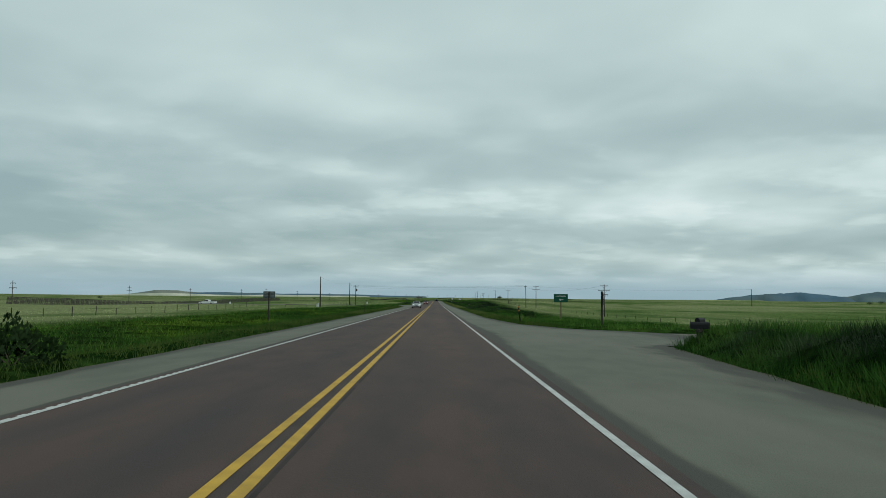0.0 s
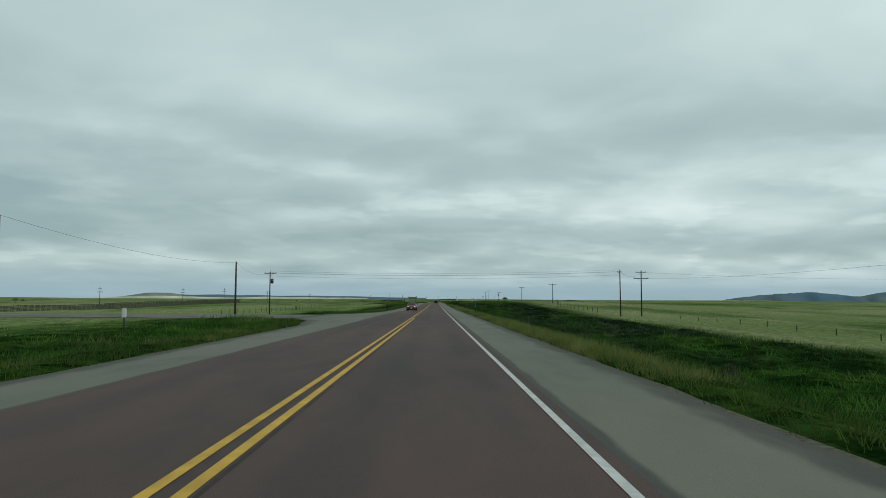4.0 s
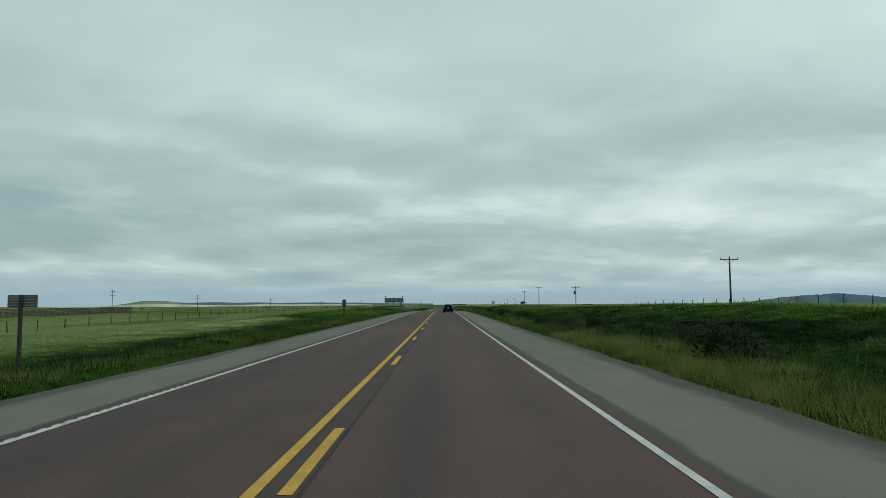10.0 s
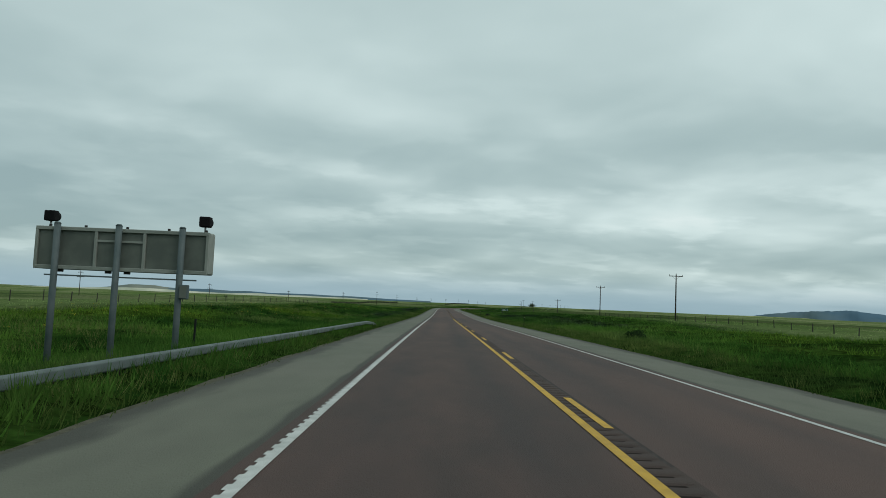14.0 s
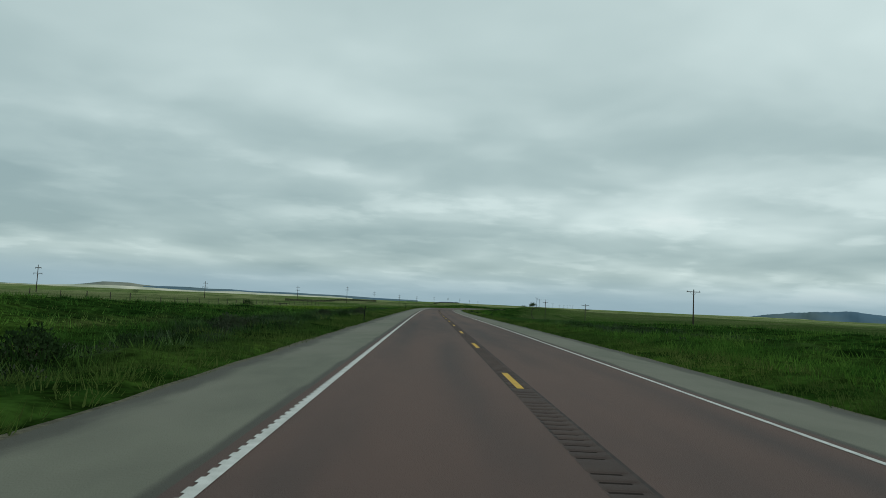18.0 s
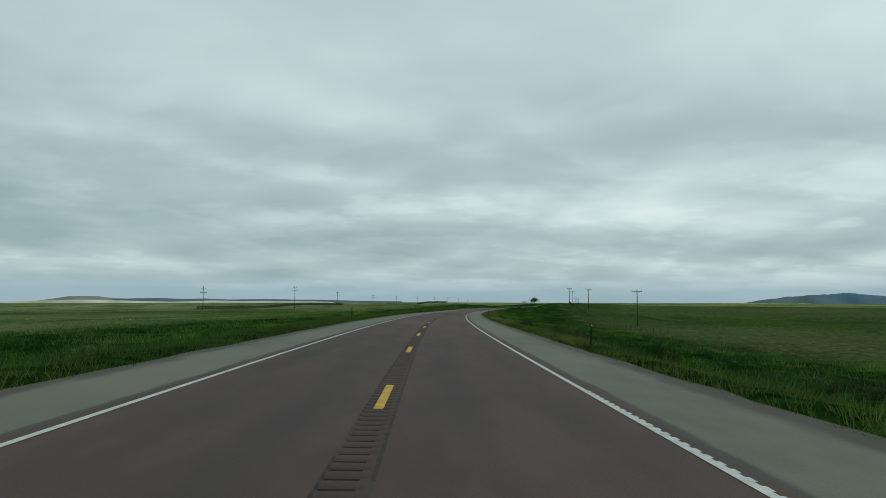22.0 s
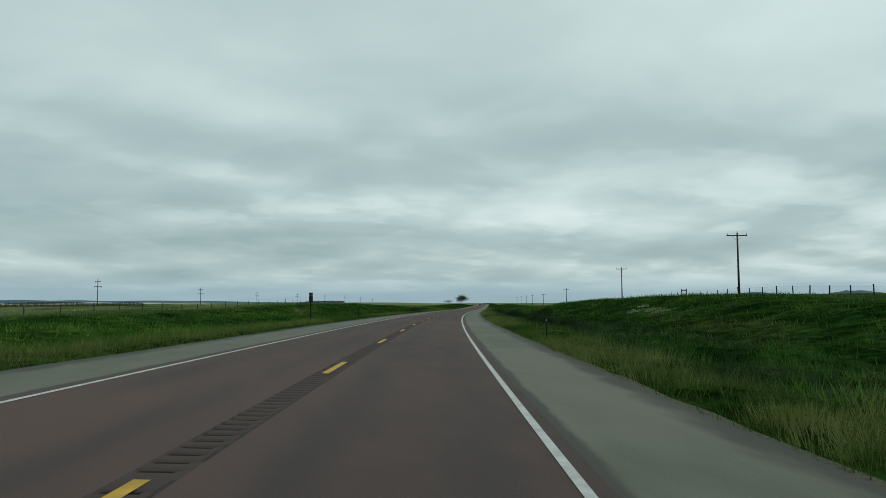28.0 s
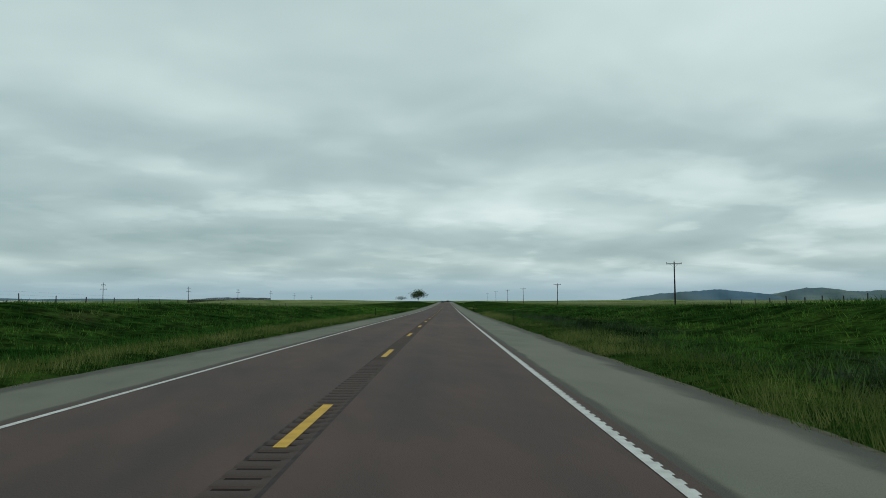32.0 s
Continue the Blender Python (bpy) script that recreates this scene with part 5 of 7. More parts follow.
for s, lat, h in ((174.1, -26.9, 7.4), (226.9, -26.1, 8.0)):
    ob = thing("wooden_pole", "bare weathered wooden pole beside the side road", "pole", stand(s, lat), group="poles at the side road")
    rodded("pole", M["pole_wood"], ob, (0, 0, -0.6), (0, 0, h), 0.16, 0.10, 10)
    insulator(ob, 0, h - 0.03)
far = thing("wooden_pole", "bare wooden pole standing in the dry field", "pole", stand(248.3, 112.7), group="poles at the side road")
rodded("pole", M["pole_wood"], far, (0, 0, -0.6), (0, 0, 6.0), 0.14, 0.09, 8)
insulator(far, 0, 5.97)


def cable(a, b, sag, r=0.011, n=14):
    """One sagging wire as a single tube."""
    a, b = Vector(a), Vector(b)
    d = (b - a).normalized()
    u = d.cross(Vector((0, 0, 1))).normalized()
    w = u.cross(d)
    bm = bmesh.new()
    rings = []
    for k in range(n):
        q = k / (n - 1)
        p = a + (b - a) * q - Vector((0, 0, sag * 4 * q * (1 - q)))
        rings.append([bm.verts.new(p + u * r * math.cos(t) + w * r * math.sin(t)) for t in (0.0, 2.1, 4.2)])
    for g, h in zip(rings, rings[1:]):
        for i in range(3):
            j = (i + 1) % 3
            bm.faces.new((g[i], g[j], h[j], h[i]))
    return bm


def wire_run(label, ends, sag, r=0.011):
    ob = thing("power_lines", label, "wire", group="overhead wires")
    for a, b in ends:
        part("wire", cable(a, b, sag, r), M["wire"], ob)
    return ob


a0, b0 = at(246.6, 32.9, 7.5), at(250.8, -26.9, 7.7)
wire_run("thin overhead wires crossing the road between two poles", [(a0 + Vector((0, d, e)), b0 + Vector((0, d, e))) for d, e in ((-0.85, 0.0), (0.85, 0.0), (0.0, 0.32), (0.3, -0.55))], 0.55)
wire_run("thin overhead wires from the bare poles to the transformer pole", [(at(174.1, -26.9, 7.4), at(226.9, -26.1, 8.0)), (at(226.9, -26.1, 8.0), b0)], 0.9)
wire_run("thin overhead wires running off over the dry field", [(at(246.5, 36.4, 7.4), at(248.3, 112.7, 6.0)), (at(246.6, 32.9, 7.5), at(246.5, 36.4, 7.4)), (at(246.5, 36.4, 6.4), at(152.6, 37.9, 6.7))], 0.8)

# sign posts, markers ---------------------------------------------------------------------


def delineator(s, lat, h=0.95, tilt=0.0):
    ob = thing("delineator_post", "dark green steel delineator post with a pale reflector", "marker post", stand(s, lat) @ Matrix.Rotation(radians(tilt), 4, "Y"), group="delineator posts")
    bm = bmesh.new()
    box(bm, 0, 0, h / 2 - 0.2, 0.055, 0.010, h + 0.4)
    box(bm, -0.022, 0.018, h / 2 - 0.2, 0.010, 0.036, h + 0.4)
    box(bm, 0.022, 0.018, h / 2 - 0.2, 0.010, 0.036, h + 0.4)
    part("post", bm, M["post_green"], ob)
    bm = bmesh.new()
    for k in (-1, 1) if lat > 0 else (1,):
        rod(bm, (0, k * 0.012 - 0.004, h - 0.05), (0, k * 0.016 - 0.004, h - 0.05), 0.026, 0.026, 10)
    part("reflector", bm, M["reflector"], ob, "round pale reflector")
    return ob


POSTS_RIGHT = [(117.1, 7.0, 1.1, 0), (373.5, 6.85, 1.05, -1), (452.8, 6.1, 1.05, 0), (528, 6.3, 1.0, 1), (606, 6.3, 1.0, 0), (698.4, 6.4, 1.05, 0), (788.8, 6.4, 0.9, 2), (864.2, 6.4, 1.05, 0), (948, 6.3, 1.0, 2), (1027.8, 6.4, 0.95, -1), (1109, 6.7, 1.0, 3), (1199.2, 6.4, 1.1, 0), (1276, 6.1, 1.0, 0), (1360, 6.1, 1.0, 0)]
POSTS_LEFT = [(78.9, -6.5, 1.15, 2), (244.0, -6.2, 1.0, 1), (246.3, -6.2, 1.0, -1), (330, -6.4, 1.0, 0), (410.5, -6.0, 1.1, 2), (479.8, -9.0, 1.2, 1), (571.7, -5.95, 1.05, 1), (656.3, -6.1, 1.05, 3), (738.1, -6.2, 1.2, 0), (820.2, -6.3, 1.1, 1), (901.3, -6.4, 1.15, 7), (985, -6.4, 1.0, 0), (1064.4, -6.3, 1.0, 0), (1151.4, -6.3, 1.0, 1), (1224.7, -6.3, 1.0, 0), (1300, -6.3, 1.0, 0), (1390, -6.3, 1.0, 0)]
for s, lat, h, tilt in POSTS_RIGHT + POSTS_LEFT:
    delineator(s, lat, h, tilt)


def banded_marker(s, lat, h, tilt):
    """A stout tapered marker post with two amber bands near its top."""
    ob = thing("marker_post", "dark tapered marker post with two amber bands, leaning", "marker post", stand(s, lat) @ Matrix.Rotation(radians(tilt), 4, "Y"))
    rodded("post", M["post_green"], ob, (0, 0, -0.3), (0, 0, h), 0.040, 0.052, 10)
    for z, r in ((h - 0.05, 0.055), (h - 0.30, 0.052)):
        rodded("amber_band", M["amber"], ob, (0, 0, z - 0.045), (0, 0, z + 0.045), r, r, 12, "orange reflective band")
    rodded("cap", M["trim"], ob, (0, 0, h), (0, 0, h + 0.015), 0.05, 0.03, 10)


banded_marker(49.5, 7.45, 1.22, -7)

def strand(points, z, parent, r=0.0025):
    v = [tuple(p + Vector((0, 0, z + d))) for p in points for d in (-r, r)]
    f = [(2 * i, 2 * i + 2, 2 * i + 3, 2 * i + 1) for i in range(len(points) - 1)]
    ob = new("barbed_wire", mesh_from("barbed_wire", v, f, M["wire"]))
    ob.parent = parent


def fence(name, runs, lat_fn, spacing, label, h=1.05):
    """Barbed-wire fence: every post a part, wires strung between."""
    ob = thing(name, label, "fence")
    rng = random.Random(len(name) + int(runs[0][0]))
    bm = bmesh.new()
    rod(bm, (0, 0, -0.4), (0, 0, h), 0.055, 0.045, 7)
    post = bpy.data.meshes.new("post")
    bm.to_mesh(post)
    bm.free()
    post.materials.append(M["post_wood"])
    for s0, s1 in runs:
        s = s0
        last = None
        spans = []
        while s < s1:
            p = at(s, lat_fn(s))
            q = new("post", post)
            q.parent = ob
            k = rng.uniform(0.85, 1.2)
            q.matrix_basis = Matrix.Translation(p) @ Euler((rng.uniform(-0.06, 0.06), rng.uniform(-0.06, 0.06), rng.uniform(0, 6))).to_matrix().to_4x4() @ Matrix.Diagonal((k, k, rng.uniform(0.9, 1.12), 1))
            if last is not None:
                spans.append((last, p))
            last = p
            s += spacing * rng.uniform(0.92, 1.08)
        for z in (0.35, 0.65, 0.93):
            strand([q[0] for q in spans] + [spans[-1][1]], z, ob)
    return ob


fence("field_fence", [(-20, 180)], lambda s: -40 - 0.02 * s, 6.2, "weathered wooden post and barbed-wire fence along the field")
fence("field_fence", [(262, 830)], lambda s: -38.5, 5.2, "weathered wooden post and barbed-wire fence along the field")
fence("field_fence", [(980, 1300)], lambda s: -32.0, 5.3, "weathered wooden post and barbed-wire fence on the bank", 0.75)
fence("pasture_fence", [(60, 240)], lambda s: 38.5, 7.0, "low weathered post and wire pasture fence", 0.6)
fence("pasture_fence", [(262, 640)], lambda s: 37.5 - 5.0 * float(1 - smooth(300, 340, s)), 4.4, "weathered post and wire pasture fence on the crest", 0.85)
fence("pasture_fence", [(870, 1010)], lambda s: 33.0, 4.3, "low weathered post and wire pasture fence below the road", 0.6)
fence("pasture_fence", [(1013, 1230)], lambda s: 33.0, 3.2, "weathered post and wire pasture fence on the crest", 0.75)


def fence_brace(s, lat):
    """Two braced end posts with a top rail, at a gate of the fence."""
    ob = thing("brace_posts", "dark wooden H-shaped fence brace on the crest", "fence brace", stand(s, lat))
    for y in (-1.05, 1.05):
        rodded("post", M["post_wood"], ob, (0, y, -0.4), (0, y, 1.25), 0.08, 0.075)
    rodded("rail", M["post_wood"], ob, (0, -1.05, 1.05), (0, 1.05, 1.08), 0.06, 0.06)


fence_brace(1096, 33.0)
fence_brace(335, -38.7)


def low_rail(s, lat):
    """A low dark rail on short posts in the pasture."""
    ob = thing("low_rail", "low dark wooden rail on short posts in the pasture", "rail", stand(s, lat, spin=-25))
    rodded("rail", M["post_wood"], ob, (-1.8, 0, 0.52), (1.8, 0, 0.55), 0.075, 0.07)
    for x in (-1.7, 0.0, 1.7):
        rodded("post", M["post_wood"], ob, (x, 0, -0.3), (x, 0, 0.60), 0.07, 0.065)


low_rail(758.5, -33.7)

# signs ---------------------------------------------------------------------------------
FACE = Matrix.Rotation(radians(90), 4, "X")


def plate_mesh(w, h, t, r=0.04):
    """A rounded sign plate, facing -y."""
    bm = bmesh.new()
    pts = []
    for cx, cz, a0 in ((w / 2 - r, h / 2 - r, 0), (-w / 2 + r, h / 2 - r, 90), (-w / 2 + r, -h / 2 + r, 180), (w / 2 - r, -h / 2 + r, 270)):
        for k in range(5):
            a = radians(a0 + 22.5 * k)
            pts.append((cx + r * math.cos(a), cz + r * math.sin(a)))
    front = [bm.verts.new((x, -t / 2, z)) for x, z in pts]
    back = [bm.verts.new((x, t / 2, z)) for x, z in pts]
    bm.faces.new(front[::-1])
    bm.faces.new(back)
    n = len(pts)
    for i in range(n):
        j = (i + 1) % n
        bm.faces.new((front[i], back[i], back[j], front[j]))
    bmesh.ops.recalc_face_normals(bm, faces=bm.faces)
    return bm


def panel(parent, x, z, w, h, front, label="", y=0.0, back=None, name="panel"):
    bm = plate_mesh(w, h, 0.012)
    bmesh.ops.translate(bm, vec=(x, y, z), verts=bm.verts)
    ob = part(name, bm, front, parent, label)
    b = plate_mesh(w * 0.985, h * 0.985, 0.004)
    bmesh.ops.translate(b, vec=(x, y + 0.010, z), verts=b.verts)
    part("back", b, back or M["sign_back"], ob, "bare aluminium back")
    return ob


def bar(parent, x, z, w, h, mat, y=-0.011, name="bar"):
    return boxed(name, mat, parent, x, y, z, w, 0.006, h)


def text(parent, s, x, z, h, mat, y=-0.010):
    return lettering(s, h, mat, parent, Matrix.Translation((x, y, z)) @ FACE)


def square_post(parent, x, h, mat, w=0.06, y=0.045, name="post"):
    return boxed(name, mat, parent, x, y, h / 2 - 0.3, w, w, h + 0.6)


def green_place_sign():
    ob = thing("place_sign", "green road sign with white lettering on a wooden post", "road sign", stand(60.2, 12.2))
    g = float(road_z(60, 5)) - float(ground_z(60.2, 12.2))
    z = 1.75 + g
    p = panel(ob, 0, z, 1.20, 0.70, M["sign_green"], "green reflective panel")
    text(p, "LANCE CREEK", 0, z + 0.15, 0.10, M["sign_white"])
    bm = bmesh.new()
    box(bm, 0.05, -0.011, z - 0.14, 0.30, 0.006, 0.035)
    for k in (-1, 1):
        box(bm, 0, 0, 0, 0.13, 0.006, 0.035, m=Matrix.Translation((-0.08, -0.011, z - 0.14 + k * 0.036)) @ Matrix.Rotation(-k * radians(40), 4, "Y"))
    part("arrow", bm, M["sign_white"], p)
    square_post(ob, 0, z + 0.1, M["pale_post"], 0.11, 0.075)


def back_of_sign(s, lat, z, w, h, label, post=None, panels=1, lattice=False):
    """A sign that faces the oncoming traffic: its aluminium back and bracing show."""
    ob = thing("road_sign", label, "road sign", stand(s, lat, spin=180))
    zz = z + float(road_z(s, lat)) - float(ground_z(s, lat))
    for k in range(panels):
        zc = zz + k * (h + 0.04)
        p = panel(ob, 0, zc, w, h, M["sign_white"], "", back=M["post_grey"])
        for q in (-0.32, -0.11, 0.11, 0.32):
            boxed("brace", M["sign_back"], p, 0, 0.03, zc + q * h, w * 0.8, 0.03, 0.03)
    square_post(ob, 0, zz + (panels - 0.5) * h, post or M["post_wood"], 0.10, 0.10)
    return ob


def route_sign():
    ob = thing("route_sign", "white and black route number sign on a dark post", "road sign", stand(337.7, 13.0))
    z = 1.70 + float(road_z(337, 5)) - float(ground_z(337.7, 13.0))
    top = panel(ob, 0, z + 0.36, 1.06, 0.26, M["sign_white"], "white direction plate")
    for x, w in ((-0.28, 0.36), (0.22, 0.46)):
        bar(top, x, z + 0.36, w, 0.11, M["sign_black"])
    for x, num in ((-0.27, "18"), (0.27, "85")):
        k = panel(ob, x, z - 0.06, 0.52, 0.52, M["sign_black"], "black square plate")
        sh = plate_mesh(0.45, 0.43, 0.006, 0.14)
        bmesh.ops.translate(sh, vec=(x, -0.011, z - 0.06), verts=sh.verts)
        shield = part("shield", sh, M["sign_white"], k, "white route shield")
        text(k, num, x, z - 0.06, 0.23, M["sign_black"], -0.016)
    square_post(ob, 0, z + 0.2, M["dark_steel"], 0.075)


def speed_sign():
    ob = thing("speed_limit_sign", "white speed limit sign with black figures", "road sign", stand(480.5, 12.6))
    z = 1.72 + float(road_z(480, 5)) - float(ground_z(480.5, 12.6))
    p = panel(ob, 0, z, 0.82, 1.06, M["sign_white"], "white reflective panel")
    text(p, "SPEED", 0, z + 0.36, 0.15, M["sign_black"])
    text(p, "LIMIT", 0, z + 0.13, 0.15, M["sign_black"])
    text(p, "70", 0, z - 0.25, 0.40, M["sign_black"])
    for a, b, c, d in ((0, 0.51, 0.78, 0.016), (0, -0.51, 0.78, 0.016), (0.39, 0, 0.016, 1.0), (-0.39, 0, 0.016, 1.0)):
        bar(p, a, z + b, c, d, M["sign_black"], name="border")
    square_post(ob, 0, z + 0.3, M["post_green"], 0.07)


def mile_marker(s, lat):
    ob = thing("mile_marker", "narrow green mile marker with white digits on a post", "mile marker", stand(s, lat))
    p = panel(ob, 0, 1.24, 0.115, 0.62, M["sign_green"], "narrow green plate")
    for k, ch in enumerate("170"):
        text(p, ch, 0, 1.47 - k * 0.165, 0.085, M["sign_white"])
    text(p, "95", 0, 0.985, 0.045, M["sign_white"])
    square_post(ob, 0, 1.5, M["dark_steel"], 0.05)


def dark_sign_back(s, lat, h):
    ob = thing("road_sign", "dark weathered backs of two road signs on a post", "road sign", stand(s, lat, spin=180))
    for z, w, hh in ((h - 0.11, 0.37, 0.22), (h - 0.58, 0.38, 0.66)):
        p = panel(ob, 0, z, w, hh, M["sign_green"], "", back=M["panel_dark"])
        boxed("brace", M["dark_steel"], p, 0, 0.03, z, w * 0.9, 0.03, 0.04)
    square_post(ob, 0, h - 0.05, M["post_green"], 0.09, 0.07)


def wide_green_sign():
    ob = thing("distance_sign", "wide green distance sign on two wooden posts", "road sign", stand(614.5, 12.0))
    z = 1.45 + float(road_z(614, 5)) - float(ground_z(614.5, 12.0))
    p = panel(ob, 0, z, 1.55, 0.48, M["sign_green"], "wide green panel")
    for x, dz, w in ((-0.28, 0.11, 0.72), (0.55, 0.11, 0.18), (-0.22, -0.11, 0.84), (0.55, -0.11, 0.2)):
        bar(p, x, z + dz, w, 0.085, M["sign_white"])
    for x in (-0.52, 0.52):
        square_post(ob, x, z + 0.2, M["post_wood"], 0.09, 0.06)


def warning_board():
    """The board on a thick post beside the farm entrance, turned away."""
    ob = thing("roadside_board", "weathered green board on a thick wooden post", "road sign", stand(41.0, 11.3, spin=82))
    z = 1.62 + float(road_z(41, 5)) - float(ground_z(41.0, 11.3))
    p = panel(ob, 0, z, 0.46, 0.7, M["sign_green"], "green panel facing aside")
    bar(p, 0, z + 0.2, 0.4, 0.08, M["sign_white"])
    bar(p, 0, z - 0.02, 0.44, 0.08, M["sign_white"])
    square_post(ob, 0, z + 0.45, M["post_wood"], 0.11, 0.07)


green_place_sign()
back_of_sign(61.9, -13.2, 1.78, 1.06, 0.60, "back of a road sign on a weathered wooden post", panels=1)
route_sign()
back_of_sign(343.8, -12.6, 1.62, 1.0, 0.42, "pale aluminium back of a wide road sign", M["dark_steel"])
back_of_sign(403.5, -10.3, 1.26, 0.47, 0.43, "two grey sign backs stacked on a green post", M["post_green"], panels=2)
speed_sign()
mile_marker(200.8, 5.9)
dark_sign_back(1065.6, -11.0, 3.05)
wide_green_sign()
warning_board()


def message_board():
    """Large changeable message sign, seen from behind, with two lamps on top."""
    m = stand(476.0, -9.45, spin=180)
    ob = thing("message_sign", "large grey electronic message sign seen from behind on three posts", "message sign", m)
    g = float(road_z(476, -5)) - float(ground_z(476.0, -9.45))
    z0, z1 = 1.9 + g, 2.91 + g
    zc, hh = (z0 + z1) / 2, z1 - z0
    cab = boxed("cabinet", M["panel_grey"], ob, 0, 0, zc, 4.1, 0.42, hh, bevel=0.03, label="ribbed grey steel cabinet")
    for x, w in ((-1.275, 1.42), (0.045, 1.08), (1.32, 1.33)):
        boxed("access_door", M["panel_mid"], cab, x, 0.215, zc, w, 0.02, hh * 0.84, bevel=0.008, label="dull grey door panel")
    for x in (-2.02, -0.53, 0.62, 2.02):
        boxed("rib", M["panel_grey"], cab, x, 0.245, zc, 0.07, 0.07, hh * 0.9, bevel=0.008)
    for z in (z0 + 0.045, z1 - 0.045):
        boxed("rail", M["panel_grey"], cab, 0, 0.245, z, 4.1, 0.075, 0.09, bevel=0.01)
    boxed("cross_bar", M["panel_grey"], cab, 0.045, 0.24, zc + 0.2, 1.08, 0.05, 0.05)
    for x in (-1.35, -0.1, 0.35, 1.5):
        boxed("drain", M["dark_steel"], cab, x, 0.1, z0 - 0.03, 0.12, 0.1, 0.06)
    boxed("face", M["panel_dark"], cab, 0, -0.215, zc, 3.8, 0.02, hh * 0.85, label="dark display face")
    boxed("conduit", M["post_grey"], ob, 0, 0.22, z0 - 0.14, 3.6, 0.035, 0.035)
    box_on_post = boxed("control_unit", M["post_grey"], ob, -1.60, 0.42, z0 - 0.42, 0.20, 0.14, 0.34, bevel=0.02, label="small grey control unit on a post")
    boxed("lid", M["panel_mid"], box_on_post, -1.60, 0.495, z0 - 0.42, 0.16, 0.012, 0.28)
    for x in (-1.45, 0.05, 1.5):
        p = rodded("post", M["post_grey"], ob, (x, 0.36, -0.4), (x, 0.36, z1 + 0.06), 0.075, 0.075, 12)
        rodded("cap", M["post_grey"], p, (x, 0.36, z1 + 0.06), (x, 0.36, z1 + 0.10), 0.082, 0.05, 12)
    for x in (-1.9, -1.0, 0.0, 1.0, 1.85):
        boxed("lifting_eye", M["dark_steel"], ob, x, 0.02, z1 + 0.03, 0.05, 0.05, 0.08)
    for x in (-1.86, 1.86):
        arm = rodded("lamp_arm", M["galvanised"], ob, (x, 0, z1), (x, 0, z1 + 0.16), 0.025)
        bm = bmesh.new()
        box(bm, x, 0, z1 + 0.27, 0.26, 0.22, 0.25, bevel=0.02)
        lamp = part("beacon", bm, M["sign_black"], ob, "black flashing beacon housing")
        rodded("lens", M["trim"], lamp, (x, -0.1, z1 + 0.27), (x, -0.22, z1 + 0.27), 0.11, 0.12, 14)
    # cabinet and stub post beside it
    c = thing("control_box", "grey roadside control cabinet on the grass", "cabinet", stand(473.6, -14.4))
    boxed("body", M["panel_mid"], c, 0, 0, 0.42, 0.5, 0.4, 1.0, bevel=0.03)
    boxed("hood", M["panel_mid"], c, 0, 0, 0.95, 0.56, 0.46, 0.07, bevel=0.02)
    boxed("label_plate", M["sign_white"], c, 0, -0.205, 0.12, 0.22, 0.01, 0.12)
    d = thing("stub_post", "thick dark weathered wooden stub post", "post", stand(473.2, -15.9))
    rodded("post", M["post_wood"], d, (0, 0, -0.3), (0, 0, 0.95), 0.10, 0.09)


message_board()


def guard_rail():
    ob = thing("guard_rail", "galvanised low guard rail with a flared end in grass", "guard rail")
    s = np.concatenate([[434.0, 436.5], np.arange(439, 505, 2.0), [506.5, 508.5]])
    lat = -np.interp(s, [434, 437, 440, 484, 506, 509], [9.4, 8.7, 8.15, 6.6, 6.3, 6.3])
    top = np.interp(s, [434, 437, 440, 460, 484, 505, 509], [0.05, 0.26, 0.48, 0.46, 0.44, 0.44, 0.1])
    prof = [(-0.05, -0.17), (0.03, -0.165), (0.05, -0.14), (0.02, -0.085), (0.05, -0.03), (0.03, -0.004), (-0.05, 0.0)]
    rows = []
    for a, b, c in zip(s, lat, top):
        base = at(a, b, c)
        th = turn(a)
        side = Vector((math.cos(th), math.sin(th), 0))
        rows.append([base + side * q + Vector((0, 0, w)) for q, w in prof])
    v = [tuple(p) for r in rows for p in r]
    me = mesh_from("rail", v, grid_faces(len(rows), len(prof)), M["rail_grey"], True)
    rail = new("rail", me)
    rail.parent = ob
    sol = rail.modifiers.new("thickness", "SOLIDIFY")
    sol.thickness = 0.012
    for a, b, c in zip(s[2:-2:1], lat[2:-2:1], top[2:-2:1]):
        q = boxed("post", M["post_wood"], ob, 0, 0, 0.05, 0.14, 0.16, 1.1)
        q.matrix_basis = stand(a, b - 0.12, c - 0.63)


guard_rail()


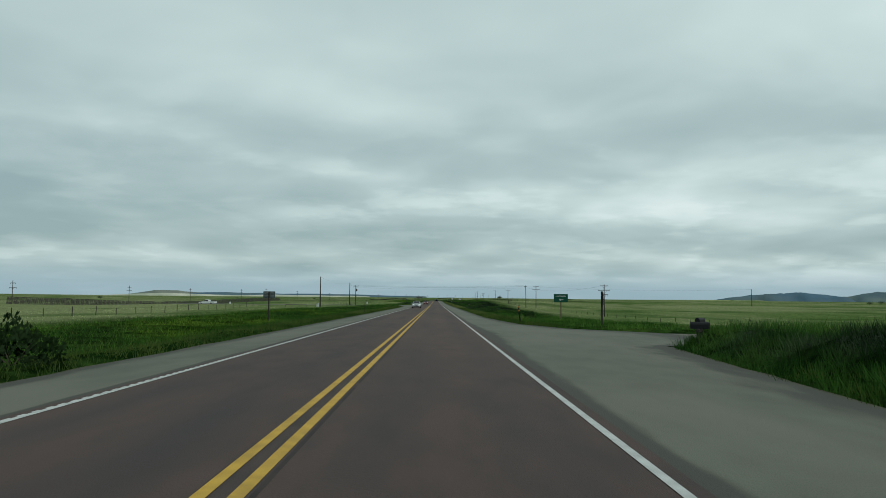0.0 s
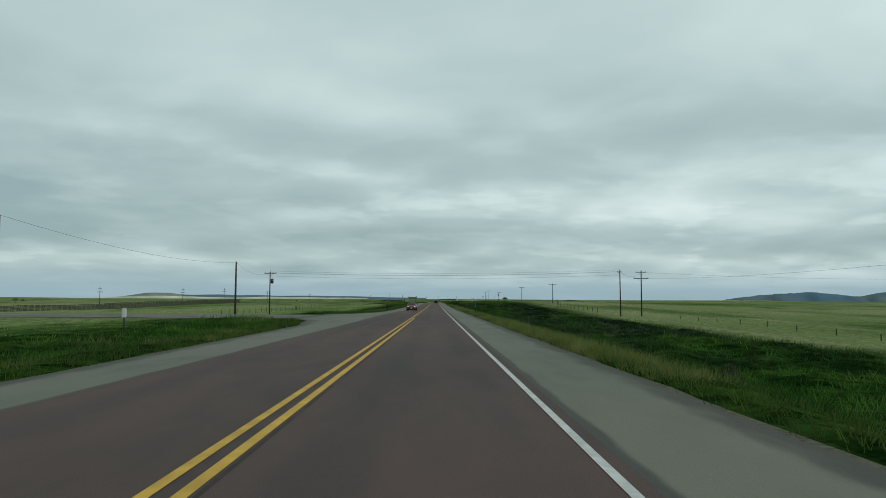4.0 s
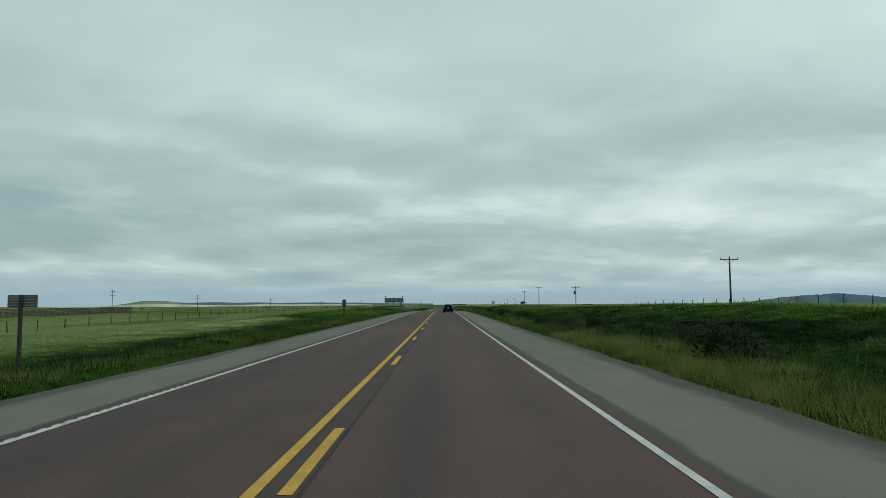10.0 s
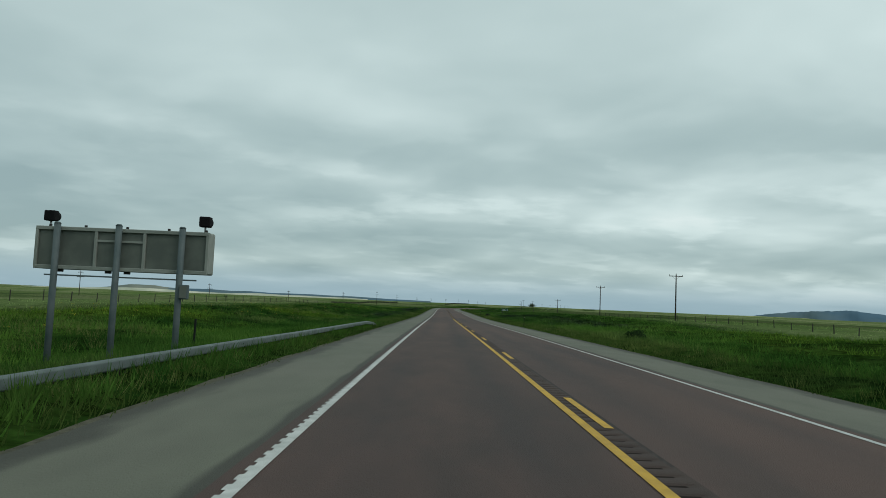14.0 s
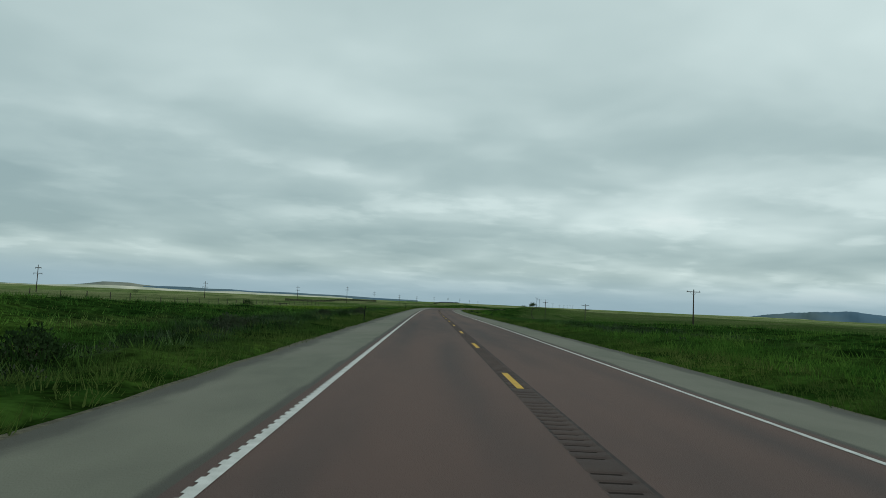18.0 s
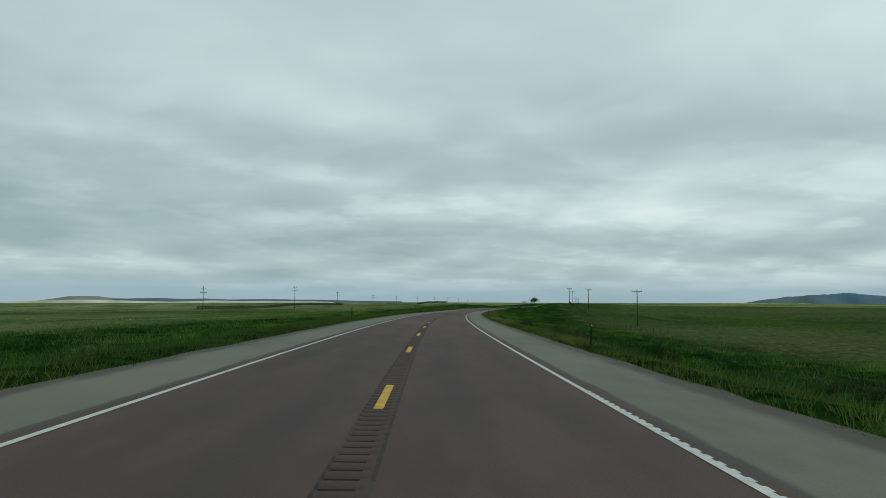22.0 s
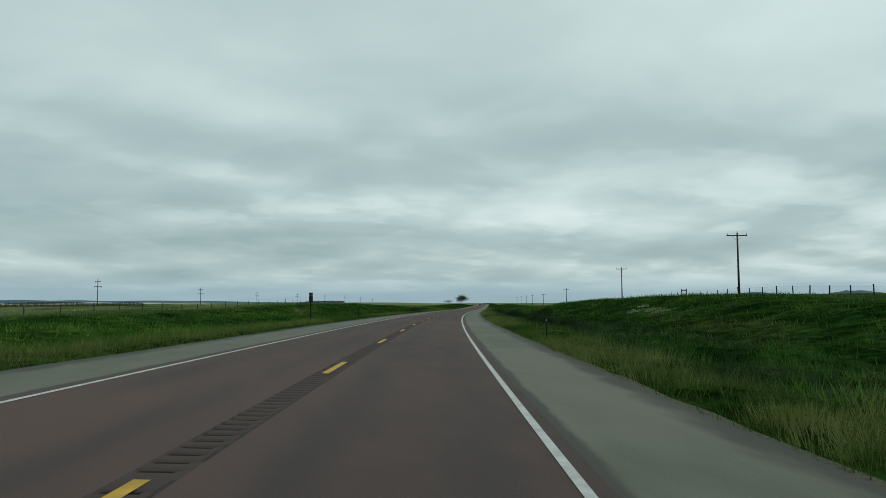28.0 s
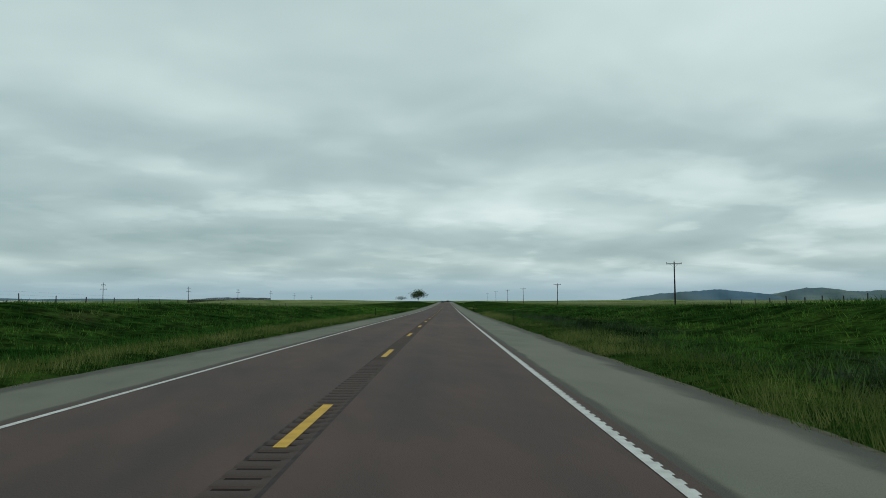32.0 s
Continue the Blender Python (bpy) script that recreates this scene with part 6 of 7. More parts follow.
def mailboxes():
    ob = thing("mailbox_stand", "black roadside mailboxes on a low wooden rail", "mailbox", stand(22.6, 10.15, -0.25, spin=62))
    boxed("rail", M["post_wood"], ob, 0, 0, 0.72, 1.1, 0.12, 0.09)
    for x in (-0.4, 0.4):
        boxed("post", M["post_wood"], ob, x, 0, 0.2, 0.10, 0.10, 1.1)
    for x, dz, sc, yaw in ((-0.27, 0.0, 1.05, 12), (0.22, -0.02, 1.1, 52), (0.0, 0.17, 0.85, 75)):
        bm = bmesh.new()
        w, d, h = 0.2 * sc, 0.52 * sc, 0.16 * sc
        pr = [(-w / 2, 0), (w / 2, 0), (w / 2, h * 0.7)] + [(w / 2 * math.cos(a), h * 0.7 + w / 2 * math.sin(a)) for a in np.linspace(0.3, 2.85, 7)] + [(-w / 2, h * 0.7)]
        a = [bm.verts.new((px, -d / 2, pz)) for px, pz in pr]
        b = [bm.verts.new((px, d / 2, pz)) for px, pz in pr]
        bm.faces.new(a[::-1])
        bm.faces.new(b)
        for i in range(len(pr)):
            j = (i + 1) % len(pr)
            bm.faces.new((a[i], a[j], b[j], b[i]))
        mm = Matrix.Translation((x, 0, 0.77 + dz)) @ Matrix.Rotation(radians(yaw), 4, "Z")
        bmesh.ops.transform(bm, matrix=mm, verts=bm.verts)
        body = part("mailbox", bm, M["mail_black"], ob, "black steel mailbox with rounded top")
        q = boxed("door", M["mail_black"], body, 0, 0, 0, w * 0.9, 0.012, h * 1.1)
        q.matrix_basis = mm @ Matrix.Translation((0, -d / 2 - 0.008, h * 0.6))
        q = boxed("flag", M["lamp_red"], body, 0, 0, 0, 0.012, 0.12, 0.05)
        q.matrix_basis = mm @ Matrix.Translation((w / 2 + 0.01, -d * 0.2, h * 0.8))


mailboxes()

# vehicles --------------------------------------------------------------------------------


class Shape:
    """Side view and plan of a car body, front at +y, by interpolation."""

    def __init__(self, low, belt, half, roof, roof_half, cabin):
        self.tab = dict(low=low, belt=belt, half=half, roof=roof, roof_half=roof_half)
        self.cabin = cabin

    def get(self, key, y):
        t = self.tab[key]
        return float(np.interp(y, [p[0] for p in t], [p[1] for p in t]))


def loft(rows, caps=True):
    bm = bmesh.new()
    vs = [[bm.verts.new(p) for p in r] for r in rows]
    for a, b in zip(vs, vs[1:]):
        for i in range(len(a) - 1):
            bm.faces.new((a[i], a[i + 1], b[i + 1], b[i]))
    if caps:
        bm.faces.new(vs[0])
        bm.faces.new(vs[-1][::-1])
    bmesh.ops.recalc_face_normals(bm, faces=bm.faces)
    return bm


def lower_rows(sh, ys):
    rows = []
    for y in ys:
        w, lo, be = sh.get("half", y), sh.get("low", y), sh.get("belt", y)
        h = be - lo
        half = [(0.0, lo), (w * 0.86, lo), (w * 0.965, lo + 0.10 * h), (w, lo + 0.34 * h), (w * 0.995, lo + 0.60 * h), (w * 0.965, lo + 0.86 * h), (w * 0.90, be - 0.012), (w * 0.55, be + 0.02), (0.0, be + 0.028)]
        rows.append([(x, y, z) for x, z in half] + [(-x, y, z) for x, z in half[-2:0:-1]] + [(0.0, y, lo)])
    return rows


def side_point(sh, y, v, sgn, out=0.0):
    """On the cabin's flank: v from belt (0) to roof edge (1)."""
    w0, w1 = sh.get("half", y) * 0.905, sh.get("roof_half", y)
    z0, z1 = sh.get("belt", y) - 0.01, sh.get("roof", y) - 0.05
    z1 = max(z1, z0 + 0.01)
    x = w0 + (w1 - w0) * v
    return (sgn * (x + out), y, z0 + (z1 - z0) * v + out * 0.25)


def cabin_rows(sh, ys):
    rows = []
    for y in ys:
        r = []
        for v in (0, 0.35, 0.7, 1.0):
            r.append(side_point(sh, y, v, 1))
        w, z = sh.get("roof_half", y), max(sh.get("roof", y), sh.get("belt", y) + 0.01)
        r += [(w * 0.86, y, z - 0.012), (w * 0.4, y, z + 0.008), (0, y, z + 0.014)]
        rows.append(r + [(-x, q, zz) for x, q, zz in r[-2::-1]])
    return rows


def side_window(sh, y0, y1, v0, v1, sgn, out=0.008, slant0=0.0, slant1=0.0):
    bm = bmesh.new()
    n, k = 7, 4
    g = []
    for i in range(n):
        row = []
        for j in range(k):
            v = v0 + (v1 - v0) * j / (k - 1)
            a, b = y0 + slant0 * v, y1 + slant1 * v
            y = a + (b - a) * i / (n - 1)
            row.append(bm.verts.new(side_point(sh, y, v, sgn, out)))
        g.append(row)
    for i in range(n - 1):
        for j in range(k - 1):
            bm.faces.new((g[i][j], g[i + 1][j], g[i + 1][j + 1], g[i][j + 1]))
    bmesh.ops.recalc_face_normals(bm, faces=bm.faces)
    return bm


def top_window(sh, y0, y1, u, out=0.010):
    """Windscreen or rear glass on the sloping top of the cabin."""
    bm = bmesh.new()
    n, k = 6, 9
    g = []
    for i in range(n):
        y = y0 + (y1 - y0) * i / (n - 1)
        w, z = sh.get("roof_half", y), sh.get("roof", y)
        row = []
        for j in range(k):
            q = -1 + 2 * j / (k - 1)
            row.append(bm.verts.new((q * w * u, y, z + 0.014 - 0.026 * abs(q) ** 2.5 + out)))
        g.append(row)
    for i in range(n - 1):
        for j in range(k - 1):
            bm.faces.new((g[i][j], g[i][j + 1], g[i + 1][j + 1], g[i + 1][j]))
    bmesh.ops.recalc_face_normals(bm, faces=bm.faces)
    return bm


def wheel(parent, x, y, r, width=0.2):
    sgn = 1 if x > 0 else -1
    bm = bmesh.new()
    prof = [(0.62, -0.5), (0.93, -0.5), (1.0, -0.36), (1.0, 0.36), (0.93, 0.5), (0.66, 0.5)]
    seg = 22
    rings = []
    for k in range(seg):
        a = 2 * math.pi * k / seg
        rings.append([bm.verts.new((x + q * width * sgn, y + r * p * math.cos(a), r + r * p * math.sin(a))) for p, q in prof])
    for k in range(seg):
        a, b = rings[k], rings[(k + 1) % seg]
        for i in range(len(prof) - 1):
            bm.faces.new((a[i], a[i + 1], b[i + 1], b[i]))
    bmesh.ops.recalc_face_normals(bm, faces=bm.faces)
    holder = part("wheel", bm, M["tyre"], parent, shade=True)
    bm = bmesh.new()
    xo = x + sgn * width * 0.40
    rod(bm, (x, y, r), (xo - sgn * 0.03, y, r), r * 0.66, r * 0.66, 20)
    part("hub", bm, M["trim"], holder)
    bm = bmesh.new()
    for k in range(7):
        a = 2 * math.pi * k / 7 + 0.2
        m = Matrix.Translation((xo, y, r)) @ Matrix.Rotation(a, 4, "X")
        box(bm, 0, 0, r * 0.34, 0.02, r * 0.17, r * 0.62, m=m)
    rod(bm, (xo - sgn * 0.02, y, r), (xo + sgn * 0.015, y, r), r * 0.16, r * 0.14, 12)
    for k in range(20):
        a0, a1 = 2 * math.pi * k / 20, 2 * math.pi * (k + 1) / 20
        rod(bm, (xo, y + r * 0.63 * math.cos(a0), r + r * 0.63 * math.sin(a0)), (xo, y + r * 0.63 * math.cos(a1), r + r * 0.63 * math.sin(a1)), r * 0.04, seg=5)
    part("rim", bm, M["rim"], holder, "silver alloy rim")
    return holder


def arch(parent, x, y, r):
    sgn = 1 if x > 0 else -1
    bm = bmesh.new()
    c = bm.verts.new((x, y, r))
    ring = [bm.verts.new((x, y + r * 1.17 * math.cos(a), r + r * 1.17 * math.sin(a))) for a in np.linspace(-0.25, math.pi + 0.25, 20)]
    for a, b in zip(ring, ring[1:]):
        bm.faces.new((c, a, b) if sgn > 0 else (c, b, a))
    return part("wheel_arch", bm, M["trim"], parent, "black wheel arch")


def mirror(parent, sh, y, paint):
    for sgn in (-1, 1):
        x = sh.get("half", y) * 0.93
        bm = bmesh.new()
        box(bm, sgn * (x + 0.09), y, sh.get("belt", y) + 0.09, 0.17, 0.10, 0.115, bevel=0.035)
        q = part("wing_mirror", bm, paint, parent, shade=False)
        boxed("mirror_glass", M["chrome"], q, sgn * (x + 0.09), y - 0.053, sh.get("belt", y) + 0.09, 0.13, 0.006, 0.08)
        rodded("mirror_stalk", M["trim"], q, (sgn * (x - 0.03), y, sh.get("belt", y) + 0.03), (sgn * (x + 0.06), y, sh.get("belt", y) + 0.06), 0.025, seg=6)


def quad_patch(pts, mat, parent, name, label="", depth=0.02, axis=(0, -1, 0)):
    """A thick lamp or panel through the given outline."""
    bm = bmesh.new()
    v = [bm.verts.new(p) for p in pts]
    f = bm.faces.new(v)
    r = bmesh.ops.extrude_face_region(bm, geom=[f])
    bmesh.ops.translate(bm, vec=Vector(axis) * depth, verts=[q for q in r["geom"] if isinstance(q, bmesh.types.BMVert)])
    bmesh.ops.recalc_face_normals(bm, faces=bm.faces)
    return part(name, bm, mat, parent, label)


def car_body(ob, sh, paint, y_front, y_rear, axles, r, ys_extra=()):
    ys = sorted(set(np.round(np.concatenate([np.linspace(y_rear, y_front, 34), [y_rear + 0.03, y_front - 0.03]]), 3)))
    body = part("body", loft(lower_rows(sh, ys)), paint, ob, "glossy painted body", True)
    c0, c1 = sh.cabin
    part("cabin", loft(cabin_rows(sh, np.linspace(c0, c1, 26)), True), paint, ob, shade=True)
    for y in axles:
        for sgn in (-1, 1):
            w = sh.get("half", y)
            arch(ob, sgn * (w + 0.004), y, r)
            wheel(ob, sgn * (w - 0.085), y, r)
    lo = bmesh.new()
    box(lo, 0, (y_front + y_rear) / 2, 0.22, sh.get("half", 0) * 1.7, (y_front - y_rear) * 0.86, 0.14)
    part("underbody", lo, M["trim"], ob)
    return body


def finish(ob, m):
    """Bring the car to scale and set it down."""
    ob.matrix_basis = m @ Matrix.Diagonal((SIZE, SIZE, SIZE, 1))


def plate_with_bars(ob, y, z, sgn, mat=None, w=0.31, h=0.16):
    p = boxed("number_plate", mat or M["plate"], ob, 0, y, z, w, 0.014, h)
    for k in range(6):
        boxed("bar", M["sign_black"], p, (k - 2.5) * 0.042, y + sgn * 0.010, z, 0.026, 0.006, 0.07)
    return p


def hatchback():
    sh = Shape(low=[(-2.23, 0.42), (-2.0, 0.26), (0, 0.20), (1.9, 0.22), (2.2, 0.32)],
               belt=[(-2.23, 0.98), (-2.05, 1.06), (-1.6, 1.05), (-0.6, 1.0), (0.6, 0.95), (1.2, 0.93), (1.7, 0.82), (2.05, 0.68), (2.2, 0.56)],
               half=[(-2.23, 0.74), (-2.1, 0.80), (-1.6, 0.862), (0, 0.872), (1.4, 0.865), (1.85, 0.78), (2.08, 0.62), (2.2, 0.42)],
               roof=[(-2.16, 1.06), (-2.06, 1.16), (-1.95, 1.235), (-1.5, 1.335), (-0.9, 1.43), (-0.25, 1.49), (0.05, 1.485), (0.4, 1.40), (0.8, 1.22), (1.2, 1.02), (1.42, 0.92)],
               roof_half=[(-2.16, 0.66), (-1.9, 0.60), (-1.0, 0.585), (0, 0.585), (0.5, 0.61), (1.0, 0.68), (1.42, 0.74)], cabin=(-2.16, 1.40))
    ob = thing("hatchback_car", "glossy navy blue hatchback car on the highway", "car")
    car_body(ob, sh, M["navy"], 2.2, -2.23, (1.32, -1.38), 0.315)
    for sgn in (-1, 1):
        part("side_window", side_window(sh, -0.12, 0.72, 0.10, 0.92, sgn, slant1=-0.50), M["glass"], ob, "dark tinted glass", True)
        part("side_window", side_window(sh, -0.96, -0.19, 0.10, 0.92, sgn, slant0=0.10), M["glass"], ob, "dark tinted glass", True)
        part("quarter_window", side_window(sh, -1.55, -1.0, 0.16, 0.88, sgn, slant0=0.35, slant1=0.10), M["glass"], ob, "dark tinted glass", True)
        for y in (0.78, -0.28):
            x, yy, z = side_point(sh, y, 0, sgn, 0.0)
            boxed("door_handle", M["navy"], ob, sgn * (sh.get("half", y) + 0.012), y - 0.35, sh.get("belt", y) - 0.11, 0.03, 0.19, 0.035, bevel=0.008)
        boxed("door_seam", M["trim"], ob, sgn * (sh.get("half", 0) + 0.001), -0.01, 0.62, 0.008, 0.012, 0.56)
        boxed("door_seam", M["trim"], ob, sgn * (sh.get("half", 1.0) + 0.001), 0.98, 0.60, 0.008, 0.012, 0.5)
        boxed("sill", M["trim"], ob, sgn * (sh.get("half", 0) - 0.005), 0, 0.25, 0.03, 2.0, 0.07)
        # tail lamps
        x0, x1 = 0.60, 0.79
        lamp = quad_patch([(sgn * 0.775, -2.115, 1.06), (sgn * 0.80, -2.105, 0.70), (sgn * 0.60, -2.215, 0.74), (sgn * 0.64, -2.205, 1.03)], M["lamp_clear"], ob, "tail_lamp", "clear and red upright tail lamp", 0.05)
        quad_patch([(sgn * 0.80, -2.150, 1.03), (sgn * 0.815, -2.140, 0.86), (sgn * 0.70, -2.225, 0.88), (sgn * 0.70, -2.225, 1.02)], M["lamp_red"], lamp, "brake_lens", "red lens", 0.035)
        quad_patch([(sgn * 0.66, 1.90, 0.69), (sgn * 0.72, 1.62, 0.78), (sgn * 0.58, 1.78, 0.79), (sgn * 0.45, 2.02, 0.66)], M["lamp_clear"], ob, "head_lamp", "clear swept head lamp", 0.03, (0, 0.3, 0.6))
        boxed("reflector", M["lamp_red"], ob, sgn * 0.56, -2.235, 0.47, 0.16, 0.02, 0.035)
    part("windscreen", top_window(sh, 0.20, 1.36, 0.93), M["glass"], ob, "dark raked windscreen")
    part("rear_window", top_window(sh, -1.90, -0.95, 0.93), M["glass"], ob, "dark rear hatch glass")
    quad_patch([(-0.60, -2.165, 1.05), (0.60, -2.165, 1.05), (0.57, -2.085, 1.17), (-0.57, -2.085, 1.17)], M["glass"], ob, "lower_rear_window", "dark upright rear glass", 0.012)
    boxed("spoiler", M["navy"], ob, 0, -2.03, 1.225, 1.30, 0.16, 0.045, bevel=0.015)
    rodded("rear_wiper", M["trim"], ob, (-0.05, -1.70, 1.335), (-0.45, -1.92, 1.285), 0.014, seg=5)
    rodded("aerial", M["trim"], ob, (0.05, -1.15, 1.41), (0.05, -1.33, 1.60), 0.012, 0.004, 6)
    boxed("bumper", M["navy"], ob, 0, -2.20, 0.50, 1.46, 0.12, 0.24, bevel=0.04)
    boxed("diffuser", M["trim"], ob, 0, -2.18, 0.33, 1.2, 0.12, 0.16, bevel=0.03)
    boxed("plate_recess", M["trim"], ob, 0, -2.236, 0.80, 0.52, 0.016, 0.2)
    plate_with_bars(ob, -2.25, 0.79, -1, M["panel_grey"])
    bm = bmesh.new()
    for k in range(16):
        a0, a1 = 2 * math.pi * k / 16, 2 * math.pi * (k + 1) / 16
        rod(bm, (0.075 * math.cos(a0), -2.245, 0.95 + 0.05 * math.sin(a0)), (0.075 * math.cos(a1), -2.245, 0.95 + 0.05 * math.sin(a1)), 0.008, seg=4)
    part("badge", bm, M["chrome"], ob, "plain chrome oval badge")
    for x, w in ((-0.42, 0.16), (0.48, 0.08)):
        boxed("badge_bar", M["chrome"], ob, x, -2.225, 0.93, w, 0.02, 0.018)
    mirror(ob, sh, 0.56, M["navy"])
    return ob


def sedan(name, label, paint, roof_rack=False, lit=True, hood_lip=0.0):
    sh = Shape(low=[(-2.23, 0.36), (-2.0, 0.25), (0, 0.20), (1.9, 0.20), (2.23, 0.24)],
               belt=[(-2.23, 0.92), (-2.1, 0.97), (-1.5, 0.98), (-0.6, 0.94), (0.6, 0.90), (1.1, 0.90), (1.7, 0.83), (2.08, 0.73), (2.23, 0.62)],
               half=[(-2.23, 0.70), (-2.05, 0.80), (-1.5, 0.87), (0, 0.885), (1.4, 0.875), (1.9, 0.82), (2.12, 0.72), (2.23, 0.58)],
               roof=[(-1.75, 0.99), (-1.35, 1.15), (-0.95, 1.28), (-0.5, 1.345), (0.0, 1.36), (0.25, 1.33), (0.7, 1.13), (1.18, 0.90)],
               roof_half=[(-1.75, 0.72), (-1.0, 0.60), (0, 0.585), (0.5, 0.63), (1.18, 0.75)], cabin=(-1.75, 1.17))
    ob = thing(name, label, "car")
    car_body(ob, sh, paint, 2.23, -2.23, (1.36, -1.28), 0.315)
    for sgn in (-1, 1):
        part("side_window", side_window(sh, -0.02, 0.86, 0.10, 0.92, sgn, slant1=-0.58), M["glass"], ob, "dark side glass")
        part("side_window", side_window(sh, -0.98, -0.10, 0.10, 0.92, sgn, slant0=0.12), M["glass"], ob, "dark side glass")
        part("quarter_window", side_window(sh, -1.40, -1.06, 0.14, 0.80, sgn, slant0=0.34, slant1=0.12), M["glass"], ob, "dark side glass")
        for y in (0.42, -0.62):
            boxed("door_handle", paint, ob, sgn * (sh.get("half", y) + 0.012), y - 0.3, sh.get("belt", y) - 0.12, 0.03, 0.19, 0.035, bevel=0.008)
        for y in (-0.05, 0.95):
            boxed("door_seam", M["trim"], ob, sgn * (sh.get("half", y) + 0.001), y, 0.62, 0.008, 0.012, 0.52)
        boxed("side_moulding", paint, ob, sgn * (sh.get("half", 0) + 0.004), -0.05, 0.50, 0.02, 1.9, 0.05)
        head = quad_patch([(sgn * 0.74, 2.08, 0.60), (sgn * 0.78, 1.90, 0.72), (sgn * 0.50, 2.10, 0.75), (sgn * 0.46, 2.20, 0.62)], M["lamp_clear"], ob, "head_lamp", "clear head lamp unit", 0.045, (0, 1, 0.1))
        if lit:
            rodded("bulb", M["headlight"], head, (sgn * 0.58, 2.19, 0.675), (sgn * 0.58, 2.225, 0.675), 0.042, 0.038, 10, "lit headlight")
        quad_patch([(sgn * 0.64, -2.225, 0.98), (sgn * 0.80, -2.10, 0.95), (sgn * 0.80, -2.10, 0.72), (sgn * 0.62, -2.225, 0.72)], M["lamp_red"], ob, "tail_lamp", "red tail lamp", 0.03)
        boxed("fog_lamp", M["lamp_clear"], ob, sgn * 0.60, 2.165, 0.34, 0.16, 0.06, 0.07, bevel=0.01)
    part("windscreen", top_window(sh, 0.16, 1.14, 0.93), M["windscreen"], ob, "raked dark windscreen")
    part("rear_window", top_window(sh, -1.68, -0.92, 0.90), M["glass"], ob, "dark rear glass")
    boxed("lower_grille", M["trim"], ob, 0, 2.19, 0.33, 1.0, 0.08, 0.15, bevel=0.02)
    g = boxed("grille", M["trim"], ob, 0, 2.235, 0.64, 0.62, 0.05, 0.15, bevel=0.02)
    for k in range(4):
        boxed("grille_bar", M["trim"], g, 0, 2.265, 0.58 + k * 0.038, 0.60, 0.012, 0.014)
    bm = bmesh.new()
    box(bm, 0, 0, 0, 0.30, 0.012, 0.022, m=Matrix.Translation((0, 2.275, 0.64)) @ Matrix.Rotation(radians(24), 4, "Y"))
    part("grille_slash", bm, M["chrome"], g, "bright diagonal bar")
    for z in (0.562, 0.718):
        boxed("grille_frame", M["chrome"], g, 0, 2.262, z, 0.64, 0.016, 0.014)
    plate_with_bars(ob, 2.265, 0.45, 1, w=0.32, h=0.16)
    mirror(ob, sh, 0.80, paint)
    for sgn in (-1, 1):
        rodded("wiper", M["trim"], ob, (sgn * 0.1 - 0.25, 1.12, 0.945), (sgn * 0.1 + 0.2, 0.95, 1.03), 0.010, seg=4)
    if roof_rack:
        for y in (0.0, -0.75):
            q = boxed("rack_bar", M["trim"], ob, 0, y, 1.455, 1.25, 0.06, 0.04, bevel=0.01)
            for sgn in (-1, 1):
                boxed("rack_foot", M["trim"], q, sgn * 0.55, y, 1.39, 0.06, 0.08, 0.11)
    return ob


def pickup():
    ob = thing("pickup_truck", "white crew-cab pickup truck parked beyond the fence", "pickup truck")
    sh = Shape(low=[(-2.9, 0.55), (0, 0.42), (2.6, 0.42), (2.9, 0.5)], belt=[(-2.9, 1.20), (-0.6, 1.22), (1.2, 1.20), (1.9, 1.13), (2.75, 1.04), (2.9, 0.98)],
               half=[(-2.9, 0.95), (2.3, 0.97), (2.75, 0.92), (2.9, 0.86)], roof=[(-0.75, 1.62), (-0.62, 1.80), (0.0, 1.86), (0.55, 1.84), (0.9, 1.66), (1.5, 1.24)],
               roof_half=[(-0.75, 0.74), (0, 0.74), (1.5, 0.84)], cabin=(-0.75, 1.48))
    car_body(ob, sh, M["white_car"], 2.9, -2.9, (1.95, -1.75), 0.40)
    for sgn in (-1, 1):
        part("side_window", side_window(sh, 0.32, 1.15, 0.12, 0.92, sgn, slant1=-0.5), M["glass"], ob, "dark side glass")
        part("side_window", side_window(sh, -0.55, 0.22, 0.12, 0.92, sgn), M["glass"], ob, "dark side glass")
        quad_patch([(sgn * 0.86, 2.80, 0.78), (sgn * 0.92, 2.6, 1.0), (sgn * 0.62, 2.86, 0.98), (sgn * 0.62, 2.88, 0.78)], M["lamp_clear"], ob, "head_lamp", "", 0.04, (0, 1, 0))
        boxed("bed_rail", M["white_car"], ob, sgn * 0.88, -1.85, 1.25, 0.10, 2.1, 0.07, bevel=0.01)
        boxed("tail_lamp", M["lamp_red"], ob, sgn * 0.88, -2.91, 1.0, 0.12, 0.03, 0.28)
    part("windscreen", top_window(sh, 0.62, 1.46, 0.92), M["glass"], ob, "dark windscreen")
    boxed("bed_floor", M["trim"], ob, 0, -1.85, 1.235, 1.62, 2.0, 0.02)
    boxed("bumper", M["chrome"], ob, 0, -2.95, 0.62, 1.8, 0.12, 0.18, bevel=0.03)
    boxed("grille", M["trim"], ob, 0, 2.9, 0.86, 1.1, 0.05, 0.24)
    mirror(ob, sh, 1.05, M["trim"])
    return ob


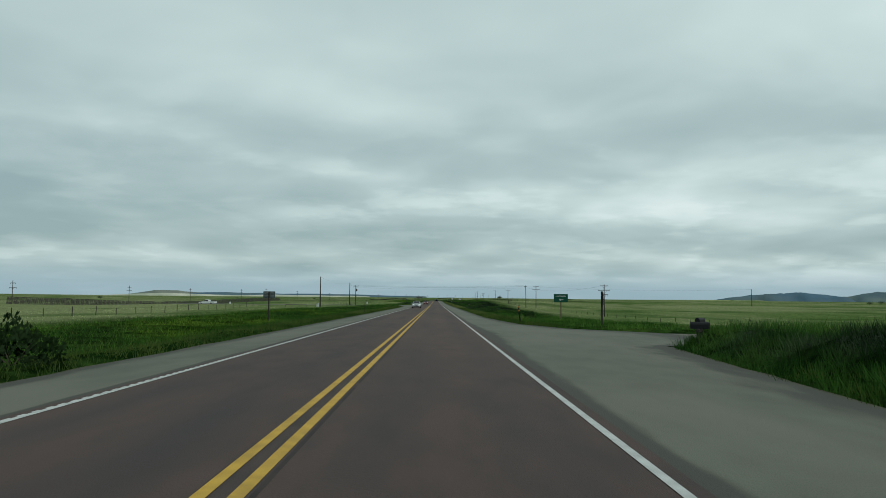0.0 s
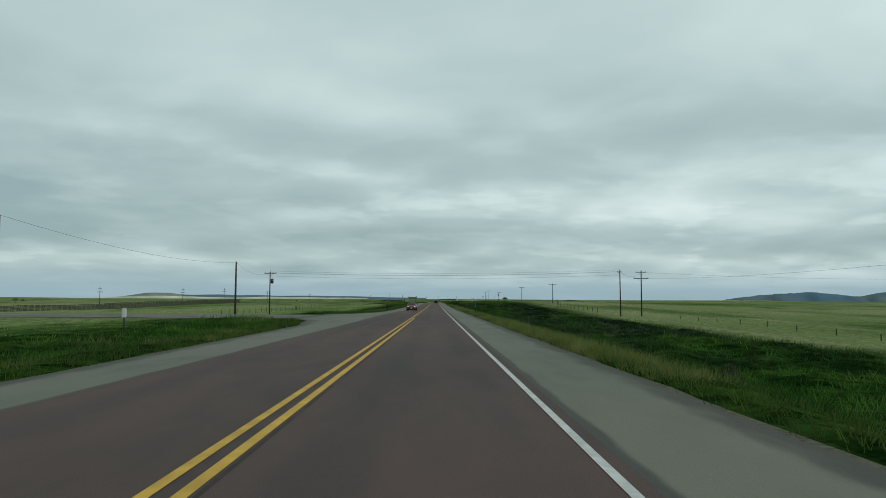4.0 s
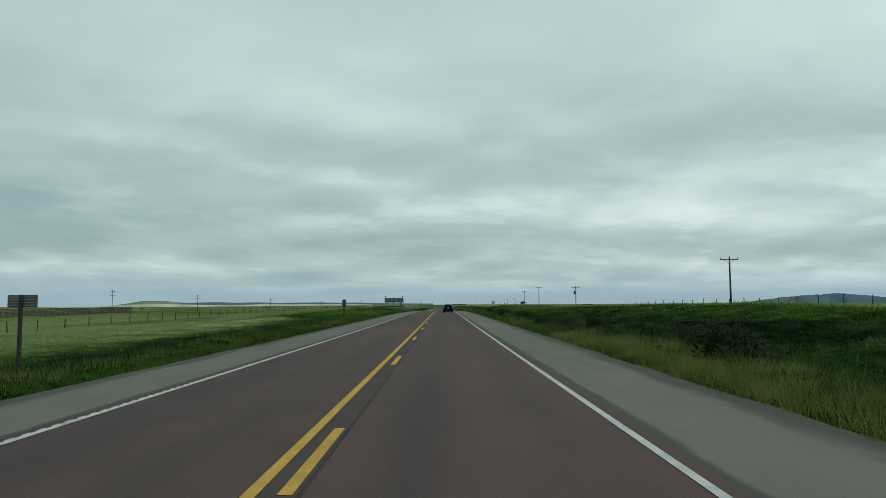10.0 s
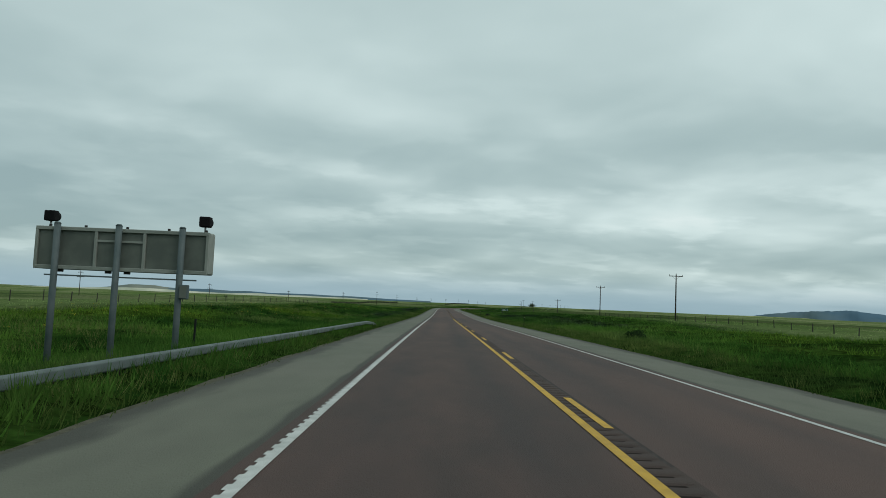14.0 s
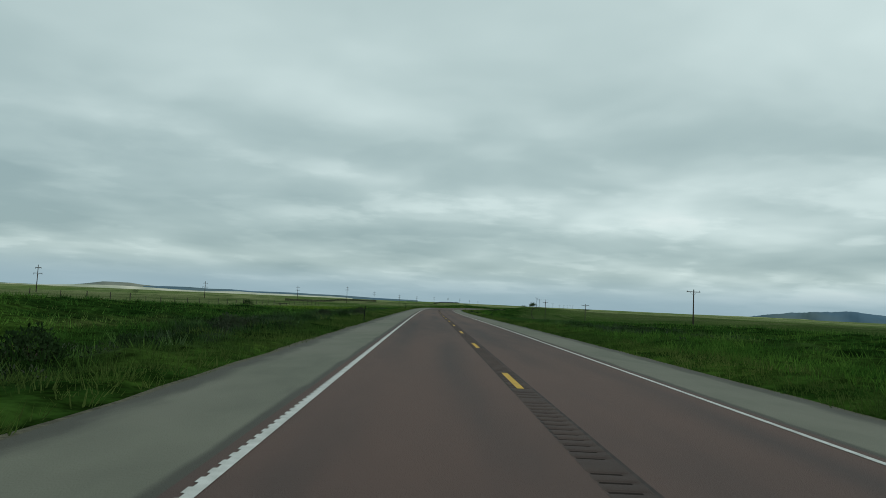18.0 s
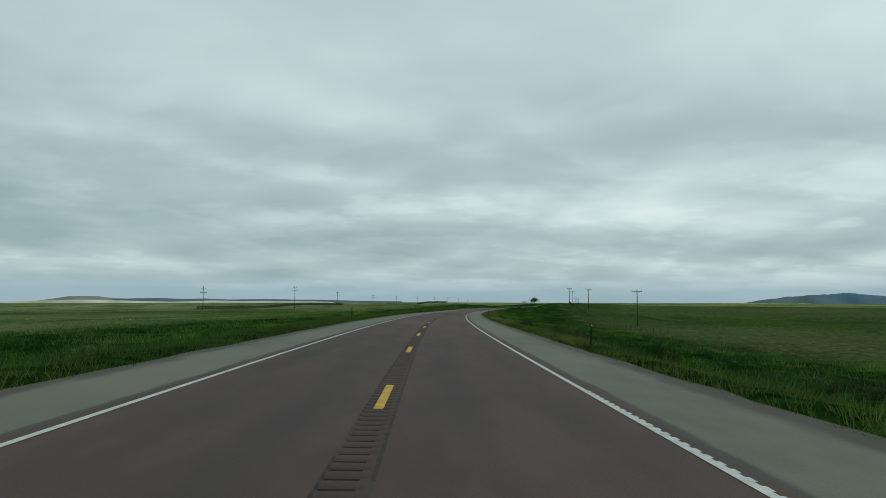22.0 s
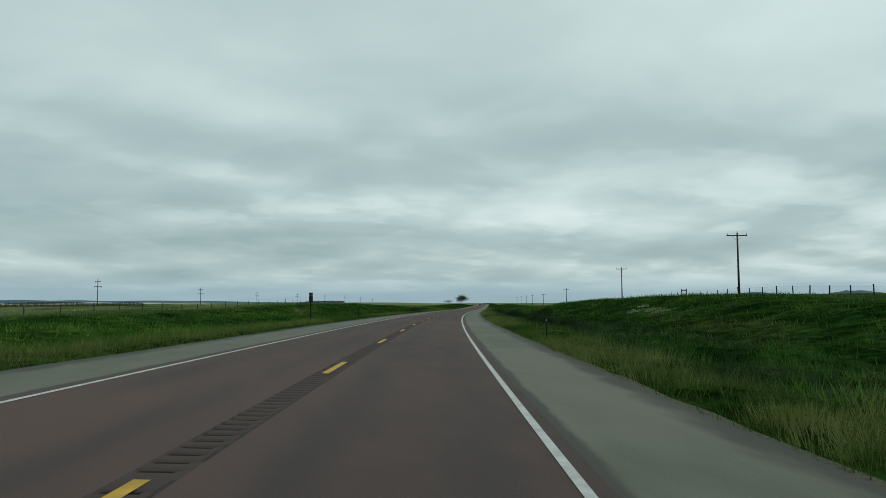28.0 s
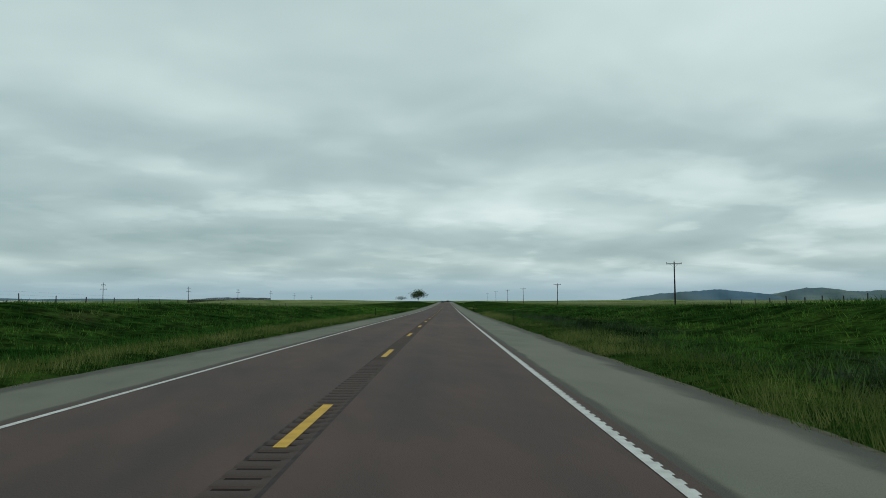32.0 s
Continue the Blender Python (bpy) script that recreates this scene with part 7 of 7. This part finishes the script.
finish(hatchback(), Matrix.Translation(on_road(429.43, 2.035)) @ Matrix.Rotation(turn(430), 4, "Z"))
finish(sedan("sedan_car", "red four-door sedan with lit headlights in the oncoming lane", M["red"]), Matrix.Translation(on_road(238.1, -1.86)) @ Matrix.Rotation(turn(238) + math.pi, 4, "Z"))
finish(sedan("sedan_car", "silver sedan with black roof bars in the oncoming lane", M["silver"], True), Matrix.Translation(on_road(126.2, -1.95)) @ Matrix.Rotation(turn(126) + math.pi, 4, "Z"))
finish(pickup(), stand(210.4, -66.0, 0.02, 75))
finish(sedan("sedan_car", "dark car far along the road", M["navy"], lit=False), Matrix.Translation(on_road(1600, -1.7)) @ Matrix.Rotation(turn(1600) + math.pi, 4, "Z"))
finish(sedan("sedan_car", "dark car far along the road", M["trim"], lit=False), Matrix.Translation(on_road(1660, 1.7)) @ Matrix.Rotation(turn(1660), 4, "Z"))

# field things -----------------------------------------------------------------------------


def snow_fence(s0, s1, lat0, lat1, label, mat, tall):
    """Slatted snow fence: leaning board panels on braces, with gaps between."""
    ob = thing("snow_fence", label, "snow fence", group="snow fences")
    rng = random.Random(int(s0))
    bm = bmesh.new()
    w, h = 3.1, tall
    for k in range(6):
        box(bm, 0, 0.10 * k - 0.3, h * (0.13 + 0.163 * k), 0.05, w, 0.11 * h)
    for y in (-w * 0.42, 0, w * 0.42):
        rod(bm, (-0.05, y, -0.1), (0.5, y, h), 0.06, 0.06, 4)
    for y in (-w * 0.42, w * 0.42):
        rod(bm, (1.5, y, -0.1), (0.45, y, h * 0.85), 0.06, 0.06, 4)
    me = bpy.data.meshes.new("fence_panel")
    bm.to_mesh(me)
    bm.free()
    me.materials.append(M[mat])
    n = int((s1 - s0) / 3.7)
    for k in range(n):
        t = k / max(n - 1, 1)
        s, lat = s0 + (s1 - s0) * t, lat0 + (lat1 - lat0) * t
        q = new("fence_panel", me)
        q.parent = ob
        q.matrix_basis = stand(s, lat, 0, rng.uniform(-2, 2))
    return ob


snow_fence(235, 640, -139, -140, "long row of dark weathered slatted snow fence", "board", 2.7)
snow_fence(1080, 1310, -141, -150, "nearly black weathered slatted snow fence in the field", "board_dark", 1.7)
snow_fence(1540, 1752, -142, -150, "far dark snow fence running over a rise", "board_dark", 1.9)


def tree(s, lat, h, r, seed, label, fork=3):
    rng = random.Random(seed)
    ob = thing("tree", label, "tree", stand(s, lat, -0.1))
    bm = bmesh.new()
    rod(bm, (0, 0, -0.4), (0.1, 0, h * 0.35), 0.16 * h / 5, 0.11 * h / 5, 8)
    ends = []
    for k in range(5):
        a = k * 1.26 + rng.uniform(-0.3, 0.3)
        e = Vector((math.cos(a) * r * rng.uniform(0.35, 0.7), math.sin(a) * r * rng.uniform(0.35, 0.7), h * rng.uniform(0.6, 0.85)))
        rod(bm, (0.1, 0, h * 0.3), e, 0.08 * h / 5, 0.03, 6)
        ends.append(e)
    part("trunk", bm, M["bark"], ob)
    ends.append(Vector((0, 0, h * 0.9)))
    v = []
    nr = np.random.RandomState(seed)
    for e in ends:
        n = 260 if h > 6 else 110
        p = np.array(e) + nr.normal(0, 1, (n, 3)) * np.array([r * 0.26, r * 0.26, h * 0.13])
        a = nr.normal(0, 1, (n, 3))
        a /= np.linalg.norm(a, axis=1)[:, None]
        b = np.cross(a, nr.normal(0, 1, (n, 3)))
        b /= np.linalg.norm(b, axis=1)[:, None]
        k = 0.045 * h
        v.append(np.stack([p - a * k, p + b * k * 0.6, p + a * k, p - b * k * 0.6], 1).reshape(-1, 3))
    v = np.concatenate(v)
    v[:, 2] = np.maximum(v[:, 2], h * 0.18)
    cr = new("crown", mesh_from("crown", v, np.arange(len(v)).reshape(-1, 4), M["leaf"]))
    cr.parent = ob
    return ob


tree(1622, -18.2, 7.6, 5.6, 3, "dark lone cottonwood tree beside the far road")
tree(1610, -29, 3.4, 4.2, 4, "low dark scrub beside the lone tree")


for k, (s, lat, h) in enumerate(((330, -330, 3.4), (345, -345, 3.0), (420, -420, 3.2), (432, -426, 3.0), (446, -430, 2.8), (640, -300, 3.0), (700, -330, 2.6), (905, -270, 2.6), (520, 330, 3.2), (560, 345, 3.0),
                               (1000, -200, 2.4))):
    tree(s, lat, h, h * 0.9, 70 + k, "small dark far field tree")

meadow()
juniper(1099.5, 10.6, 1.15)
rng_b = random.Random(12)
BUSHES_A = [(13.9, -7.2, 0.75), (1136.4, -6.9, 0.7), (791.4, 9.6, 0.7), (803.5, 8.6, 0.6), (855, 9.8, 0.65), (891, 9.5, 0.7), (901, 9.2, 0.6), (914, 9.4, 0.55), (603, 7.6, 0.45), (820.5, 9.7, 0.65), (830.5, 8.6, 0.8), (842, 8.4, 0.4), (1128, -7.6, 0.45), (1102, 10.4, 0.6), (1112, 11.5, 0.7), (1150, -9.5, 0.5), (930, 9.6, 0.5)]
BUSHES_B = [(330, 9.8, 0.6), (345, 10.5, 0.55), (318, 11, 0.6), (700, -10.5, 0.5), (640, -10, 0.55), (560, -9.5, 0.5), (268, -9.2, 0.5), (276, -10.2, 0.5), (500, 9.5, 0.5), (960, -9.6, 0.45), (742, 9.9, 0.5), (1040, 10.1, 0.6), (1052, 11.2, 0.65), (1190, 9.8, 0.5), (60, 9.5, 0.5), (150, 11.0, 0.5), (747.3, -37.6, 0.85), (1105.1, 15.3, 1.0), (1106.3, 15.9, 0.7), (1097.6, 10.4, 0.85), (1111.3, 14.2, 0.55)]
for s, lat, r in BUSHES_A + BUSHES_B:
    bush(s, lat, r, rng_b.randrange(9999))
for k in range(24):
    bush(328 + 4.3 * k + rng_b.uniform(-1.5, 1.5), rng_b.uniform(7.6, 10.6), rng_b.uniform(0.4, 0.75), rng_b.randrange(9999))
for k in range(14):
    bush(604 + 5.2 * k + rng_b.uniform(-2, 2), -rng_b.uniform(7.8, 10.5), rng_b.uniform(0.35, 0.6), rng_b.randrange(9999))
for k in range(12):
    bush(1046 + 6.5 * k + rng_b.uniform(-2, 2), rng_b.uniform(8.8, 11.5), rng_b.uniform(0.35, 0.65), rng_b.randrange(9999))


def utility_boxes():
    b = thing("meter_box", "pale metal cabinet with two dark units on posts", "cabinet", stand(215.2, -60.8, spin=-70))
    boxed("body", M["sign_white"], b, 0.35, 0, 0.85, 0.75, 0.5, 1.5, bevel=0.03)
    for x in (-0.55, 0.45):
        rodded("post", M["post_wood"], b, (x, 0.3, -0.3), (x, 0.3, 1.75), 0.06)
        boxed("unit", M["panel_dark"], b, x, 0.3, 1.9, 0.35, 0.3, 0.28, bevel=0.04)
    c = thing("service_box", "white service box beside the bare pole", "cabinet", stand(174.8, -27.6))
    boxed("body", M["sign_white"], c, 0, 0, 0.42, 0.55, 0.4, 0.95, bevel=0.04)
    boxed("lid", M["sign_white"], c, 0, 0, 0.92, 0.6, 0.45, 0.06, bevel=0.02)
    g = thing("pipe_rail", "low dark pipe rail beside the pole", "rail", stand(172.5, -30.0, spin=20))
    rodded("rail", M["dark_steel"], g, (-5, 0, 0.55), (0, 0, 0.55), 0.05)
    for x in (-5, -3.4, -1.7, 0):
        rodded("post", M["dark_steel"], g, (x, 0, -0.2), (x, 0, 0.55), 0.05)
    m = thing("marker_post", "white-topped marker post on the verge", "marker post", stand(165.0, -14.5))
    rodded("post", M["post_wood"], m, (0, 0, -0.3), (0, 0, 1.2), 0.05)
    boxed("cap", M["sign_white"], m, 0, -0.03, 1.2, 0.24, 0.06, 0.5, bevel=0.05)


utility_boxes()


def cracks():
    rng = random.Random(4)
    spots = [(103, 3.9, 5.5), (20, -5.2, -3.4), (440, -5.2, -4.6), (1168, 4.2, 5.4), (1129, 4.3, 5.4), (1045, 3.9, 5.0), (660, -5.2, -3.8), (60, 3.8, 5.4), (585, 3.8, 5.3), (760, 3.8, 5.3), (905, -5.2, -3.8)]
    for s, a, b in spots:
        n = 12
        lat = np.linspace(a, b, n)
        ss = s + np.cumsum([rng.uniform(-0.05, 0.06) for _ in range(n)])
        w = 0.016
        x0, y0 = place(ss - w, lat)
        x1, y1 = place(ss + w, lat)
        z = road_z(ss, lat) + 0.004
        v = np.concatenate([np.stack([x0, y0, z], -1), np.stack([x1, y1, z], -1)])
        f = np.array([[i, i + 1, n + i + 1, n + i] for i in range(n - 1)])
        ob = new("crack", mesh_from("crack", v, f, M["crack"]))
        tagged(ob, "dark sealed crack across the pavement", "crack", kind="structure")


cracks()


def rubber_scrap(s, lat, length, spin, seed):
    """A torn, curled strip of tyre tread lying on the shoulder."""
    r = np.random.RandomState(seed)
    n = 9
    ob = thing("rubber_scrap", "torn black strip of tyre rubber on the shoulder", "debris", Matrix.Translation(on_road(s, lat, 0.003)) @ Matrix.Rotation(turn(s) + radians(spin), 4, "Z"))
    t = np.linspace(-0.5, 0.5, n)
    bend = 0.10 * np.sin(t * 5 + seed) * length
    lift = 0.015 + 0.05 * np.abs(np.sin(t * 4 + seed)) * length
    half = 0.022 + 0.014 * r.uniform(-1, 1, n)
    v, f = [], []
    for i in range(n):
        for dy, dz in ((-1, 0), (1, 0), (1, 1), (-1, 1)):
            v.append((t[i] * length, bend[i] + dy * half[i], lift[i] + dz * 0.012))
        if i:
            a, b = 4 * (i - 1), 4 * i
            f += [(a + q, a + (q + 1) % 4, b + (q + 1) % 4, b + q) for q in range(4)]
    f += [(3, 2, 1, 0), (4 * n - 4, 4 * n - 3, 4 * n - 2, 4 * n - 1)]
    ob2 = new("tread_strip", mesh_from("tread_strip", v, f, M["tyre"]))
    ob2.parent = ob


for k, q in enumerate(((296.4, 4.36, 0.26, 10), (295.9, 4.54, 0.30, -12), (295.3, 5.72, 0.28, -8), (1094.3, 5.0, 0.14, 30), (814.5, 5.6, 0.13, 15))):
    rubber_scrap(*q, k + 2)


def bare_patch(s, lat, a, b, seed):
    """A ragged patch of chalky earth showing through the grass."""
    r = np.random.RandomState(seed)
    n = 28
    t = np.linspace(0, 2 * math.pi, n, endpoint=False)
    k = 1 + 0.22 * np.sin(3 * t + seed) + 0.15 * np.sin(7 * t + 2 * seed) + r.normal(0, 0.08, n)
    v, f = [], []
    for q in (0.35, 0.7, 1.0):
        ss, ll = s + a * k * q * np.sin(t), lat + b * k * q * np.cos(t)
        x, y = place(ss, ll)
        v.append(np.stack([x, y, ground_z(ss, ll) + 0.05], -1))
    x, y = place(s, lat)
    v = np.concatenate(v + [np.array([[float(x), float(y), float(ground_z(s, lat)) + 0.05]])])
    for ring in (0, 1):
        for i in range(n):
            j = (i + 1) % n
            f.append((ring * n + i, ring * n + j, (ring + 1) * n + j, (ring + 1) * n + i))
    for i in range(n):
        f.append((3 * n, (i + 1) % n, i, i))
    me = bpy.data.meshes.new("ground_patch")
    me.from_pydata([tuple(p) for p in v], [], [q if len(set(q)) == 4 else q[:3] for q in f])
    me.materials.append(M["chalk"])
    ob = new("ground_patch", me)
    tagged(ob, "pale bare chalky earth patch in the bank", "bare earth", kind="structure")


for k, (s, lat, a, b) in enumerate(((1066.5, 19.6, 1.7, 0.75), (1063.4, 20.5, 2.0, 0.7), (1060.2, 20.3, 1.9, 0.65), (1068.6, 21.0, 1.2, 0.5), (1057.6, 21.3, 1.3, 0.55))):
    bare_patch(s, lat, a, b, k + 3)
rng_p = np.random.RandomState(8)
tufts("dry_grass", rng_p.uniform(1053, 1074, 900), rng_p.uniform(18.2, 22.6, 900), 8, 0.10, 0.28, 0.3, 0.012, M["turf"], "green grass tufts round the bare earth", 77, 0.6, True)


def stone(s, lat, r, seed):
    bm = bmesh.new()
    bmesh.ops.create_icosphere(bm, subdivisions=2, radius=r)
    q = random.Random(seed)
    for v in bm.verts:
        v.co *= q.uniform(0.8, 1.15)
        v.co.z *= 0.6
    ob = part("stone", bm, M["chalk_stone"])
    tagged(ob, "small pale stone lying on the verge", "stone", "roadside stones")
    ob.matrix_basis = stand(s, lat, r * 0.35)


for k, (s, lat, r) in enumerate(((659.9, -5.75, 0.07), (1162.2, 15.4, 0.16), (640.4, 6.9, 0.10), (35.5, 9.6, 0.07), (9.5, 7.9, 0.06), (211, 6.2, 0.06), (467, 6.0, 0.06), (1141, 6.1, 0.07))):
    stone(s, lat, r, k)
